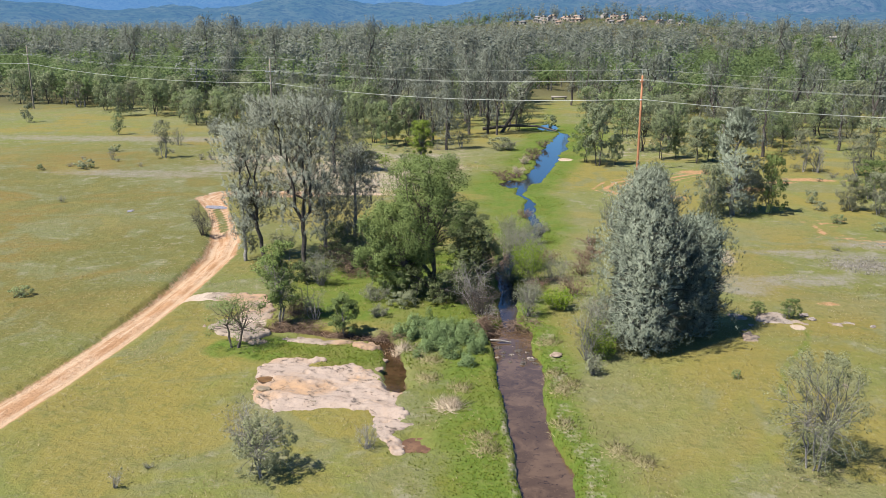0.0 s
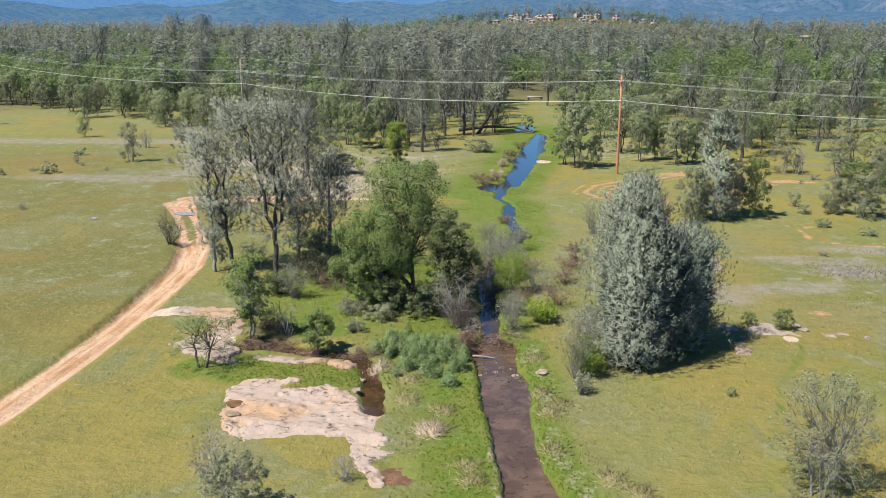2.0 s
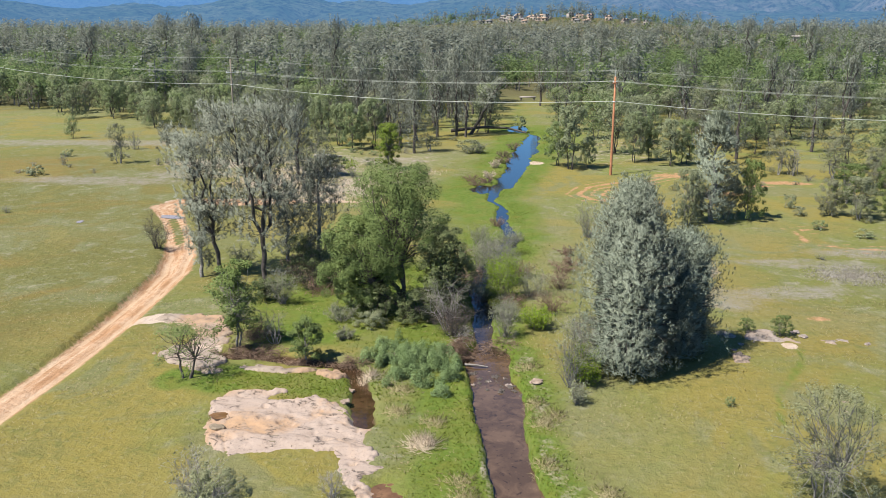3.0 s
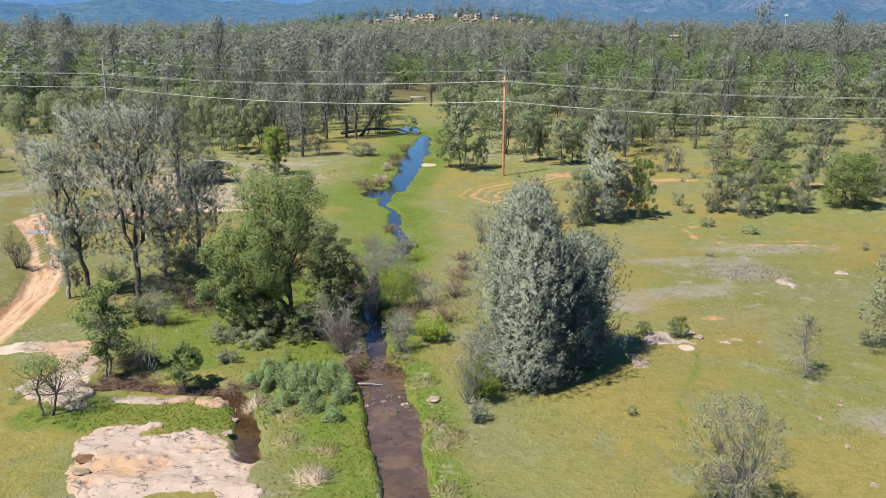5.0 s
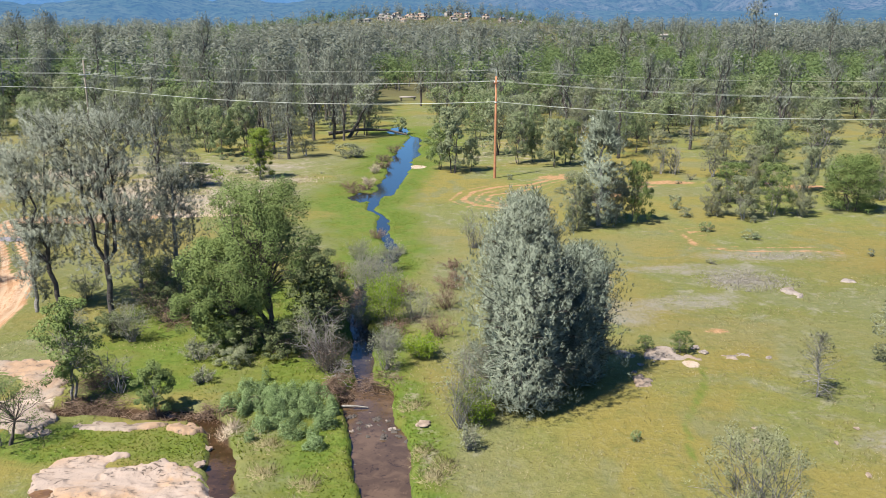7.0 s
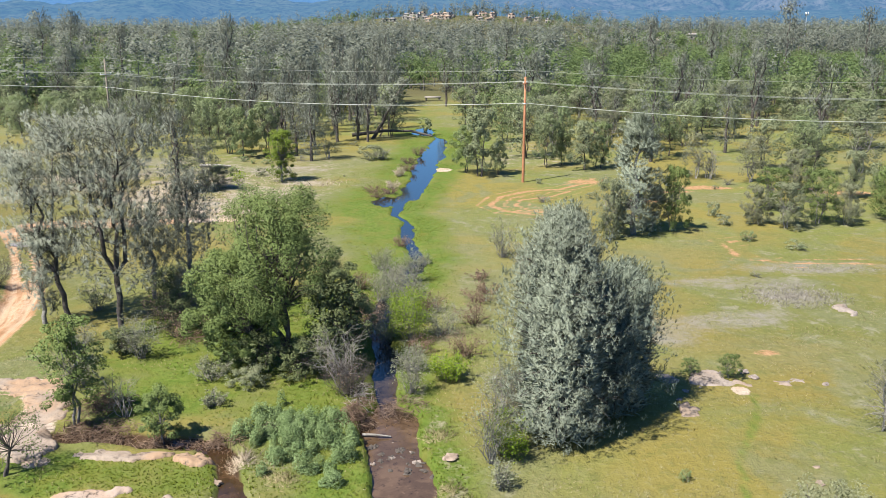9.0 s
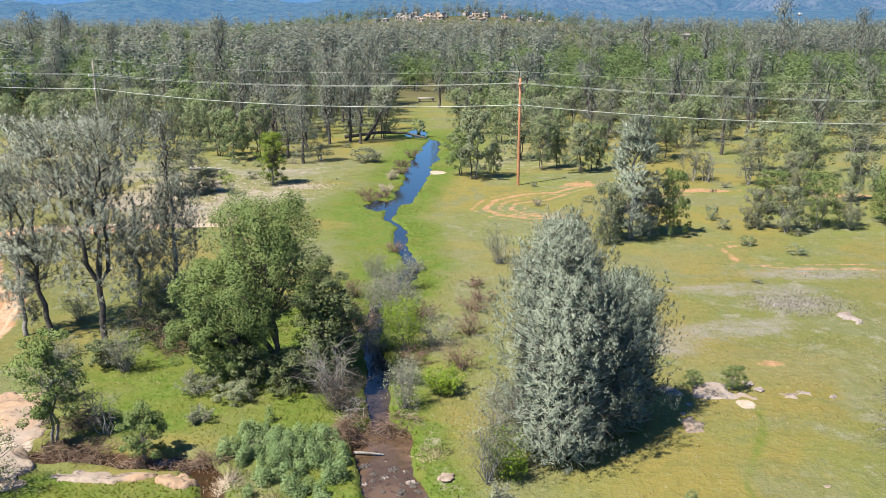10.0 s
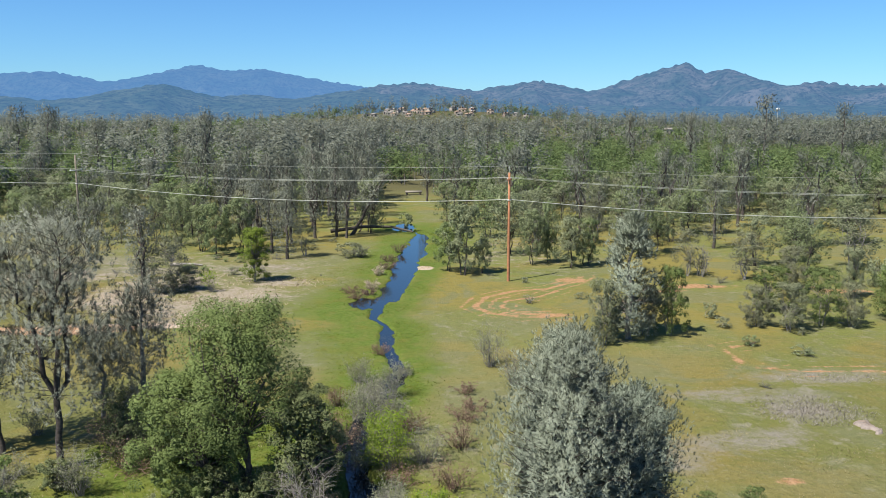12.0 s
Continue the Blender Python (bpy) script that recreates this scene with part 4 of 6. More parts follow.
def twig_shape(seed, H, R, stems, twigs, leaves, leaf_size, thick=0.02, leafy_from=0.3):
    """Shrub: many crooked stems from one foot, twigs along them and, if any, leaves on the twigs."""
    rng = np.random.default_rng(seed)
    wood, limbs, crown = Shape(), Shape(), Shape()
    ends = []
    for s in range(stems):
        a = rng.uniform(0, 2 * math.pi)
        rr = R * math.sqrt(rng.uniform(0.02, 1))
        top = np.array([rr * math.cos(a), rr * math.sin(a), H * rng.uniform(0.55, 1.0) * (1 - 0.35 * rr / R)])
        foot = np.array([rr * 0.18 * math.cos(a), rr * 0.18 * math.sin(a), -0.12])
        line = bent(foot, top, rng, 0.14, 6)
        limbs.tube(line, np.linspace(thick, thick * 0.25, 6), 4)
        for _ in range(twigs):
            w = rng.uniform(0.3, 0.98)
            i = int(w * 5)
            p = line[i] + (line[min(i + 1, 5)] - line[i]) * (w * 5 - i)
            d = rng.normal(size=3) * np.array([1, 1, 0.6]) + np.array([math.cos(a) * 0.5, math.sin(a) * 0.5, 0.5])
            q = p + d / np.linalg.norm(d) * H * rng.uniform(0.1, 0.28)
            limbs.tube(bent(p, q, rng, 0.12, 3), [thick * 0.35, thick * 0.25, thick * 0.12], 3)
            ends.append((p, q))
    if leaves and ends:
        e = np.array(ends)
        pick = rng.integers(len(e), size=leaves)
        f = rng.uniform(leafy_from, 1.1, (leaves, 1))
        c = e[pick, 0] * (1 - f) + e[pick, 1] * f + rng.normal(size=(leaves, 3)) * 0.06 * H ** 0.5
        c = c[c[:, 2] > 0.02]
        crown.leaves(c, leaf_size, rng, light=True)
    wood.tube([(0, 0, -0.15), (0, 0, H * 0.12)], [thick * 3, thick * 1.6], 6)
    return (wood, limbs), crown


MADE = {}


def place(key, build, x, y, H, R, turn, label="", group="", z=None):
    """Puts a plant of one metre's height and radius at its spot: built once, then copied."""
    zz = float(gz(x, y)) if z is None else z
    m = Matrix.LocRotScale((x, y, zz), Euler((0, 0, turn)), (R, R, H))
    if key not in MADE:
        ob = MADE[key] = build()
        ob.matrix_basis = m
    else:
        src = MADE[key]
        ob = copy_thing(src, m @ Matrix.Diagonal((1 / src.scale[0], 1 / src.scale[1], 1 / src.scale[2], 1)))
    return tagged(ob, label, group=group)


# a stand of shapes for the woodland, each for a tree of 8 m by 3 m and scaled to one metre
def unit(shapes, H, R):
    wood = shapes[0][0] if isinstance(shapes[0][0], list) else [shapes[0][0]]
    for s in (*wood, shapes[0][1], shapes[1]):
        s.v = [v / np.array([R, R, H]) for v in s.v]
    return shapes


def oak_mid(k):
    w, c = unit(oak_shape(100 + k, 7.5, 3.0, 80 + 8 * (k % 3), 3600, 0.12, stems=1 + k % 3, low=0.1 if k % 3 else 0.03, trunk=0.014, light=True, tight=0.75, flat=1.0), 7.5, 3.0)
    return finish("oak_tree", "mid-green blue oak with a dark trunk in the woodland grass", "tree", w, c, BARK_DARK, LEAF_OAK_MID)


def pine_mid(k):
    w, c = unit(pine_shape(200 + k, 10, 2.6, 90, 990, 0.3, 0.06, 5, low=0.1, fork=(0, 2, 3)[k % 3], shape="open", plume=0.9), 10, 2.6)
    return finish("grey_pine", "thin grey-green foothill pine with an open crown", "tree", w, c, BARK_DARK, LEAF_PINE_THIN)


def grey_tree(k):
    w, c = unit(oak_shape(300 + k, 7, 2.4, 56, 3200, 0.095, stems=3, low=0.08, trunk=0.016, light=True), 7, 2.4)
    return finish("blue_oak", "greyish half-leafed blue oak in open woodland", "tree", w, c, BARK_GREY, LEAF_GREY)


def bush_mid(k):
    w, c = unit(oak_shape(400 + k, 1.6, 1.2, 22, 1100, 0.075, stems=3, low=0.05, trunk=0.016, light=True), 1.6, 1.2)
    return finish("shrub", "small rounded green shrub in the dry meadow", "shrub", w, c, BARK_GREY, LEAF_GREY if k % 2 else LEAF_OAK_MID)


def bare_mid(k):
    w, c = unit(twig_shape(500 + k, 2.2, 1.0, 12, 9, 130, 0.07, 0.03), 2.2, 1.0)
    return finish("bare_shrub", "almost bare grey twiggy shrub in the meadow", "shrub", w, c, BARK_GREY, LEAF_GREY)


def thick_mid(k):
    w, c = unit(oak_shape(450 + k, 4.6, 2.1, 90, 8000, 0.07, tight=0.75, stems=4, low=0.03, trunk=0.014, light=True), 4.6, 2.1)
    return finish("blue_oak", "low grey-green oak, leafy to the ground, at the meadow's edge", "tree", w, c, BARK_GREY, LEAF_GREY if k else LEAF_OAK)


def oak_fine(k):
    w, c = unit(oak_shape(150 + k, 6.5, 2.4, 90, 6500, 0.095, stems=1 + k % 3, low=0.06 if k % 2 else 0.14, trunk=0.015, light=True, tight=0.7, flat=1.0), 6.5, 2.4)
    return finish("oak_tree", "olive-green blue oak with dark limbs in short grass", "tree", w, c, BARK_DARK, LEAF_OAK_MID)


KINDS = {"fine": (oak_fine, 5), "thick": (thick_mid, 4), "oak": (oak_mid, 6), "pine": (pine_mid, 6), "grey": (grey_tree, 4), "bush": (bush_mid, 4), "bare": (bare_mid, 3)}


def plant(kind, x, y, H, R, rng, label="", group=""):
    build, n = KINDS[kind]
    k = int(rng.integers(n))
    return place((kind, k), functools.partial(build, k), x, y, H, R, rng.uniform(0, 6.28), label, group)


# -- the large trees by the creek --
def hero(name, label, shapes, x, y, bark, leaf, turn=0.0, category="tree", extra=None):
    ob = finish(name, label, category, shapes[0], shapes[1], bark, leaf, extra=extra)
    ob.matrix_basis = Matrix.LocRotScale((x, y, float(gz(x, y))), Euler((0, 0, turn)), None)
    return ob


hero("grey_pine", "dense blue-grey foothill pine, branched to the ground, in the meadow",
     pine_shape(11, 10.3, 2.5, 520, 34000, 0.17, 0.016, 8, low=0.02, jitter=0.2, spread=0.6, plume=0.55, core=9000), 4.3, 40.2, BARK_DARK, LEAF_PINE)
hero("grey_pine", "second blue-grey foothill pine leaning out behind the larger one",
     pine_shape(12, 7.2, 2.2, 300, 16000, 0.17, 0.016, 8, low=0.12, lean=0.05, jitter=0.2, spread=0.6, plume=0.55, core=4500), 7.1, 43.2, BARK_DARK, LEAF_PINE)
hero("live_oak", "large dark green oak with several trunks on the creek bank",
     merged(oak_shape(21, 9.7, 3.6, 170, 58000, 0.052, light=True, stems=3, low=0.3, trunk=0.02, tight=0.72, flat=0.9, shift=(-1.0, 0.3), core=1200),
            oak_shape(27, 6.4, 2.7, 110, 36000, 0.052, light=True, stems=2, low=0.1, trunk=0.022, tight=0.72, flat=0.9, shift=(-3.3, -0.2), core=900)), -8.9, 48.2, BARK_DARK, LEAF_OAK)
hero("live_oak", "smaller dark green oak leaning over the creek",
     oak_shape(22, 6.1, 2.0, 110, 24000, 0.045, light=True, stems=3, low=0.08, trunk=0.02, tight=0.7, core=2500), -6.6, 47.2, BARK_DARK, LEAF_LIVE)
hero("grey_pine", "tall forked foothill pine with a sparse grey crown",
     pine_shape(31, 13.2, 4.6, 270, 12500, 0.21, 0.024, 6, low=0.26, fork=4, shape="open", trunk=0.0125, plume=0.4, spread=0.7), -20.05, 52.4, BARK_DARK, LEAF_PINE_THIN)
hero("grey_pine", "crooked foothill pine with a thin grey crown and dark trunk",
     pine_shape(32, 11.6, 3.4, 180, 8500, 0.21, 0.024, 6, low=0.24, fork=3, shape="open", trunk=0.0125, lean=-0.13, plume=0.4, spread=0.7), -24.0, 54.2, BARK_DARK, LEAF_PINE_THIN)
hero("grey_pine", "young upright grey pine behind the forked pines",
     pine_shape(33, 8.8, 2.2, 110, 3000, 0.28, 0.03, 7, low=0.1, shape="open", plume=0.6), -17.4, 57.5, BARK_GREY, LEAF_PINE_THIN)
hero("grey_pine", "slim half-bare grey pine beside the dirt track",
     pine_shape(34, 5.9, 1.5, 60, 1300, 0.28, 0.03, 6, low=0.12, shape="open", plume=0.5), -25.6, 54.4, BARK_GREY, LEAF_PINE_THIN)
hero("grey_pine", "young sparse grey pine among the forked pines",
     pine_shape(35, 6.0, 1.8, 80, 2000, 0.28, 0.03, 7, low=0.06, shape="open", plume=0.6), -20.6, 59.6, BARK_GREY, LEAF_PINE_THIN)
hero("blue_oak", "slender small-leafed oak at the edge of the bare rock",
     oak_shape(41, 5.4, 1.5, 60, 8000, 0.06, light=True, stems=2, low=0.2, trunk=0.016), -18.0, 41.2, BARK_GREY, LEAF_OAK)
hero("blue_oak", "almost bare oak sapling above the brushy gully",
     twig_shape(42, 3.2, 0.95, 9, 9, 260, 0.05, 0.028), -15.8, 41.9, BARK_GREY, LEAF_OAK)
hero("blue_oak", "small green oak sapling beside the brush-filled gully",
     oak_shape(43, 2.9, 1.05, 44, 7500, 0.045, light=True, stems=1, low=0.12, trunk=0.018), -13.4, 39.7, BARK_GREY, LEAF_OAK)
hero("gnarled_oak", "low gnarled oak with twisted grey limbs by bare rock",
     oak_shape(44, 3.1, 1.9, 80, 3400, 0.042, light=True, stems=3, low=0.2, trunk=0.028, tight=0.7), -18.9, 36.2, BARK_DARK, LEAF_OAK)
hero("grey_willow", "pale grey-green small-leafed tree with twiggy crown in the meadow",
     oak_shape(45, 5.2, 2.15, 240, 20000, 0.03, stems=7, low=0.08, trunk=0.011, light=True, tight=0.5, flat=0.9), 10.6, 27.4, BARK_GREY, LEAF_WILLOW)
hero("blue_oak", "grey-green round-crowned tree in the open meadow",
     oak_shape(46, 5.4, 2.5, 80, 12000, 0.06, light=True, stems=3, low=0.08, trunk=0.018), 26.2, 45.0, BARK_GREY, LEAF_GREY)
hero("bare_shrub", "nearly leafless grey shrub in the meadow grass",
     twig_shape(51, 2.7, 0.95, 22, 12, 420, 0.06, 0.02), -13.6, 25.2, BARK_DEAD, LEAF_GREY, category="shrub")
hero("shrub", "green leafy shrub crowding a bare grey one",
     oak_shape(52, 2.7, 1.4, 140, 9000, 0.034, tight=0.5, light=True, stems=4, low=0.06, trunk=0.018), -11.9, 22.9, BARK_GREY, LEAF_WILLOW, category="shrub")
hero("bare_shrub", "upright dead grey shrub beside the sandstone slab",
     twig_shape(53, 1.6, 0.6, 20, 10, 40, 0.05, 0.014), -8.3, 25.9, BARK_DEAD, LEAF_GREY, category="shrub")
hero("bare_shrub", "small leafless shrub in the short grass",
     twig_shape(54, 1.25, 0.45, 10, 8, 30, 0.05, 0.014), -17.6, 21.1, BARK_DEAD, LEAF_GREY, category="shrub")
hero("snag", "small dead pine with bare grey branches in the meadow",
     pine_shape(55, 3.3, 1.0, 110, 1000, 0.12, 0.014, 5, low=0.04, shape="egg", trunk=0.012), 19.0, 41.2, BARK_GREY, LEAF_GREY, category="dead tree")
hero("bare_shrub", "dark leafless small tree beside the dirt track",
     twig_shape(56, 3.3, 1.15, 24, 14, 160, 0.06, 0.024), -32.7, 62.0, BARK_DARK, LEAF_GREY, category="shrub")
hero("dead_brush", "tangled dead grey willow branches overhanging the creek",
     twig_shape(57, 3.9, 1.6, 18, 18, 30, 0.05, 0.022), -6.1, 45.5, BARK_DEAD, LEAF_GREY, category="brush")
hero("dead_brush", "dark thicket of bare branches at the oak's foot",
     twig_shape(58, 2.4, 1.5, 44, 18, 200, 0.05, 0.018), -5.6, 44.6, BARK_DARK, TWIG_PINK, category="brush")

hero("shrub", "leafy green undergrowth skirting the big oak",
     oak_shape(23, 3.0, 1.8, 70, 12000, 0.05, stems=4, low=0.05, trunk=0.012, light=True, tight=0.7), -12.3, 48.4, BARK_DARK, LEAF_OAK, category="shrub")
hero("shrub", "low leafy undergrowth at the oak's shaded foot",
     oak_shape(24, 0.9, 1.3, 46, 4000, 0.04, stems=4, low=0.05, trunk=0.012, light=True, tight=0.7), -10.9, 45.6, BARK_GREY, LEAF_GREY, category="shrub")
# shrubs added in a dark leaf colour to deepen the shade under oak and pines
for n, (x, y, H, R, label) in enumerate(((-16.6, 53.6, 2.6, 1.5, "dark green undergrowth in the pines' shade"), (-14.3, 53.2, 2.2, 1.5, "dense dark shrub between oak and pines"),
                                         (-18.3, 56.4, 3.0, 1.6, "dark leafy thicket behind the forked pine"), (-19.0, 49.6, 1.6, 1.1, "low dark shrub beneath the forked pine"),
                                         (-10.6, 47.3, 2.4, 1.6, "dark leafy growth added for the shade at the oak's foot"), (-8.4, 46.6, 2.2, 1.4, "dark thicket added for the shade on the oak's side"))):
    hero("shrub", label, oak_shape(84 + n, H, R, 70, 6000, 0.05, stems=4, low=0.04, trunk=0.012, light=True, tight=0.7), x, y, BARK_DARK, LEAF_LIVE, category="shrub")
hero("grey_pine", "dark pine leaning far out over the creek meadow",
     pine_shape(81, 9.5, 2.0, 60, 700, 0.4, 0.06, 6, low=0.3, shape="open", trunk=0.028, lean=0.62), -14.3, 143.0, BARK_DARK, LEAF_PINE_THIN)
hero("grey_pine", "leaning half-bare pine at the creek meadow's edge",
     pine_shape(82, 8.5, 1.8, 50, 420, 0.4, 0.06, 6, low=0.35, shape="open", trunk=0.024, lean=0.4), -13.4, 146.0, BARK_DARK, LEAF_PINE_THIN)
hero("shrub", "dark shrub standing in the far creek pool",
     oak_shape(83, 2.6, 1.3, 20, 900, 0.13, stems=3, low=0.1, trunk=0.02, light=True), -6.0, 152.5, BARK_DARK, LEAF_OAK_MID, category="shrub")

# -- saplings and thickets along the creek --
CREEKSIDE = [
    # x, y, height, radius, leaf, label
    (1.2, 37.9, 4.6, 1.0, "grey", "slim grey-leafed sapling at the pine's foot"),
    (1.7, 38.6, 2.4, 1.1, "lime", "fresh green sapling thicket on the creek bank"),
    (1.5, 35.9, 1.4, 0.5, "grey", "small twiggy sapling on the creek bank"),
    (-2.6, 44.8, 3.0, 0.8, "grey", "bare grey sapling leaning over the creek"),
    (-3.0, 52.0, 3.9, 1.3, "lime", "bright yellow-green sapling on the creek bank"),
    (-1.3, 53.0, 2.6, 1.3, "grey", "greyish thin thicket by the creek"),
    (0.2, 49.8, 1.8, 1.5, "pink", "reddish bare twig thicket by the creek"),
    (0.8, 55.0, 1.8, 1.4, "pink", "brownish bare thicket along the creek"),
    (-0.6, 46.5, 1.6, 1.2, "lime", "low green shrub on the creek bank"),
    (2.4, 44.5, 2.2, 1.3, "grey", "grey-green shrub beside the pine"),
    (2.2, 42.2, 3.6, 1.2, "grey", "pale sapling thicket beside the pine"),
    (-5.0, 62.5, 2.6, 1.1, "grey", "grey willow thicket in the creek bed"),
    (-3.0, 58.0, 3.0, 1.0, "grey", "thin grey saplings in the creek bed"),
    (-5.9, 67.0, 2.2, 1.1, "grey", "grey willow brush on the creek bank"),
    (-4.5, 52.6, 2.6, 0.8, "grey", "bare willow stems in the creek bed"),
    (-5.6, 55.8, 2.2, 0.8, "dark", "dark bare stems at the water's edge"),
    (-3.9, 60.8, 2.0, 0.8, "grey", "thin grey stems in the creek bed"),
    (-6.4, 50.6, 2.2, 1.2, "dark", "dark bare brush along the creek"),
    (-6.9, 53.6, 1.8, 1.2, "dark", "dark leafless brush on the creek bank"),
    (-6.8, 57.2, 1.7, 1.0, "pink", "brown dead brush beside the creek"),
    (-2.7, 47.6, 1.8, 0.9, "grey", "grey twiggy shrub at the water"),
    (-3.6, 55.6, 2.4, 1.0, "lime", "yellow-green sapling at the creek's edge"),
    (-2.2, 57.5, 1.6, 1.2, "pink", "reddish brush on the creek bank"),
    (-2.4, 50.0, 1.4, 1.1, "pink", "low reddish brush by the water"),
    (-17.7, 49.1, 3.5, 1.0, "grey", "thin grey sapling in the pines' shade"),
    (-16.5, 52.4, 1.9, 1.5, "dark", "dark bare brush beneath the pines"),
    (-15.0, 54.0, 2.2, 1.6, "dark", "dark tangled brush beneath the pines"),
    (-18.6, 55.5, 2.6, 1.3, "dark", "dark leafless thicket behind the pines"),
    (-22.0, 51.0, 1.5, 1.0, "grey", "grey-green sapling beneath the pines"),
    (-21.3, 48.5, 1.9, 0.8, "grey", "small grey sapling near the track"),
    (-19.4, 45.4, 2.2, 0.9, "grey", "grey-leafed shrub beside bare rock"),
    (-13.6, 56.5, 2.6, 1.5, "grey", "grey-green thicket behind the oak"),
    (-23.5, 57.0, 2.4, 1.1, "grey", "greyish brush by the forked pines"),
    (-12.0, 43.2, 0.9, 0.7, "grey", "low grey-green bush in lush grass"),
    (-12.4, 58.5, 1.6, 1.3, "lime", "low green bush behind the oak"),
    (1.3, 64.4, 0.8, 1.1, "pink", "low dead reddish brush in grass"),
    (1.0, 59.4, 1.2, 1.4, "pink", "reddish bare brush in the bank grass"),
    (3.4, 70.5, 4.0, 1.3, "grey", "round grey bush behind the pine"),
    (-4.3, 57.0, 4.2, 0.9, "grey", "tall thin bare sapling over the creek"),
    (-5.4, 59.8, 3.2, 0.8, "grey", "thin bare sapling at the water's edge"),
    (-3.4, 63.5, 3.0, 0.9, "grey", "thin leafless willow at the creek"),
    (-12.5, 51.5, 1.6, 1.6, "lime", "low green undergrowth beneath the oak"),
    (-13.0, 46.2, 1.4, 1.4, "grey", "grey-green undergrowth beneath the oak"),
    (-6.9, 62.0, 1.6, 1.0, "pink", "dead brown brush on the creek bank"),
    (1.8, 61.5, 0.9, 1.1, "pink", "low brown brush in the meadow"),
    (4.6, 66.0, 3.2, 1.0, "grey", "greyish shrub behind the pine"),
    (-7.6, 99.3, 1.2, 1.0, "dry", "dry reed clump at the creek's edge"),
    (-9.6, 97.2, 1.0, 1.3, "pink", "dead brown reeds at the creek's edge"),
    (-7.4, 107.5, 1.4, 0.8, "dry", "pale dry reed clump by the creek"),
    (-8.8, 94.6, 0.9, 1.3, "pink", "brown dead reeds standing in the water"),
    (-7.6, 96.4, 0.8, 1.1, "dark", "dark dead reeds at the pool's edge"),
    (-6.6, 111.5, 1.3, 1.2, "dark", "dark brush hanging over the pool"),
    (-6.9, 117.0, 1.2, 1.3, "dark", "dark leafless brush on the far bank"),
    (-5.9, 124.5, 1.6, 1.1, "dark", "dark twiggy willow by the far pool"),
    (-4.6, 64.2, 1.5, 0.9, "grey", "grey twigs growing in the narrow creek"),
    (-3.0, 68.6, 1.3, 0.8, "grey", "thin grey brush beside the narrow creek"),
    (-4.9, 73.8, 1.1, 0.9, "pink", "brown dead weeds across the narrow creek"),
]
TWIG_LEAF = {"grey": (BARK_GREY, LEAF_GREY, 480), "lime": (BARK_GREY, LEAF_LIME, 1500), "pink": (TWIG_PINK, TWIG_PINK, 220), "dark": (BARK_DARK, TWIG_PINK, 400), "dry": (LEAF_DRY, LEAF_DRY, 500)}
for n, (x, y, H, R, look_, label) in enumerate(CREEKSIDE):
    bark, leaf, count = TWIG_LEAF[look_]
    hero("sapling" if H > 2.3 else "shrub", label, twig_shape(600 + n, H, R, 16 + int(8 * R), 9, int(2.4 * count * (0.5 + 0.5 * R)), 0.047, 0.018), x, y, bark, leaf, category="shrub")

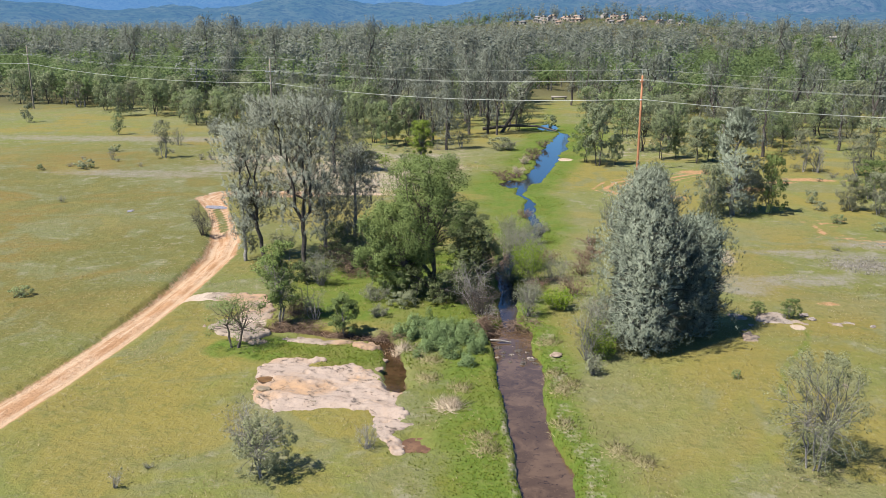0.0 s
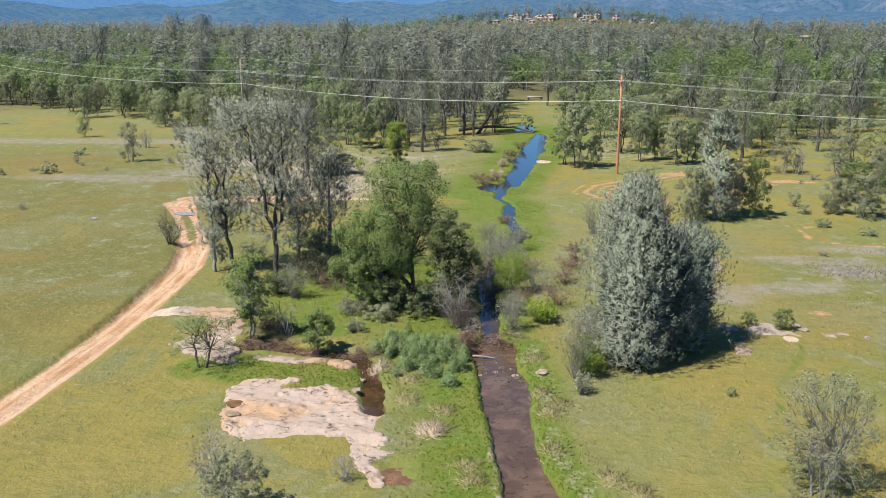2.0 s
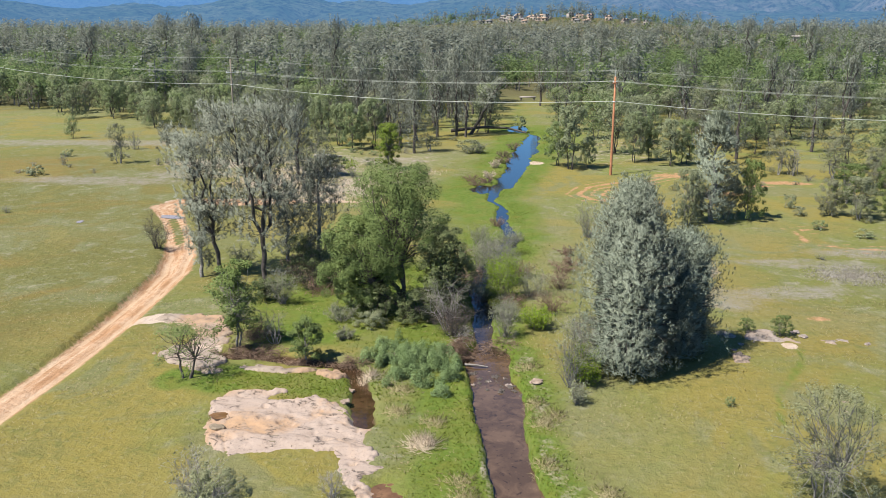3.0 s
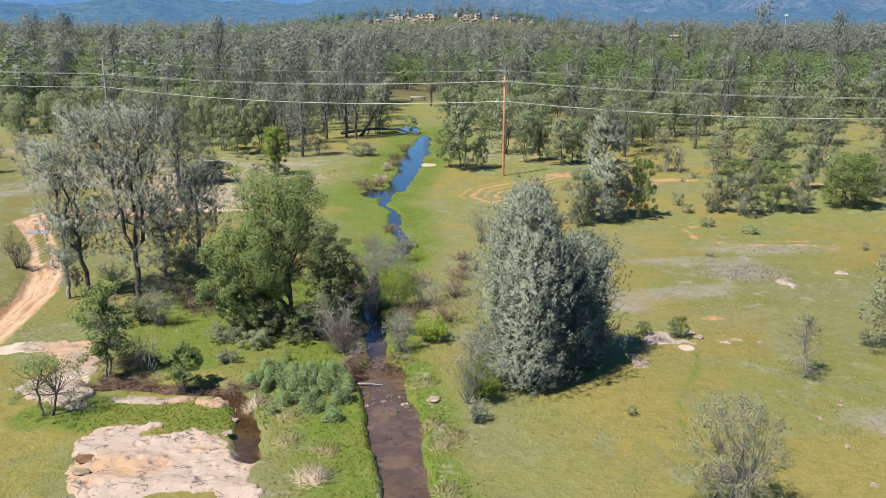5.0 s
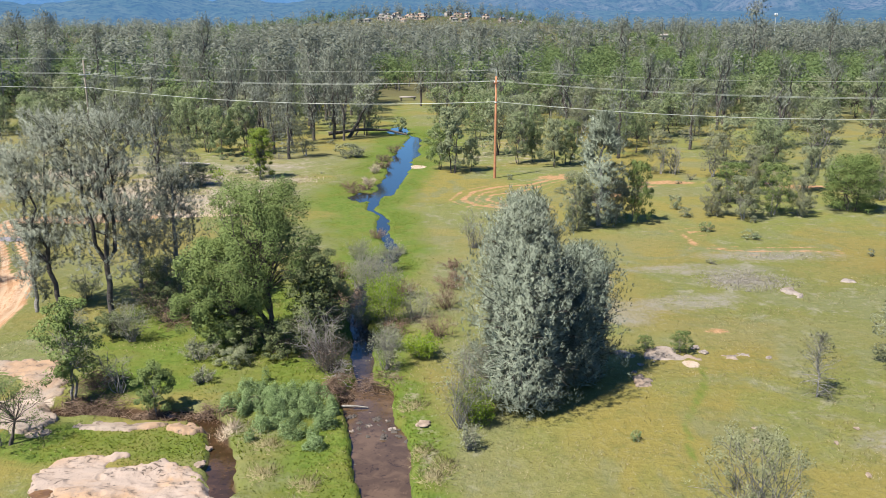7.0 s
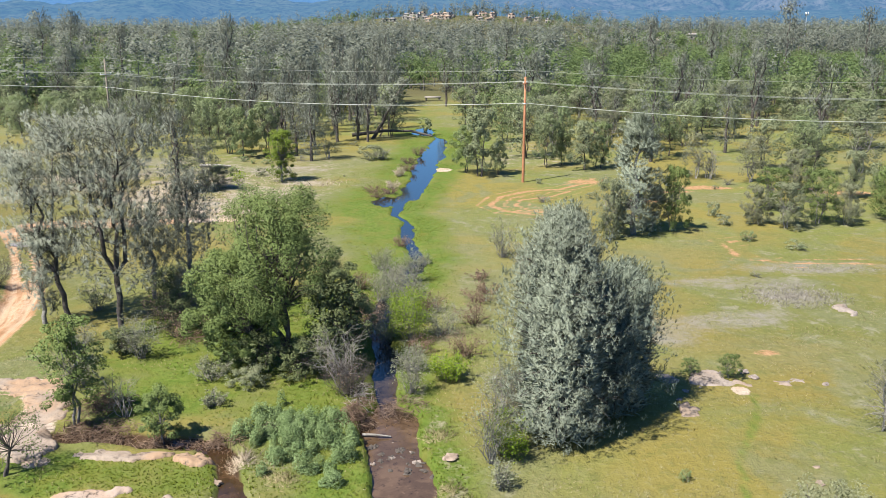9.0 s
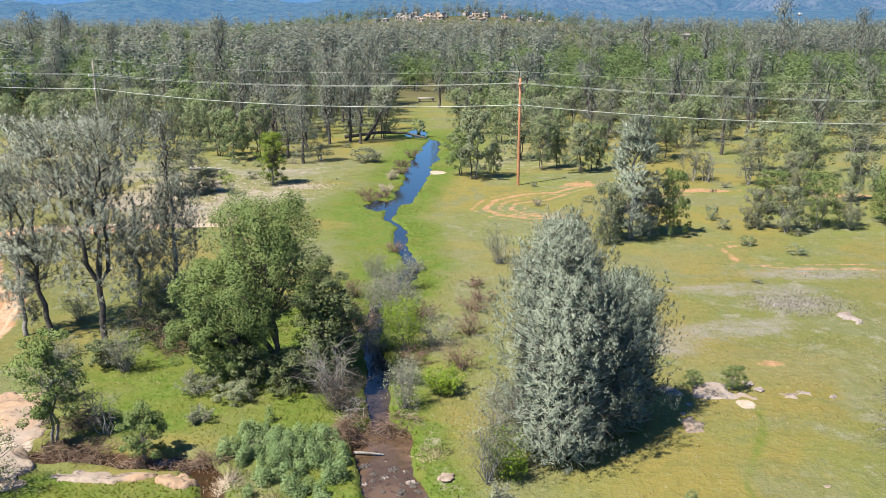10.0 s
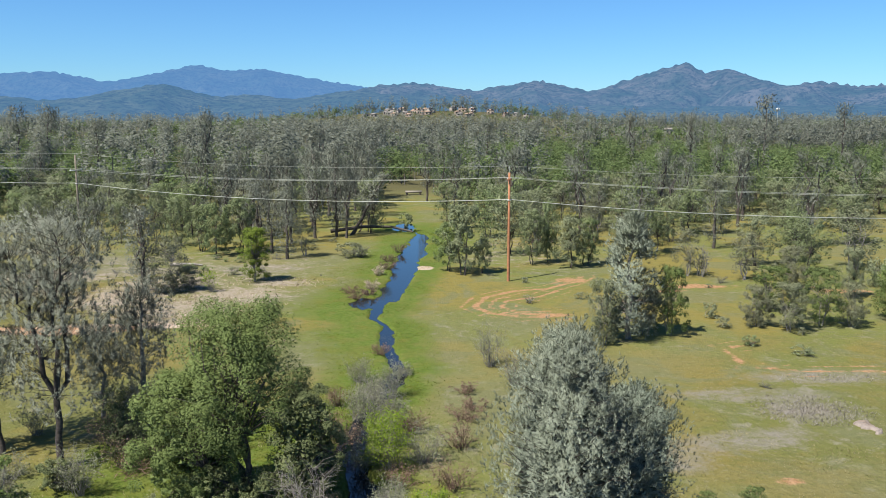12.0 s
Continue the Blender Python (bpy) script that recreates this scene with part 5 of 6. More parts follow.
# -- single trees and shrubs of the middle distance: kind, x, y, height, radius --
MIDDLE = [
    ("pine", -20.1, 119.3, 8.5, 2.4), ("fine", -30.0, 122.0, 7.1, 2.4), ("fine", -27.2, 123.5, 7.8, 2.6), ("oak", -43.2, 138.1, 7.7, 2.3),
    ("oak", -41, 145.5, 7.0, 3.0), ("bare", -34.6, 117.7, 3.4, 1.8), ("pine", -30.8, 96.2, 9.2, 2.3), ("grey", -28.4, 97.5, 6.0, 2.2), 
    ("pine", -19.3, 138.9, 11.2, 2.6), ("pine", -16.3, 140.8, 11.6, 2.5), ("oak", -11.6, 145.5, 8.6, 2.9), ("bush", -12.2, 120.2, 1.9, 2.2),
    ("pine", -31.5, 98.5, 8.0, 2.4), ("thick", -27.0, 98.8, 2.6, 1.6), ("pine", -23.0, 124.0, 8.8, 2.2), ("pine", -25.5, 128.0, 9.5, 2.3), ("fine", -33.0, 126.0, 6.5, 2.4),
    ("pine", -22.0, 133.0, 10.5, 2.4), ("grey", -18.2, 121.5, 5.0, 1.8), ("pine", -14.5, 139.0, 10.0, 2.2), ("oak", -37.5, 131.0, 7.0, 2.6), ("bare", -10.9, 121.0, 1.7, 2.0),
    ("oak", -47.0, 133.0, 6.0, 2.2), ("oak", -52.0, 137.0, 6.4, 2.4), ("pine", -28.5, 136.0, 10.0, 2.4), ("oak", -56.5, 140.5, 6.2, 2.4),
    ("pine", -14.5, 166.0, 12.0, 2.7), ("pine", 2.5, 171.0, 11.0, 2.4), ("pine", -17.0, 178.0, 13.0, 2.8), ("oak", 1.0, 160.0, 7.0, 2.8), ("pine", 0.5, 186.0, 12.0, 2.6),
    ("oak", -15.5, 190.0, 8.0, 3.0), ("pine", -3.0, 199.0, 12.0, 2.6), ("oak", 4.0, 150.0, 6.5, 2.6), ("pine", -12.5, 156.0, 10.5, 2.4),
    ("oak", -72.5, 145.3, 5.8, 2.5), ("oak", -68.4, 146.4, 5.6, 2.4), ("oak", -65.2, 145.7, 5.8, 2.4), ("fine", 2.4, 107.5, 8.2, 2.7),
    ("fine", 4.7, 108.6, 4.2, 1.2), ("fine", 0.6, 110.0, 6.0, 1.9), ("fine", 11.2, 114.8, 7.0, 1.9), ("fine", 13.3, 116.6, 7.8, 1.7), ("fine", 15.6, 112.4, 6.2, 2.4), ("fine", 17.8, 114.0, 6.0, 2.0),
    ("thick", 12.7, 76.6, 5.4, 1.6), ("thick", 18.9, 79.7, 5.9, 1.8), ("thick", 16.8, 79.4, 4.2, 1.6), ("bush", 24.1, 85.9, 1.4, 0.9), ("bush", 24.1, 82.2, 0.9, 0.9),
    ("thick", 27.2, 82.4, 3.7, 1.5), ("thick", 29.5, 80.9, 4.2, 1.8), ("thick", 33.0, 83.0, 5.0, 2.2), ("thick", 31, 88.8, 4.3, 2.0), ("thick", 35.5, 82.5, 3.8, 1.6),
    ("fine", 41.4, 94.6, 5.1, 1.5), ("bare", 29.9, 106.2, 5.0, 1.6), ("grey", 28, 106.6, 5.6, 1.8), ("oak", 28.7, 130.4, 6.0, 2.8), ("oak", 83.9, 171.5, 8.0, 4.2),
    ("oak", 51.1, 133, 6.4, 2.6), ("oak", -135.7, 182.4, 8.4, 4.0), ("oak", -129.2, 183.4, 8.2, 3.9), ("oak", -146.6, 218.3, 9.5, 4.0), ("oak", -96.5, 158.2, 6.8, 3.0),
    ("oak", -90.9, 163.9, 9.4, 3.6), ("oak", -74.7, 149.4, 6.3, 2.9), ("oak", -69.2, 148.5, 6.2, 2.4), ("oak", -62.9, 141.6, 6.4, 2.5), ("bush", -107.4, 144.4, 3.5, 1.4),
    ("oak", -79.2, 128.7, 3.8, 1.3), ("grey", -58.4, 104.8, 5.6, 1.7), ("bare", -62.5, 117.4, 3.4, 1.0), ("bare", -64.9, 102.1, 2.1, 0.7), ("bush", -64.3, 94.3, 1.3, 1.3),
    ("bare", -57.6, 96.7, 0.9, 0.4), ("bare", -51, 104.3, 1.7, 0.7), ("bare", -52.7, 104.1, 1.3, 0.8), ("bare", -54.1, 73.6, 0.9, 0.5), ("bush", -37.2, 43, 0.7, 0.8),
    ("bush", -29.2, 97.1, 1.7, 1.8), ("thick", 11.95, 47.3, 0.9, 0.55), ("thick", 13.9, 46.9, 1.35, 0.65), ("bush", 9.0, 36.5, 0.5, 0.3), ("bare", -17, 22.8, 0.4, 0.3),
    ("bush", 27.5, 73.5, 0.7, 1.0), ("bush", 47, 100, 3.0, 1.5), ("fine", 52, 92, 5.0, 2.2), ("thick", 47.5, 90, 5.5, 2.2), ("thick", 37, 99, 4.6, 1.9), ("grey", 34, 104, 5.5, 2.0),
]
TALL = [(93, 255, 23, 5), (74, 262, 20, 4.2), (58, 268, 20.5, 4.2), (117, 258, 21, 4.4), (-56, 213, 20, 3.8), (-105, 240, 20, 4), (-118, 250, 20, 4.4),
        (-30, 216, 17, 3.4), (-18, 208, 16, 3.3), (12, 228, 17, 3.4), (-85, 222, 17, 3.5), (34, 215, 15, 3.2), (140, 270, 19, 4), (-150, 262, 19, 4)]
mid_rng = np.random.default_rng(77)
for kind, x, y, H, R in MIDDLE:
    plant(kind, x, y, H, R, mid_rng)
scrub_rng = np.random.default_rng(29)
for x0, x1, y0, y1, n in ((-46, -13, 99, 136, 24), (-75, -45, 84, 130, 12), (20, 50, 62, 104, 14), (5, 22, 84, 112, 6)):
    for _ in range(n):
        h = scrub_rng.uniform(0.3, 1.1)
        plant("bush" if scrub_rng.uniform() < 0.5 else "bare", scrub_rng.uniform(x0, x1), scrub_rng.uniform(y0, y1), h, h * scrub_rng.uniform(0.6, 1.1), scrub_rng)
for x, y, H, R in TALL:
    plant("pine", x, y, H, R, mid_rng)
hero("oak_tree", "narrow bright yellow-green oak at the woodland edge", oak_shape(71, 6.2, 1.9, 140, 18000, 0.06, light=True, low=0.03, trunk=0.02, tight=0.8), -21.0, 103.7, BARK_GREY, LEAF_FRESH)
hero("grey_pine", "tall blue-grey pine between two dark green oaks", pine_shape(72, 10.2, 2.2, 130, 3600, 0.4, 0.05, 7, low=0.04, spread=0.7), 15.2, 78.4, BARK_GREY, LEAF_PINE)
hero("round_oak", "dense round dark green oak bush in the meadow", oak_shape(73, 5.6, 2.9, 150, 20000, 0.075, light=True, stems=3, low=0.05, trunk=0.02), 41.6, 84.5, BARK_DARK, LEAF_OAK)
hero("sapling", "thin yellowish sapling in dry grass", twig_shape(74, 3.2, 0.8, 12, 8, 260, 0.1, 0.02), -24.4, 98.0, BARK_GREY, LEAF_LIME)

# -- the open woodland, tree by tree --
taken = [(x, y) for _, x, y, _, _ in MIDDLE] + [(-21, 103.7), (15.2, 78.4), (41.6, 84.5), (-14.3, 143)]


def woodland(x, y):
    """Chance of a tree at a spot."""
    cx, cw = creek_at(np.array(y))
    if abs(x - float(cx)) < (9 if y < 155 else 6) and y < 214 or -11 < x < 1 and 140 < y < 214:
        return 0.0
    if x < float(cx):
        edge = np.interp(x, [-190, -140, -100, -75, -60, -40, -18, 0], [215, 190, 166, 152, 144, 140, 136, 150])
        if y < edge:
            return 0.0
        return 1.0
    edge = np.interp(x, [0, 10, 25, 45, 70, 120], [150, 118, 112, 104, 108, 120])
    if y < edge:
        return 0.0
    return 0.22 + 0.7 * float(smooth(edge, edge + 60, y))


wood_rng = np.random.default_rng(5)
count = 0
for _ in range(9000):
    if count >= 250:
        break
    y = wood_rng.uniform(104, 205)
    x = wood_rng.uniform(-0.82 * y, 0.62 * y)
    if wood_rng.uniform() > woodland(x, y) or any((x - a) ** 2 + (y - b) ** 2 < 20 for a, b in taken):
        continue
    taken.append((x, y))
    grove = float(fbm(np.array(x * 0.02), np.array(y * 0.02), 3, 41))
    centre = math.exp(-((x + 18) / 24) ** 2) * float(smooth(120, 150, y))
    r = wood_rng.uniform()
    kind = "pine" if r < 0.08 + 0.6 * centre + 0.15 * (grove > 0.56) else ("grey" if r > 0.82 else "oak")
    H = wood_rng.uniform(8.5, 13.5) if kind == "pine" else wood_rng.uniform(5.2, 8.4)
    plant(kind, x, y, H, H * (wood_rng.uniform(0.2, 0.27) if kind == "pine" else wood_rng.uniform(0.36, 0.5)), wood_rng)
    count += 1


# -- the far woods: past counting --
def far_woods(name, label, spots, kinds, leaf, bark, seed):
    rng = np.random.default_rng(seed)
    V, T, Q, N, base = [], [], [], [], 0
    for x, y, z, H, R, k in spots:
        v, t, q, nrm = kinds[k]
        a = rng.uniform(0, 6.28)
        N.append(np.stack([nrm[:, 0] * math.cos(a) - nrm[:, 1] * math.sin(a), nrm[:, 0] * math.sin(a) + nrm[:, 1] * math.cos(a), nrm[:, 2]], 1))
        c, s = math.cos(a) * H * R, math.sin(a) * H * R
        V.append(np.stack([v[:, 0] * c - v[:, 1] * s + x, v[:, 0] * s + v[:, 1] * c + y, v[:, 2] * H + z], 1))
        T.append(t + base)
        Q.append(q + base)
        base += len(v)
    Q, T = np.concatenate(Q), np.concatenate(T)
    me = mesh_np(name, np.concatenate(V), Q, T, [leaf, bark], quad_mat=np.ones(len(Q), np.int32), tri_mat=np.zeros(len(T), np.int32))
    me.normals_split_custom_set_from_vertices(np.concatenate(N))
    tagged(new(name, me), label, "trees", kind="stuff")


def far_kind(shapes):
    (wv, wq, wt), (cv, cq, ct) = shapes[0].arrays(), shapes[1].arrays()
    side = wv * np.array([1, 1, 0]) + np.array([1e-4, 0, 0])
    side /= np.linalg.norm(side, axis=1)[:, None]
    return np.concatenate([cv, wv]), ct, wq + len(cv), np.concatenate(shapes[1].normals + [side])


def simple_tree(seed, leaves, size, tall):
    """A light shape, one metre tall, for a tree hundreds of metres off: trunk and uneven leaf clumps."""
    rng = np.random.default_rng(seed)
    wood, crown = Shape(), Shape()
    wide = 0.25 if tall else 0.48
    wood.tube([(0, 0, -0.03), (rng.normal() * 0.03, rng.normal() * 0.03, 0.7 if tall else 0.5)], [0.014, 0.006] if tall else [0.03, 0.02], 3)
    k = 14 if tall else 10
    for i in range(k):
        a = rng.uniform(0, 6.28)
        z = rng.uniform(0.28, 0.97) if tall else rng.uniform(0.3, 0.88)
        rr = wide * rng.uniform(0.1, 0.95) * (1.25 - z * (0.8 if tall else 0.6))
        cen = np.array([rr * math.cos(a), rr * math.sin(a), z])
        n = leaves // k
        d = rng.normal(size=(n, 3))
        d /= np.linalg.norm(d, axis=1)[:, None]
        d *= (rng.uniform(0.3, 1, n) ** 0.6)[:, None] * wide * np.array([0.45, 0.45, 0.4])
        axis_out = cen + d - np.array([0, 0, 0.5])
        axis_out /= np.linalg.norm(axis_out, axis=1)[:, None] + 1e-6
        crown.leaves(cen + d, size, rng, 0.65, 0.5, axis_out + d / wide, True, soft=axis_out * 0.7 + d / wide * 0.8 + np.array([0, 0, 0.35]))
    return far_kind((wood, crown))


NEAR_OAKS = [simple_tree(700 + k, 280, 0.036, False) for k in range(6)]
NEAR_PINES = [simple_tree(710 + k, 280, 0.0255, True) for k in range(6)]
FAR_OAKS = [simple_tree(720 + k, 92, 0.062, False) for k in range(6)]
FAR_PINES = [simple_tree(730 + k, 92, 0.04, True) for k in range(6)]


far_rng = np.random.default_rng(9)
zones = {"near_oak": [], "near_pine": [], "far_oak": [], "far_pine": []}
for near, y0, y1, total in ((True, 172, 430, 2000), (False, 430, 1050, 4200)):
    n = 0
    while n < total:
        y = math.sqrt(far_rng.uniform(y0 ** 2, y1 ** 2))
        x = far_rng.uniform(-0.86 * y, 0.68 * y)
        grove = float(fbm(np.array(x * 0.012), np.array(y * 0.012), 3, 61))
        if near and (-13 < x < 4 and y < 214 or y < 200 and (far_rng.uniform() > woodland(x, y))):
            continue
        if 850 < y < 915 and abs(x + 25) < 85 and far_rng.uniform() < 0.85:
            continue
        n += 1
        share = 0.1 + 2.6 * (grove - 0.5) + 0.5 * math.exp(-((x + 25) / (30 + 0.12 * y)) ** 2) + 0.55 * float(smooth(240, 420, y)) - (0.32 if x > 25 and y < 340 else 0) - (0.5 if x < -45 and y < 330 else 0)
        pine = far_rng.uniform() < share
        H = far_rng.uniform(10, 18) if pine else far_rng.uniform(6.5, 10.5)
        R = far_rng.uniform(0.8, 1.2)
        zones[("near_" if near else "far_") + ("pine" if pine else "oak")].append((x, y, H, R))
for _ in range(200):
    x, y = far_rng.uniform(-190, 170), far_rng.uniform(930, 1010)
    zones["far_pine" if far_rng.uniform() < 0.45 else "far_oak"].append((x, y, far_rng.uniform(2, 5) + 7 * far_rng.uniform() ** 5, far_rng.uniform(0.7, 1.1)))
for _ in range(230):
    x, y = far_rng.uniform(-120, 100), far_rng.uniform(868, 925)
    zones["far_oak"].append((x, y, far_rng.uniform(2, 4.5), far_rng.uniform(0.8, 1.2)))
for key, kinds, leaf, label in (("near_oak", NEAR_OAKS, LEAF_FAR_OAK, "dense green oak woodland beyond the power line"),
                                ("near_pine", NEAR_PINES, LEAF_FAR_PINE, "grey foothill pines standing above the oak woodland"),
                                ("far_oak", FAR_OAKS, LEAF_FAR_OAK, "distant green oak woodland"),
                                ("far_pine", FAR_PINES, LEAF_FAR_PINE, "distant grey-green pine woodland")):
    spots = zones[key]
    zz = gz(np.array([s[0] for s in spots]), np.array([s[1] for s in spots]))
    far_woods("woods", label, [(x, y, z, H, R, int(far_rng.integers(6))) for (x, y, H, R), z in zip(spots, zz)], kinds, leaf, BARK_GREY, 13)


# ---- rock, stones ----
def slab_relief(X, Y, poly, seed, ragged, height, hollows):
    """Height of the rock over the land, and the signed distance to its edge: low worn ledges with sharp lips, cracks and hollows."""
    d = inside(X, Y, poly) + (fbm(X * 1.1, Y * 1.1, 4, seed + 1) - 0.5) * ragged + (fbm(X * 3.6, Y * 3.6, 3, seed + 11) - 0.5) * 0.35 * min(1.0, ragged)
    wx, wy = X + 0.9 * (fbm(X * 0.8, Y * 0.8, 3, seed + 5) - 0.5), Y + 0.9 * (fbm(X * 0.8 + 30, Y * 0.8, 3, seed + 6) - 0.5)
    level = 7.0 * fbm(wx * 0.35, wy * 0.9, 4, seed + 3)
    foot = np.floor(level)
    z = height * (1 - smooth(-0.16, 0.03, d)) + 0.05 * (foot + smooth(0.0, 0.05, level - foot) - 3.0) + 0.03 * (level - 3.0)
    rng = np.random.default_rng(seed)
    x0, x1, y0, y1 = X.min(), X.max(), Y.min(), Y.max()
    n = max(4, int((x1 - x0) * (y1 - y0) * 0.16))
    sx, sy = rng.uniform(x0, x1, n), rng.uniform(y0, y1, n)
    D = np.sort(np.hypot((wx[..., None] - sx) * 0.7, (wy[..., None] - sy) * 1.3), axis=-1)
    z = z - 0.1 * (1 - smooth(0.01, 0.05, D[..., 1] - D[..., 0])) * (fbm(X * 0.6, Y * 0.6, 2, seed + 8) > 0.5)
    z = z + 0.03 * (fbm(X * 2.2, Y * 3.4, 5, seed + 9) - 0.5)
    for px, py, r in hollows:
        z = z - 0.15 * (1 - smooth(r * 0.55, r * 0.8, np.hypot(X - px, (Y - py) * 1.5) + 0.25 * r * (fbm(X * 3, Y * 3, 2, seed) - 0.5)))
    return z, d


def make_outcrop(name, label, poly, seed, ragged, height, hollows=(), step=0.1, mat=None):
    px, py = [p[0] for p in poly], [p[1] for p in poly]
    X, Y = np.meshgrid(np.arange(min(px) - 1, max(px) + 1, step), np.arange(min(py) - 1, max(py) + 1, step))
    z, d = slab_relief(X, Y, poly, seed, ragged, height, hollows)
    z = np.where(d > 0, z - smooth(0, 0.22, d) * 0.6, z) + gz(X, Y)
    keep = d < 0.3
    ny, nx = X.shape
    i = np.arange(ny - 1)[:, None] * nx + np.arange(nx - 1)[None]
    ok = keep[:-1, :-1] & keep[1:, :-1] & keep[:-1, 1:] & keep[1:, 1:]
    q = np.stack([i, i + 1, i + nx + 1, i + nx], -1)[ok]
    used = np.unique(q)
    remap = np.zeros(nx * ny, int)
    remap[used] = np.arange(len(used))
    v = np.stack([X, Y, z], -1).reshape(-1, 3)[used]
    tagged(new(name, mesh_np(name, v, remap[q], None, [mat or SLAB_ROCK])), label, "rock")
    return X, Y, z


HOLLOWS = [(-15.44, 32.15, 0.75), (-9.79, 30.43, 0.5), (-10.48, 30.85, 0.36), (-13.28, 32.14, 0.42), (-12.15, 31.97, 0.55), (-8.6, 31.6, 0.25),
           (-11.0, 33.0, 0.4), (-14.28, 29.9, 0.6), (-9.2, 32.2, 0.26), (-8.2, 28.6, 0.3), (-13.6, 33.4, 0.24), (-7.9, 30.0, 0.22)]
SIDE_ROCK = [(-26.2, 44.3), (-23.6, 46.0), (-20.6, 46.1), (-19.1, 43.6), (-18.7, 40.6), (-17.9, 38.7), (-18.6, 37.4), (-20.3, 38.5), (-22.0, 39.2),
             (-21.7, 40.8), (-20.7, 42.3), (-21.5, 44.1), (-24.0, 44.6)]
LEDGE = [(-16.9, 37.9), (-15.4, 38.9), (-13.4, 39.0), (-12.3, 38.4), (-13.2, 37.9), (-15.0, 37.8)]
LEDGE2 = [(-12.3, 37.9), (-11.2, 38.3), (-10.5, 38.0), (-11.1, 37.5)]


def make_rocks():
    X, Y, z = make_outcrop("sandstone_slab", "broad pale pink sandstone slab with cracks and hollows in the grass", SLAB, 70, 0.95, 0.04, HOLLOWS, 0.075)
    k = np.argmin(np.hypot(X - HOLLOWS[0][0], Y - HOLLOWS[0][1]))
    make_pool(-15.44, 32.15, 0.52, 0.36, float(z.ravel()[k]) + 0.07, RUSTY, "small rust-coloured rainwater pool on pale rock", 5)
    make_outcrop("rock_outcrop", "bare orange-cream bedrock beside the dirt track", SIDE_ROCK, 171, 1.4, 0.03, mat=BEDROCK)
    make_outcrop("rock_outcrop", "low pale bedrock ledge along the brushy gully", LEDGE, 272, 1.1, 0.02, mat=BEDROCK)
    make_outcrop("rock_outcrop", "small pale bedrock ledge at the gully's mouth", LEDGE2, 373, 0.8, -0.1, mat=BEDROCK)


def slab_material(name, warm, pale, stain, speck):
    m, nt_, bs = material(name)
    big = noise_tex(nt_, 0.22, 5.0, 0.6, 0.5)
    mid = noise_tex(nt_, 1.4, 7.0, 0.7, 0.4)
    fine = noise_tex(nt_, 9.0, 5.0, 0.7)
    vo = node(nt_, "ShaderNodeTexVoronoi", Scale=0.42, Randomness=1.0)
    vo.feature = "DISTANCE_TO_EDGE"
    co = nt_.nodes.new("ShaderNodeTexCoord")
    wig = node(nt_, "ShaderNodeTexNoise", Scale=1.2, Detail=4.0)
    warp = nt_.nodes.new("ShaderNodeMix")
    warp.data_type, warp.blend_type = "RGBA", "ADD"
    warp.inputs[0].default_value = 0.6
    nt_.links.new(co.outputs["Object"], wig.inputs["Vector"])
    nt_.links.new(co.outputs["Object"], warp.inputs[6])
    nt_.links.new(wig.outputs["Color"], warp.inputs[7])
    nt_.links.new(warp.outputs[2], vo.inputs["Vector"])
    col = mix_rgb(nt_, ramp(nt_, big, 0.38, 0.55), warm, pale)
    col = mix_rgb(nt_, math_node(nt_, "MULTIPLY", ramp(nt_, mid, 0.45, 0.7), 0.8), col, stain)
    col = mix_rgb(nt_, math_node(nt_, "MULTIPLY", ramp(nt_, fine, 0.5, 0.75), 0.7), col, speck)
    stretch = nt_.nodes.new("ShaderNodeMapping")
    stretch.inputs["Scale"].default_value = (0.5, 1.5, 1.0)
    nt_.links.new(co.outputs["Object"], stretch.inputs["Vector"])
    fis = node(nt_, "ShaderNodeTexNoise", Scale=1.1, Detail=5.0, Roughness=0.55, Distortion=0.5)
    nt_.links.new(stretch.outputs[0], fis.inputs["Vector"])
    ridge = math_node(nt_, "ABSOLUTE", math_node(nt_, "SUBTRACT", fis.outputs["Fac"], 0.5))
    fissure = math_node(nt_, "MULTIPLY", math_node(nt_, "SUBTRACT", 1.0, ramp(nt_, ridge, 0.002, 0.012)), ramp(nt_, mid, 0.49, 0.55))
    col = mix_rgb(nt_, math_node(nt_, "MULTIPLY", fissure, 0.85), col, (0.085, 0.062, 0.045))
    seam = math_node(nt_, "SUBTRACT", 1.0, ramp(nt_, vo.outputs["Distance"], 0.003, 0.016))
    col = mix_rgb(nt_, math_node(nt_, "MULTIPLY", seam, math_node(nt_, "MULTIPLY", ramp(nt_, mid, 0.5, 0.58), 0.5)), col, (0.1, 0.085, 0.06))
    nt_.links.new(col, bs.inputs["Base Color"])
    bs.inputs["Roughness"].default_value = 0.9
    bump(nt_, bs, math_node(nt_, "SUBTRACT", math_node(nt_, "MULTIPLY_ADD", fine, 0.6, mid), math_node(nt_, "MULTIPLY", fissure, 2.0)), 0.8, 0.04)
    return m


SLAB_ROCK = slab_material("weathered_sandstone", (0.3, 0.19, 0.108), (0.285, 0.222, 0.178), (0.215, 0.158, 0.12), (0.15, 0.113, 0.088))
LICHEN_ROCK = slab_material("lichened_bedrock", (0.21, 0.155, 0.112), (0.245, 0.205, 0.175), (0.135, 0.115, 0.093), (0.1, 0.085, 0.068))
BEDROCK = slab_material("orange_bedrock", (0.27, 0.175, 0.105), (0.25, 0.2, 0.155), (0.17, 0.128, 0.098), (0.12, 0.09, 0.07))
make_rocks()


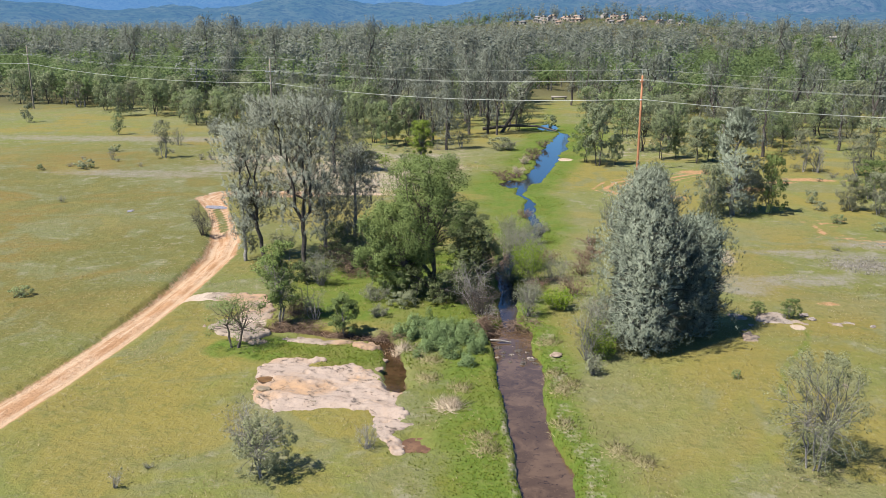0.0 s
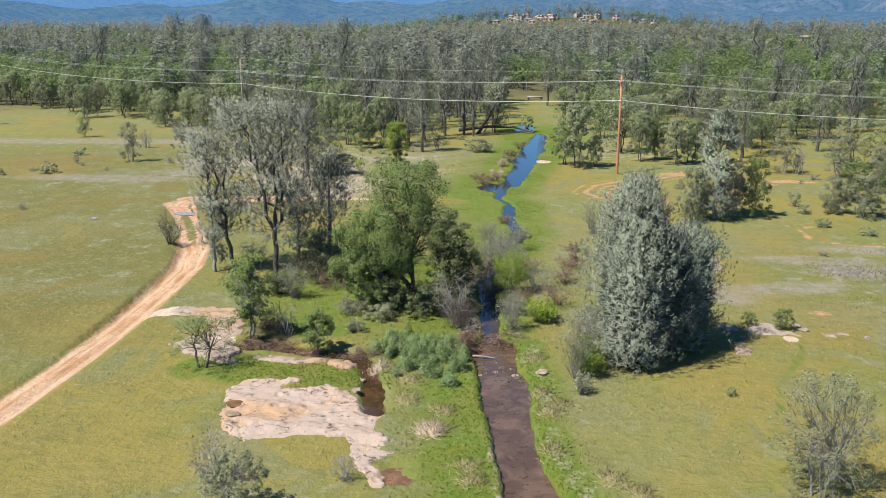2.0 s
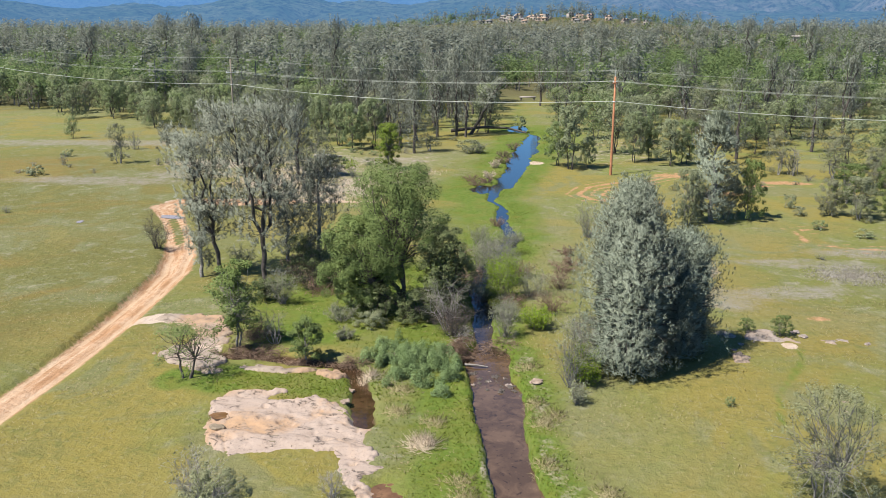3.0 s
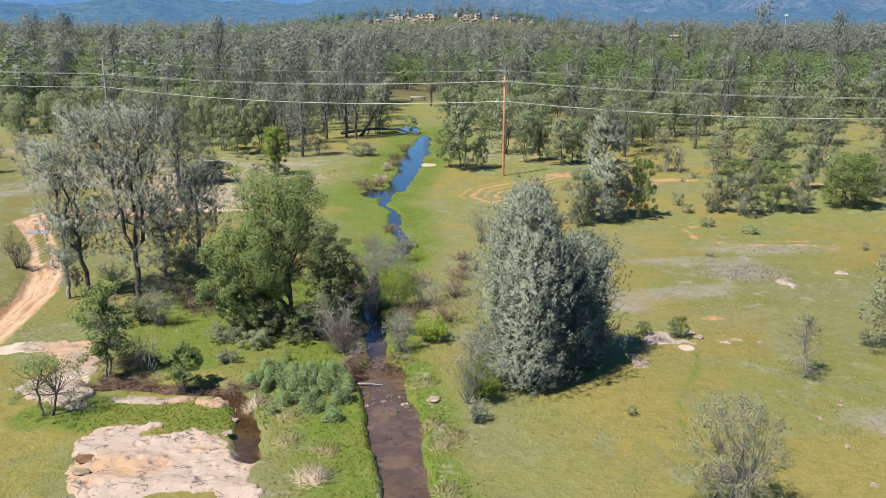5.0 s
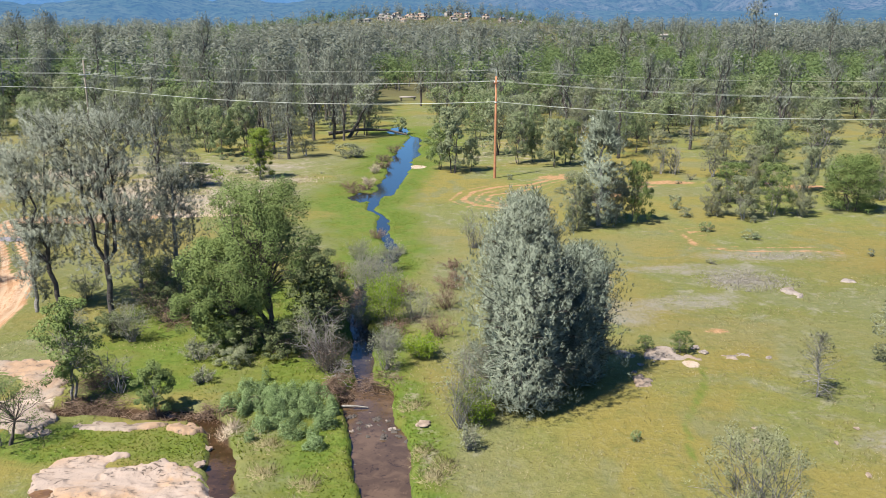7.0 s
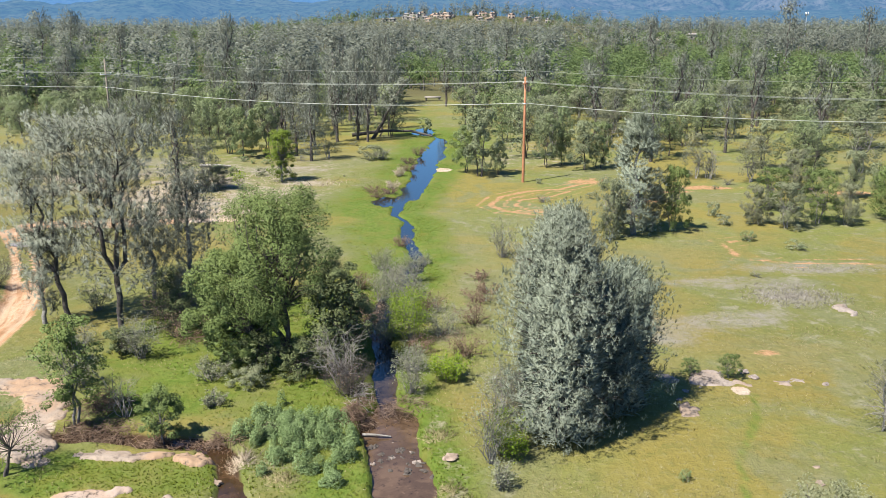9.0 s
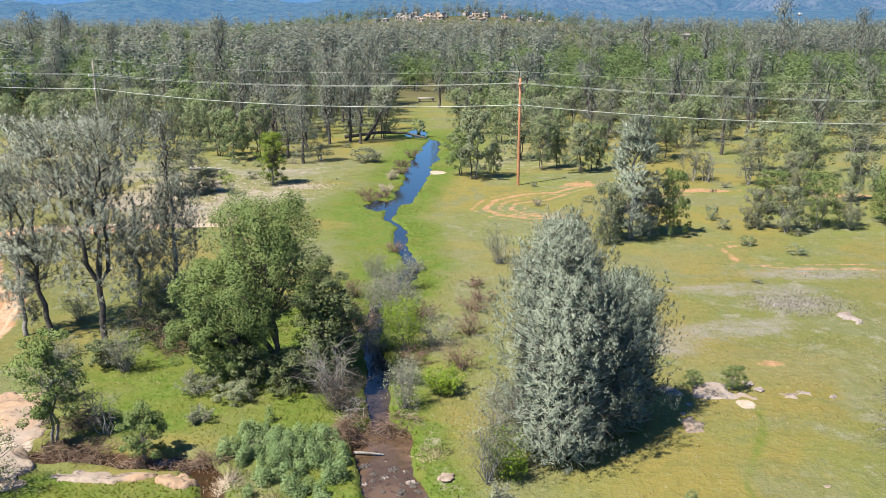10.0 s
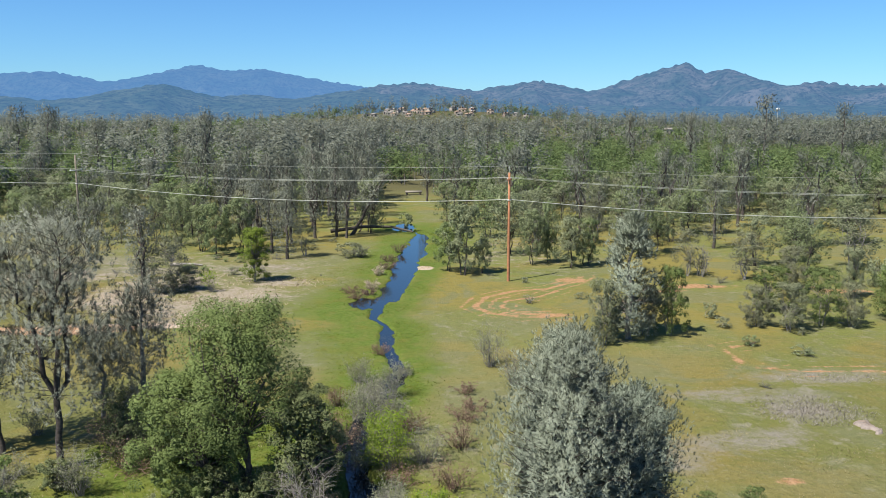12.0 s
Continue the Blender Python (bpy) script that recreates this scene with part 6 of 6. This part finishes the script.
def make_stone(name, label, x, y, sx, sy, sz, mat, seed, sink=0.5, z=None, top=0.62):
    bm = bmesh.new()
    bmesh.ops.create_icosphere(bm, subdivisions=3, radius=1.0)
    for v in bm.verts:
        n = noise.fractal(v.co * 1.3 + Vector((seed * 3.1, 0, 0)), 1.0, 2.0, 4)
        v.co *= 1 + 0.6 * n
        v.co.z = max(-0.6, min(v.co.z, top + 0.12 * n))
        v.co = Vector((v.co.x * sx, v.co.y * sy, v.co.z * sz))
    me = bpy.data.meshes.new(name)
    bm.to_mesh(me)
    bm.free()
    me.materials.append(mat)
    ob = new(name, me)
    base = float(gz(x, y)) if z is None else z
    ob.matrix_basis = pose(x, y, base + sz * (0.6 - sink), 0, 0, seed * 57 % 360)
    return tagged(ob, label, "rock")


PLATES = [
    ([(11.6, 46.2), (12.2, 47.0), (12.9, 47.9), (13.8, 47.5), (13.6, 46.6), (14.7, 46.0), (13.6, 45.5), (12.5, 45.2)], "low broken pinkish-grey bedrock in the meadow"),
    ([(16.0, 46.6), (16.8, 47.0), (17.9, 46.9), (17.6, 46.4), (16.5, 46.1)], "flat lichen-grey bedrock flush with the grass"),
    ([(10.0, 42.7), (10.5, 43.4), (11.0, 43.1), (11.1, 42.6), (10.5, 42.2)], "small flat pinkish bedrock flush with grass"),
    ([(24.3, 58.4), (24.7, 59.2), (25.2, 58.4), (25.5, 57.2), (25.0, 57.1)], "long flat grey bedrock flush with grass"),
    ([(29.4, 60.6), (30.0, 61.2), (30.7, 60.9), (30.3, 60.4)], "grey bedrock showing through the meadow"),
    ([(10.2, 46.7), (10.6, 47.1), (11.0, 46.6), (10.6, 46.4)], "small grey bedrock patch in grass"),
]
for n, (poly, label) in enumerate(PLATES):
    make_outcrop("rock_outcrop", label, poly, 400 + 7 * n, 1.3, 0.03, (), 0.08, LICHEN_ROCK)
for n, (x, y, s) in enumerate(((10.65, 44.2, 0.16), (15.2, 47.0, 0.28), (14.9, 47.7, 0.3), (18.6, 46.2, 0.2), (11.2, 45.2, 0.18))):
    make_stone("rock", "small lichen-grey rock beside low bedrock", x, y, s, s * 0.8, s * 0.5, ROCK_GREY, n + 1)
for n, (x, y, s) in enumerate(((-12.02, 30.12, 0.4), (-15.1, 31.0, 0.34))):
    make_stone("boulder", "rounded grey-brown boulder lying on pale sandstone", x, y, s, s * 0.75, s * 0.5, BOULDER, n + 21, 0.35)
stone_rng = np.random.default_rng(31)
for n in range(38):
    y = stone_rng.normal(38.9, 1.3)
    cx, cw = creek_at(np.array(y))
    x = float(cx) + stone_rng.uniform(-1, 1) * float(cw)
    s = stone_rng.uniform(0.06, 0.2)
    tagged(make_stone("stone", "wet stone lying in the shallow creek", x, y, s * 1.3, s, s * 0.8, ROCK_WET if n % 6 else ROCK_GREY, n + 40, 0.3, -0.52, 1.3), group="stones in the creek")
for n, (x, y, s) in enumerate(((-0.95, 32.0, 0.26), (-9.9, 34.6, 0.25), (-10.1, 36.4, 0.22), (-0.55, 38.2, 0.35))):
    make_stone("stone", "pale sandstone block at the water's edge", x, y, s, s * 0.8, s * 0.45, ROCK_PALE, n + 70, 0.3)
for n in range(14):
    x, y = stone_rng.uniform(14, 24), stone_rng.uniform(30, 38)
    s = stone_rng.uniform(0.06, 0.14)
    tagged(make_stone("stone", "small pale stone in short meadow grass", x, y, s * 1.4, s, s * 0.6, ROCK_PALE, n + 90, 0.3), group="stones in the meadow")


# ---- undergrowth, debris, grass ----
def herb_patch():
    rng = np.random.default_rng(81)
    crown, made = Shape(), 0
    while made < 95:
        y, x = rng.uniform(35.4, 43.8), rng.uniform(-11.0, -4.2)
        cx, cw = creek_at(np.array(y))
        edge = math.hypot((x + 7.2 - 0.35 * (40 - y)) / 2.6, (y - 39.6) / 3.6)
        if x > float(cx) - float(cw) - 0.25 or edge + 1.6 * (float(fbm(np.array(x * 0.7), np.array(y * 0.7), 3, 82)) - 0.5) > 1.0:
            continue
        made += 1
        h, r = rng.uniform(0.35, 1.15) * (1.2 - 0.4 * min(edge, 1.2)), rng.uniform(0.22, 0.45)
        n = int(1500 * r)
        d = rng.normal(size=(n, 3))
        d /= np.linalg.norm(d, axis=1)[:, None]
        d[:, 2] = np.abs(d[:, 2])
        d *= (rng.uniform(0.3, 1.1, n) ** 0.5)[:, None]
        foot = np.array([x, y, float(gz(x, y))])
        crown.leaves(foot + d * np.array([r, r, h]), 0.042, rng, 0.5, 0.7, None, True, soft=d + np.array([0, 0, 0.15]))
    tagged(new("herb_patch", crown.mesh("herb_patch", [LEAF_HERB])), "knee-high patch of blue-green broad-leaved herbs on the bank", "plants", kind="stuff")


herb_patch()


def brush_pile(x, y, rx, ry, h, n, mat, label, seed, turn=0.0):
    rng = np.random.default_rng(seed)
    s = Shape()
    ca, sa = math.cos(radians(turn)), math.sin(radians(turn))
    for _ in range(n):
        u, v = rng.normal() * 0.5 * rx, rng.normal() * 0.5 * ry
        px, py = x + u * ca - v * sa, y + u * sa + v * ca
        d = rng.normal(size=3) * np.array([1, 1, 0.45])
        d = d / np.linalg.norm(d) * rng.uniform(0.2, 0.75)
        c = np.array([px, py, float(gz(px, py)) + 0.05 + h * rng.uniform(0, 1) ** 1.5 * math.exp(-(u / rx) ** 2 - (v / ry) ** 2)])
        s.tube(bent(c - d * 0.5, c + d * 0.5, rng, 0.12, 4), np.linspace(0.016, 0.005, 4) * rng.uniform(0.5, 1.6), 3)
    ob = new("brush_pile", s.mesh("brush_pile", [mat]))
    return tagged(ob, label, "brush", kind="stuff")


brush_pile(-4.9, 41.9, 0.9, 0.8, 0.8, 520, TWIG_PINK, "tangle of brown flood debris on the creek bank", 1)
brush_pile(-3.6, 43.0, 1.6, 0.8, 0.8, 520, TWIG_PINK, "flood debris caught across the creek", 2)
brush_pile(-16.2, 40.4, 1.3, 0.9, 0.6, 420, TWIG_PINK, "heap of reddish dead branches in the gully", 3, -6)
brush_pile(-13.6, 39.7, 0.9, 0.6, 0.4, 260, TWIG_PINK, "low heap of brown twigs in the gully", 13, 10)
brush_pile(-11.2, 39.6, 1.4, 0.5, 0.45, 420, TWIG_PINK, "dead brown branches strewn along the gully", 4, -10)
brush_pile(-17.2, 42.8, 1.2, 1.2, 0.9, 420, TWIG_PINK, "reddish dead brush beneath the small oaks", 5)
brush_pile(-15.5, 51.5, 1.2, 0.8, 0.7, 160, TWIG_PINK, "dark dead brush under the pines", 6)
brush_pile(-17.6, 40.6, 1.0, 0.6, 0.5, 300, TWIG_PINK, "dead reddish branches choking the gully", 14, 5)
brush_pile(-5.0, 44.0, 0.8, 1.2, 0.8, 160, BARK_DEAD, "grey dead twigs by the creek", 7)


def dry_clump(x, y, r, h, n, label, seed, mat=None):
    rng = np.random.default_rng(seed)
    s = Shape()
    c = np.stack([x + rng.normal(size=n) * r * 0.45, y + rng.normal(size=n) * r * 0.45, np.zeros(n)], 1)
    c[:, 2] = gz(c[:, 0], c[:, 1])
    out = np.stack([(c[:, 0] - x) / r, (c[:, 1] - y) / r, np.full(n, 0.55)], 1)
    s.needles(c, out, h, 0.02, 4, rng, 0.7, out + np.array([0, 0, 0.6]))
    tagged(new("grass_tussock", s.mesh("grass_tussock", [mat or LEAF_DRY])), label, "grass", kind="stuff")


dry_clump(-5.4, 30.7, 0.7, 0.6, 260, "pale dry grass tussock in the green bank", 1)
dry_clump(-9.5, 37.9, 0.7, 0.5, 200, "pale dry sedge tussock at the pool", 2)
for n, (x, y) in enumerate(((-7.0, 33.9), (-5.2, 32.9), (-0.1, 33.4), (-0.6, 35.6), (0.4, 34.3), (-1.1, 40.2), (0.1, 29.6), (-7.3, 36.4), (2.6, 27.5), (3.6, 26.6), (-3.4, 27.8), (-3.1, 26.6))):
    dry_clump(x, y, 0.75, 0.3, 150, "tuft of straw-coloured grass", n + 10, GRASS_STRAW)


def blades(name, label, mat, n, area, chance, h, width, count, seed, reach=0.2):
    """Grass in its tens of thousands of blades, thick or thin by chance(x, y)."""
    rng = np.random.default_rng(seed)
    x0, x1, y0, y1 = area
    x, y = rng.uniform(x0, x1, n), y0 + (y1 - y0) * rng.uniform(0, 1, n) ** 1.35
    cx, cw = creek_at(y)
    ok = (rng.uniform(0, 1, n) < chance(x, y)) & (creek_side(x, y) > reach) & (path_distance(x, y, ROAD) > 1.5) & (inside(x, y, SLAB) > 0.15)
    ok &= inside(x, y, SIDE_ROCK) > 0.1
    ok &= inside(x, y, LEDGE) > 0.1
    ok &= path_distance(x, y, INLET) > 0.6
    ok &= np.hypot(x + 6.35, y - 27.2) > 1.0
    x, y = x[ok], y[ok]
    s = Shape()
    c = np.stack([x, y, gz(x, y) - 0.01], 1)
    up = np.repeat(np.array([[0, 0, 1.0]]), len(c), 0) + rng.normal(size=(len(c), 3)) * 0.25
    s.needles(c, np.repeat(np.array([[0, 0, 0.9]]), len(c), 0), h, width, count, rng, 0.7, up)
    tagged(new(name, s.mesh(name, [mat])), label, "grass", kind="stuff")


def lush_chance(x, y):
    cx, cw = creek_at(y)
    left = np.interp(y, [18, 24, 30, 38, 50, 56, 62, 75, 100], [3, 5, 5, 5, 15, 13, 5, 8, 9])
    side = np.where(x < cx, left, 1.9)
    return np.clip(1.25 - (np.abs(x - cx) - cw) / side, 0, 1) * (0.35 + 0.9 * fbm(x * 0.5, y * 0.5, 3, 91))


def far_lush(x, y):
    cx, cw = creek_at(y)
    side = np.where(x < cx, 8.0, 4.0)
    return np.clip(1.15 - (np.abs(x - cx) - cw) / side, 0, 1) * np.clip((fbm(x * 0.3, y * 0.3, 4, 93) - 0.36) * 4, 0.12, 1)


def island_chance(x, y):
    return np.clip(1.6 - np.hypot((x + 12.2) / 4.4, (y - 36.7) / 1.8), 0, 1)


def meadow_chance(x, y):
    return np.clip((fbm(x * 0.35, y * 0.35, 4, 95) - 0.34) * 2.6, 0.05, 1) * (1 - 0.75 * lush_chance(x, y))


def straw_chance(x, y):
    return np.clip((fbm(x * 0.5, y * 0.5, 4, 97) - 0.52) * 5, 0.0, 1)


blades("lush_grass", "lush bright green grass along the creek", GRASS_LUSH, 52000, (-20, 3, 19, 66), lush_chance, 0.11, 0.022, 6, 1, 0.06)
blades("lush_grass", "bright green grass on the slab's upper edge", GRASS_LUSH, 5000, (-18, -7, 34, 39), island_chance, 0.1, 0.04, 4, 2)
blades("lush_grass", "rank green grass along the far creek", GRASS_LUSH, 90000, (-20, 6, 58, 150), far_lush, 0.08, 0.05, 3, 6, 0.0)
blades("meadow_grass", "short olive meadow grass", GRASS_MEADOW, 70000, (-38, 34, 17, 66), meadow_chance, 0.08, 0.022, 3, 3)
blades("straw_grass", "pale seeding grass heads in the meadow", GRASS_STRAW, 60000, (-36, 34, 17, 62), straw_chance, 0.16, 0.022, 3, 4)


def brush_chance(x, y):
    return np.clip(1.25 - np.hypot((x - 22.6) / 3.4, (y - 61) / 2.6), 0, 1) + np.clip(0.9 - np.hypot((x - 27) / 6, (y - 67.5) / 1.6), 0, 1) * 0.5


blades("dry_brush", "pale grey dry weeds in the meadow", GREY_WEED, 26000, (15, 34, 56, 72), brush_chance, 0.2, 0.022, 3, 7)


def dry_chance(x, y):
    d = np.zeros_like(x)
    for b in ((-20, 94.5, 5.5, 2.2, 30), (-24, 86, 5, 2.6, 10), (-26, 90, 8, 7, 15), (-30, 103, 7, 5, 0), (-33, 95, 6, 8, 0), (-18, 102.5, 4, 2.5, 0)):
        d = np.maximum(d, blot(x, y, *b))
    return d * np.clip((fbm(x * 0.4, y * 0.4, 4, 98) - 0.38) * 4, 0, 1)


blades("dry_brush", "pale dry weeds on the gravelly flat", LEAF_DRY, 9000, (-42, -12, 80, 112), dry_chance, 0.28, 0.05, 3, 8)

def fallen_log(pts, r, label, bark):
    s = Shape()
    rng = np.random.default_rng(8)
    s.tube(np.array(pts, float), np.linspace(r, r * 0.5, len(pts)), 8)
    tagged(new("fallen_log", s.mesh("fallen_log", [bark], True)), label, "log")


fallen_log([(-17.5, 143, 0.5), (-12.5, 144, 1.1), (-8, 144.5, 1.0), (-4.5, 143.5, 0.3)], 0.3, "arched fallen tree trunk across the far creek", BARK_DARK)
fallen_log([(-33.6, 113.8, 0.2), (-31.2, 113.5, 0.3), (-29.6, 113.8, 0.15)], 0.22, "pale fallen log in the dry grass", BARK_DEAD)
fallen_log([(-4.6, 40.9, -0.3), (-4.0, 40.8, -0.25), (-3.3, 40.8, -0.33)], 0.07, "thin log lying in the creek", BARK_GREY)


def far_bridge(x, y):
    base = new("footbridge")
    base.matrix_basis = pose(x, y, float(gz(x, y)), 0, 0, 4)
    deck = Shape()
    box(deck, (0, 0, 0.75), (2.0, 0.7, 0.2), 0)
    part("deck", deck.mesh("deck", [HOUSE_WHITE]), base)
    for side in (-1, 1):
        pier = Shape()
        box(pier, (1.6 * side, 0, 0.25), (0.2, 0.6, 0.35), 0)
        part("pier", pier.mesh("pier", [ROCK_GREY]), base)
    tagged(base, "low pale concrete footbridge at the end of the creek meadow", "bridge")


def box(s, c, half, turn):
    """A block about c, turned about the upright."""
    ca, sa = math.cos(turn), math.sin(turn)
    v = []
    for dx, dy, dz in ((-1, -1, -1), (1, -1, -1), (1, 1, -1), (-1, 1, -1), (-1, -1, 1), (1, -1, 1), (1, 1, 1), (-1, 1, 1)):
        x, y = dx * half[0], dy * half[1]
        v.append((c[0] + x * ca - y * sa, c[1] + x * sa + y * ca, c[2] + dz * half[2]))
    s.add(v, [(0, 3, 2, 1), (4, 5, 6, 7), (0, 1, 5, 4), (1, 2, 6, 5), (2, 3, 7, 6), (3, 0, 4, 7)])


far_bridge(-6.5, 214.0)

# ---- power line ----
POLES = [(-247, 234.5, 14.0), (-124.5, 171.0, 14.2), (-53.2, 134.3, 12.8), (7.3, 103.6, 12.1), (70, 98.5, 12.1), (135, 95, 12.1)]
along = Vector((POLES[3][0] - POLES[2][0], POLES[3][1] - POLES[2][1], 0)).normalized()
across = Vector((-along.y, along.x, 0))


def utility_pole(x, y, H, red):
    base = new("utility_pole")
    base.matrix_basis = pose(x, y, float(gz(x, y)))
    s = Shape()
    s.tube([(0, 0, -0.4), (0.01, 0, H * 0.5), (0, 0, H), (0, 0, H + 0.02)], [0.17, 0.145, 0.115, 0.02], 12)
    wood = POLE_WOOD if red else POLE_GREY
    part("pole", s.mesh("pole", [wood], True), base)
    turn = math.atan2(across.y, across.x)
    arm_z = H - (0.75 if red else 2.2)
    arm = Shape()
    box(arm, (0, 0, arm_z), (1.05 if not red else 0.6, 0.06, 0.07), turn + (0.0 if red else 0.0))
    part("crossarm", arm.mesh("crossarm", [wood if red else METAL]), base)
    for side in (-1, 1):
        w = (0.95 if not red else 0.52) * side
        ins = Shape()
        p = (across.x * w, across.y * w)
        ins.tube([(p[0], p[1], arm_z + 0.05), (p[0], p[1], arm_z + 0.12), (p[0], p[1], arm_z + 0.2), (p[0], p[1], arm_z + 0.26)], [0.03, 0.07, 0.05, 0.02], 8)
        part("insulator", ins.mesh("insulator", [METAL], True), base)
    pin = Shape()
    pin.tube([(0, 0, H - 0.3), (0, 0, H + 0.75 if red else H + 0.25)], [0.025, 0.02], 6)
    part("top_pin", pin.mesh("top_pin", [METAL], True), base)
    clamp = Shape()
    low_z = H - (3.0 if red else 4.1)
    box(clamp, (0, 0, low_z), (0.2, 0.18, 0.05), turn)
    part("cable_clamp", clamp.mesh("cable_clamp", [METAL]), base)
    tagged(base, "red-brown wooden utility pole carrying power cables" if red else "weathered grey wooden utility pole with a metal crossarm", "utility pole", "poles of the power line")
    return {"top": H + (0.75 if red else 0.25), "arm": arm_z + 0.24, "low": low_z}


ends = [utility_pole(x, y, H, 7 < x < 8) for x, y, H in POLES]


def wire(a, b, sag, r, label):
    s = Shape()
    t = np.linspace(0, 1, 40)[:, None]
    p = np.array(a) * (1 - t) + np.array(b) * t
    p[:, 2] -= 4 * sag * (t * (1 - t))[:, 0]
    s.tube(p, np.full(40, r), 6)
    tagged(new("power_cable", s.mesh("power_cable", [CABLE], True)), label, "cable", "cables of the power line")


for (pa, ea), (pb, eb) in zip(zip(POLES[:-1], ends[:-1]), zip(POLES[1:], ends[1:])):
    za, zb = float(gz(pa[0], pa[1])), float(gz(pb[0], pb[1]))
    wire((pa[0], pa[1], za + ea["top"]), (pb[0], pb[1], zb + eb["top"]), 0.9, 0.011, "thin aluminium top cable strung between the poles")
    for side in (-1, 1):
        wa = 0.52 if 7 < pa[0] < 8 else 0.95
        wb = 0.52 if 7 < pb[0] < 8 else 0.95
        wire((pa[0] + across.x * wa * side, pa[1] + across.y * wa * side, za + ea["arm"]), (pb[0] + across.x * wb * side, pb[1] + across.y * wb * side, zb + eb["arm"]),
             0.9, 0.014, "aluminium cable strung between the crossarms")
    wire((pa[0] + across.x * 0.17, pa[1] + across.y * 0.17, za + ea["low"] + 0.05), (pb[0] + across.x * 0.17, pb[1] + across.y * 0.17, zb + eb["low"] + 0.05), 1.15, 0.034, "thick pale cable bundle strung low between the poles")


# ---- houses on the far hill ----
def house(x, y, w, d, h, turn, red, storeys):
    base = new("house")
    base.matrix_basis = pose(x, y, float(gz(x, y)), 0, 0, turn)
    wall = Shape()
    box(wall, (0, 0, h / 2 - 1), (w / 2, d / 2, h / 2 + 1), 0)
    part("wall", wall.mesh("wall", [HOUSE_WALL if red else HOUSE_WHITE]), base)
    roof = Shape()
    e, r = 0.3, 1.4
    v = [(-w / 2 - e, -d / 2 - e, h), (w / 2 + e, -d / 2 - e, h), (w / 2 + e, d / 2 + e, h), (-w / 2 - e, d / 2 + e, h), (-w / 2 + d / 2, 0, h + r), (w / 2 - d / 2, 0, h + r)]
    roof.add(v, [(0, 1, 5, 4), (2, 3, 4, 5), (0, 3, 2, 1)], [(1, 2, 5), (3, 0, 4)])
    part("roof", roof.mesh("roof", [ROOF_TILE if red else ROOF_GREY]), base)
    for k in range(storeys):
        n = max(2, int(w // 4))
        for i in range(n):
            win = Shape()
            box(win, (-w / 2 + (i + 0.5) * w / n, -d / 2 - 0.02, 1.6 + 3 * k), (0.75, 0.06, 0.7), 0)
            part("window", win.mesh("window", [WINDOW_GLASS]), base)
    tagged(base, "cream house with a terracotta tiled roof on the hill" if red else "white house with a grey roof among the trees", "house", "houses on the far hill")


def radio_mast(x, y, H):
    base = new("radio_mast")
    base.matrix_basis = pose(x, y, float(gz(x, y)))
    mast = Shape()
    mast.tube([(0, 0, -0.5), (0, 0, H * 0.5), (0, 0, H)], [0.45, 0.35, 0.28], 8)
    part("mast", mast.mesh("mast", [METAL], True), base)
    for k in range(3):
        a = k * 2.094
        panel = Shape()
        box(panel, (1.1 * math.cos(a), 1.1 * math.sin(a), H - 1.6), (0.15, 0.4, 1.2), a)
        part("antenna_panel", panel.mesh("antenna_panel", [METAL]), base)
    tagged(base, "slim pale radio mast standing above distant woodland", "mast")


radio_mast(280.4, 720.0, 20.5)
house_rng = np.random.default_rng(4)
for lo, hi, near, far, n in ((-58, -6, 888, 930, 20), (14, 36, 892, 925, 8), (-82, -60, 880, 900, 2), (52, 92, 890, 915, 4)):
    for k in range(n):
        x = lo + (hi - lo) * (k + house_rng.uniform(0.1, 0.9)) / n
        y = house_rng.uniform(near, far)
        two = house_rng.uniform() < 0.5
        house(x, y, house_rng.uniform(4.5, 8), house_rng.uniform(4.0, 5.5), 4.0 if two else 2.6, house_rng.uniform(-30, 30), house_rng.uniform() < 0.6, 2 if two else 1)
for x, y in ((150, 640), (185, 700), (250, 720), (-210, 760), (-190, 770), (330, 690)):
    house(x, y, 14, 9, 3.4, house_rng.uniform(-30, 30), False, 1)
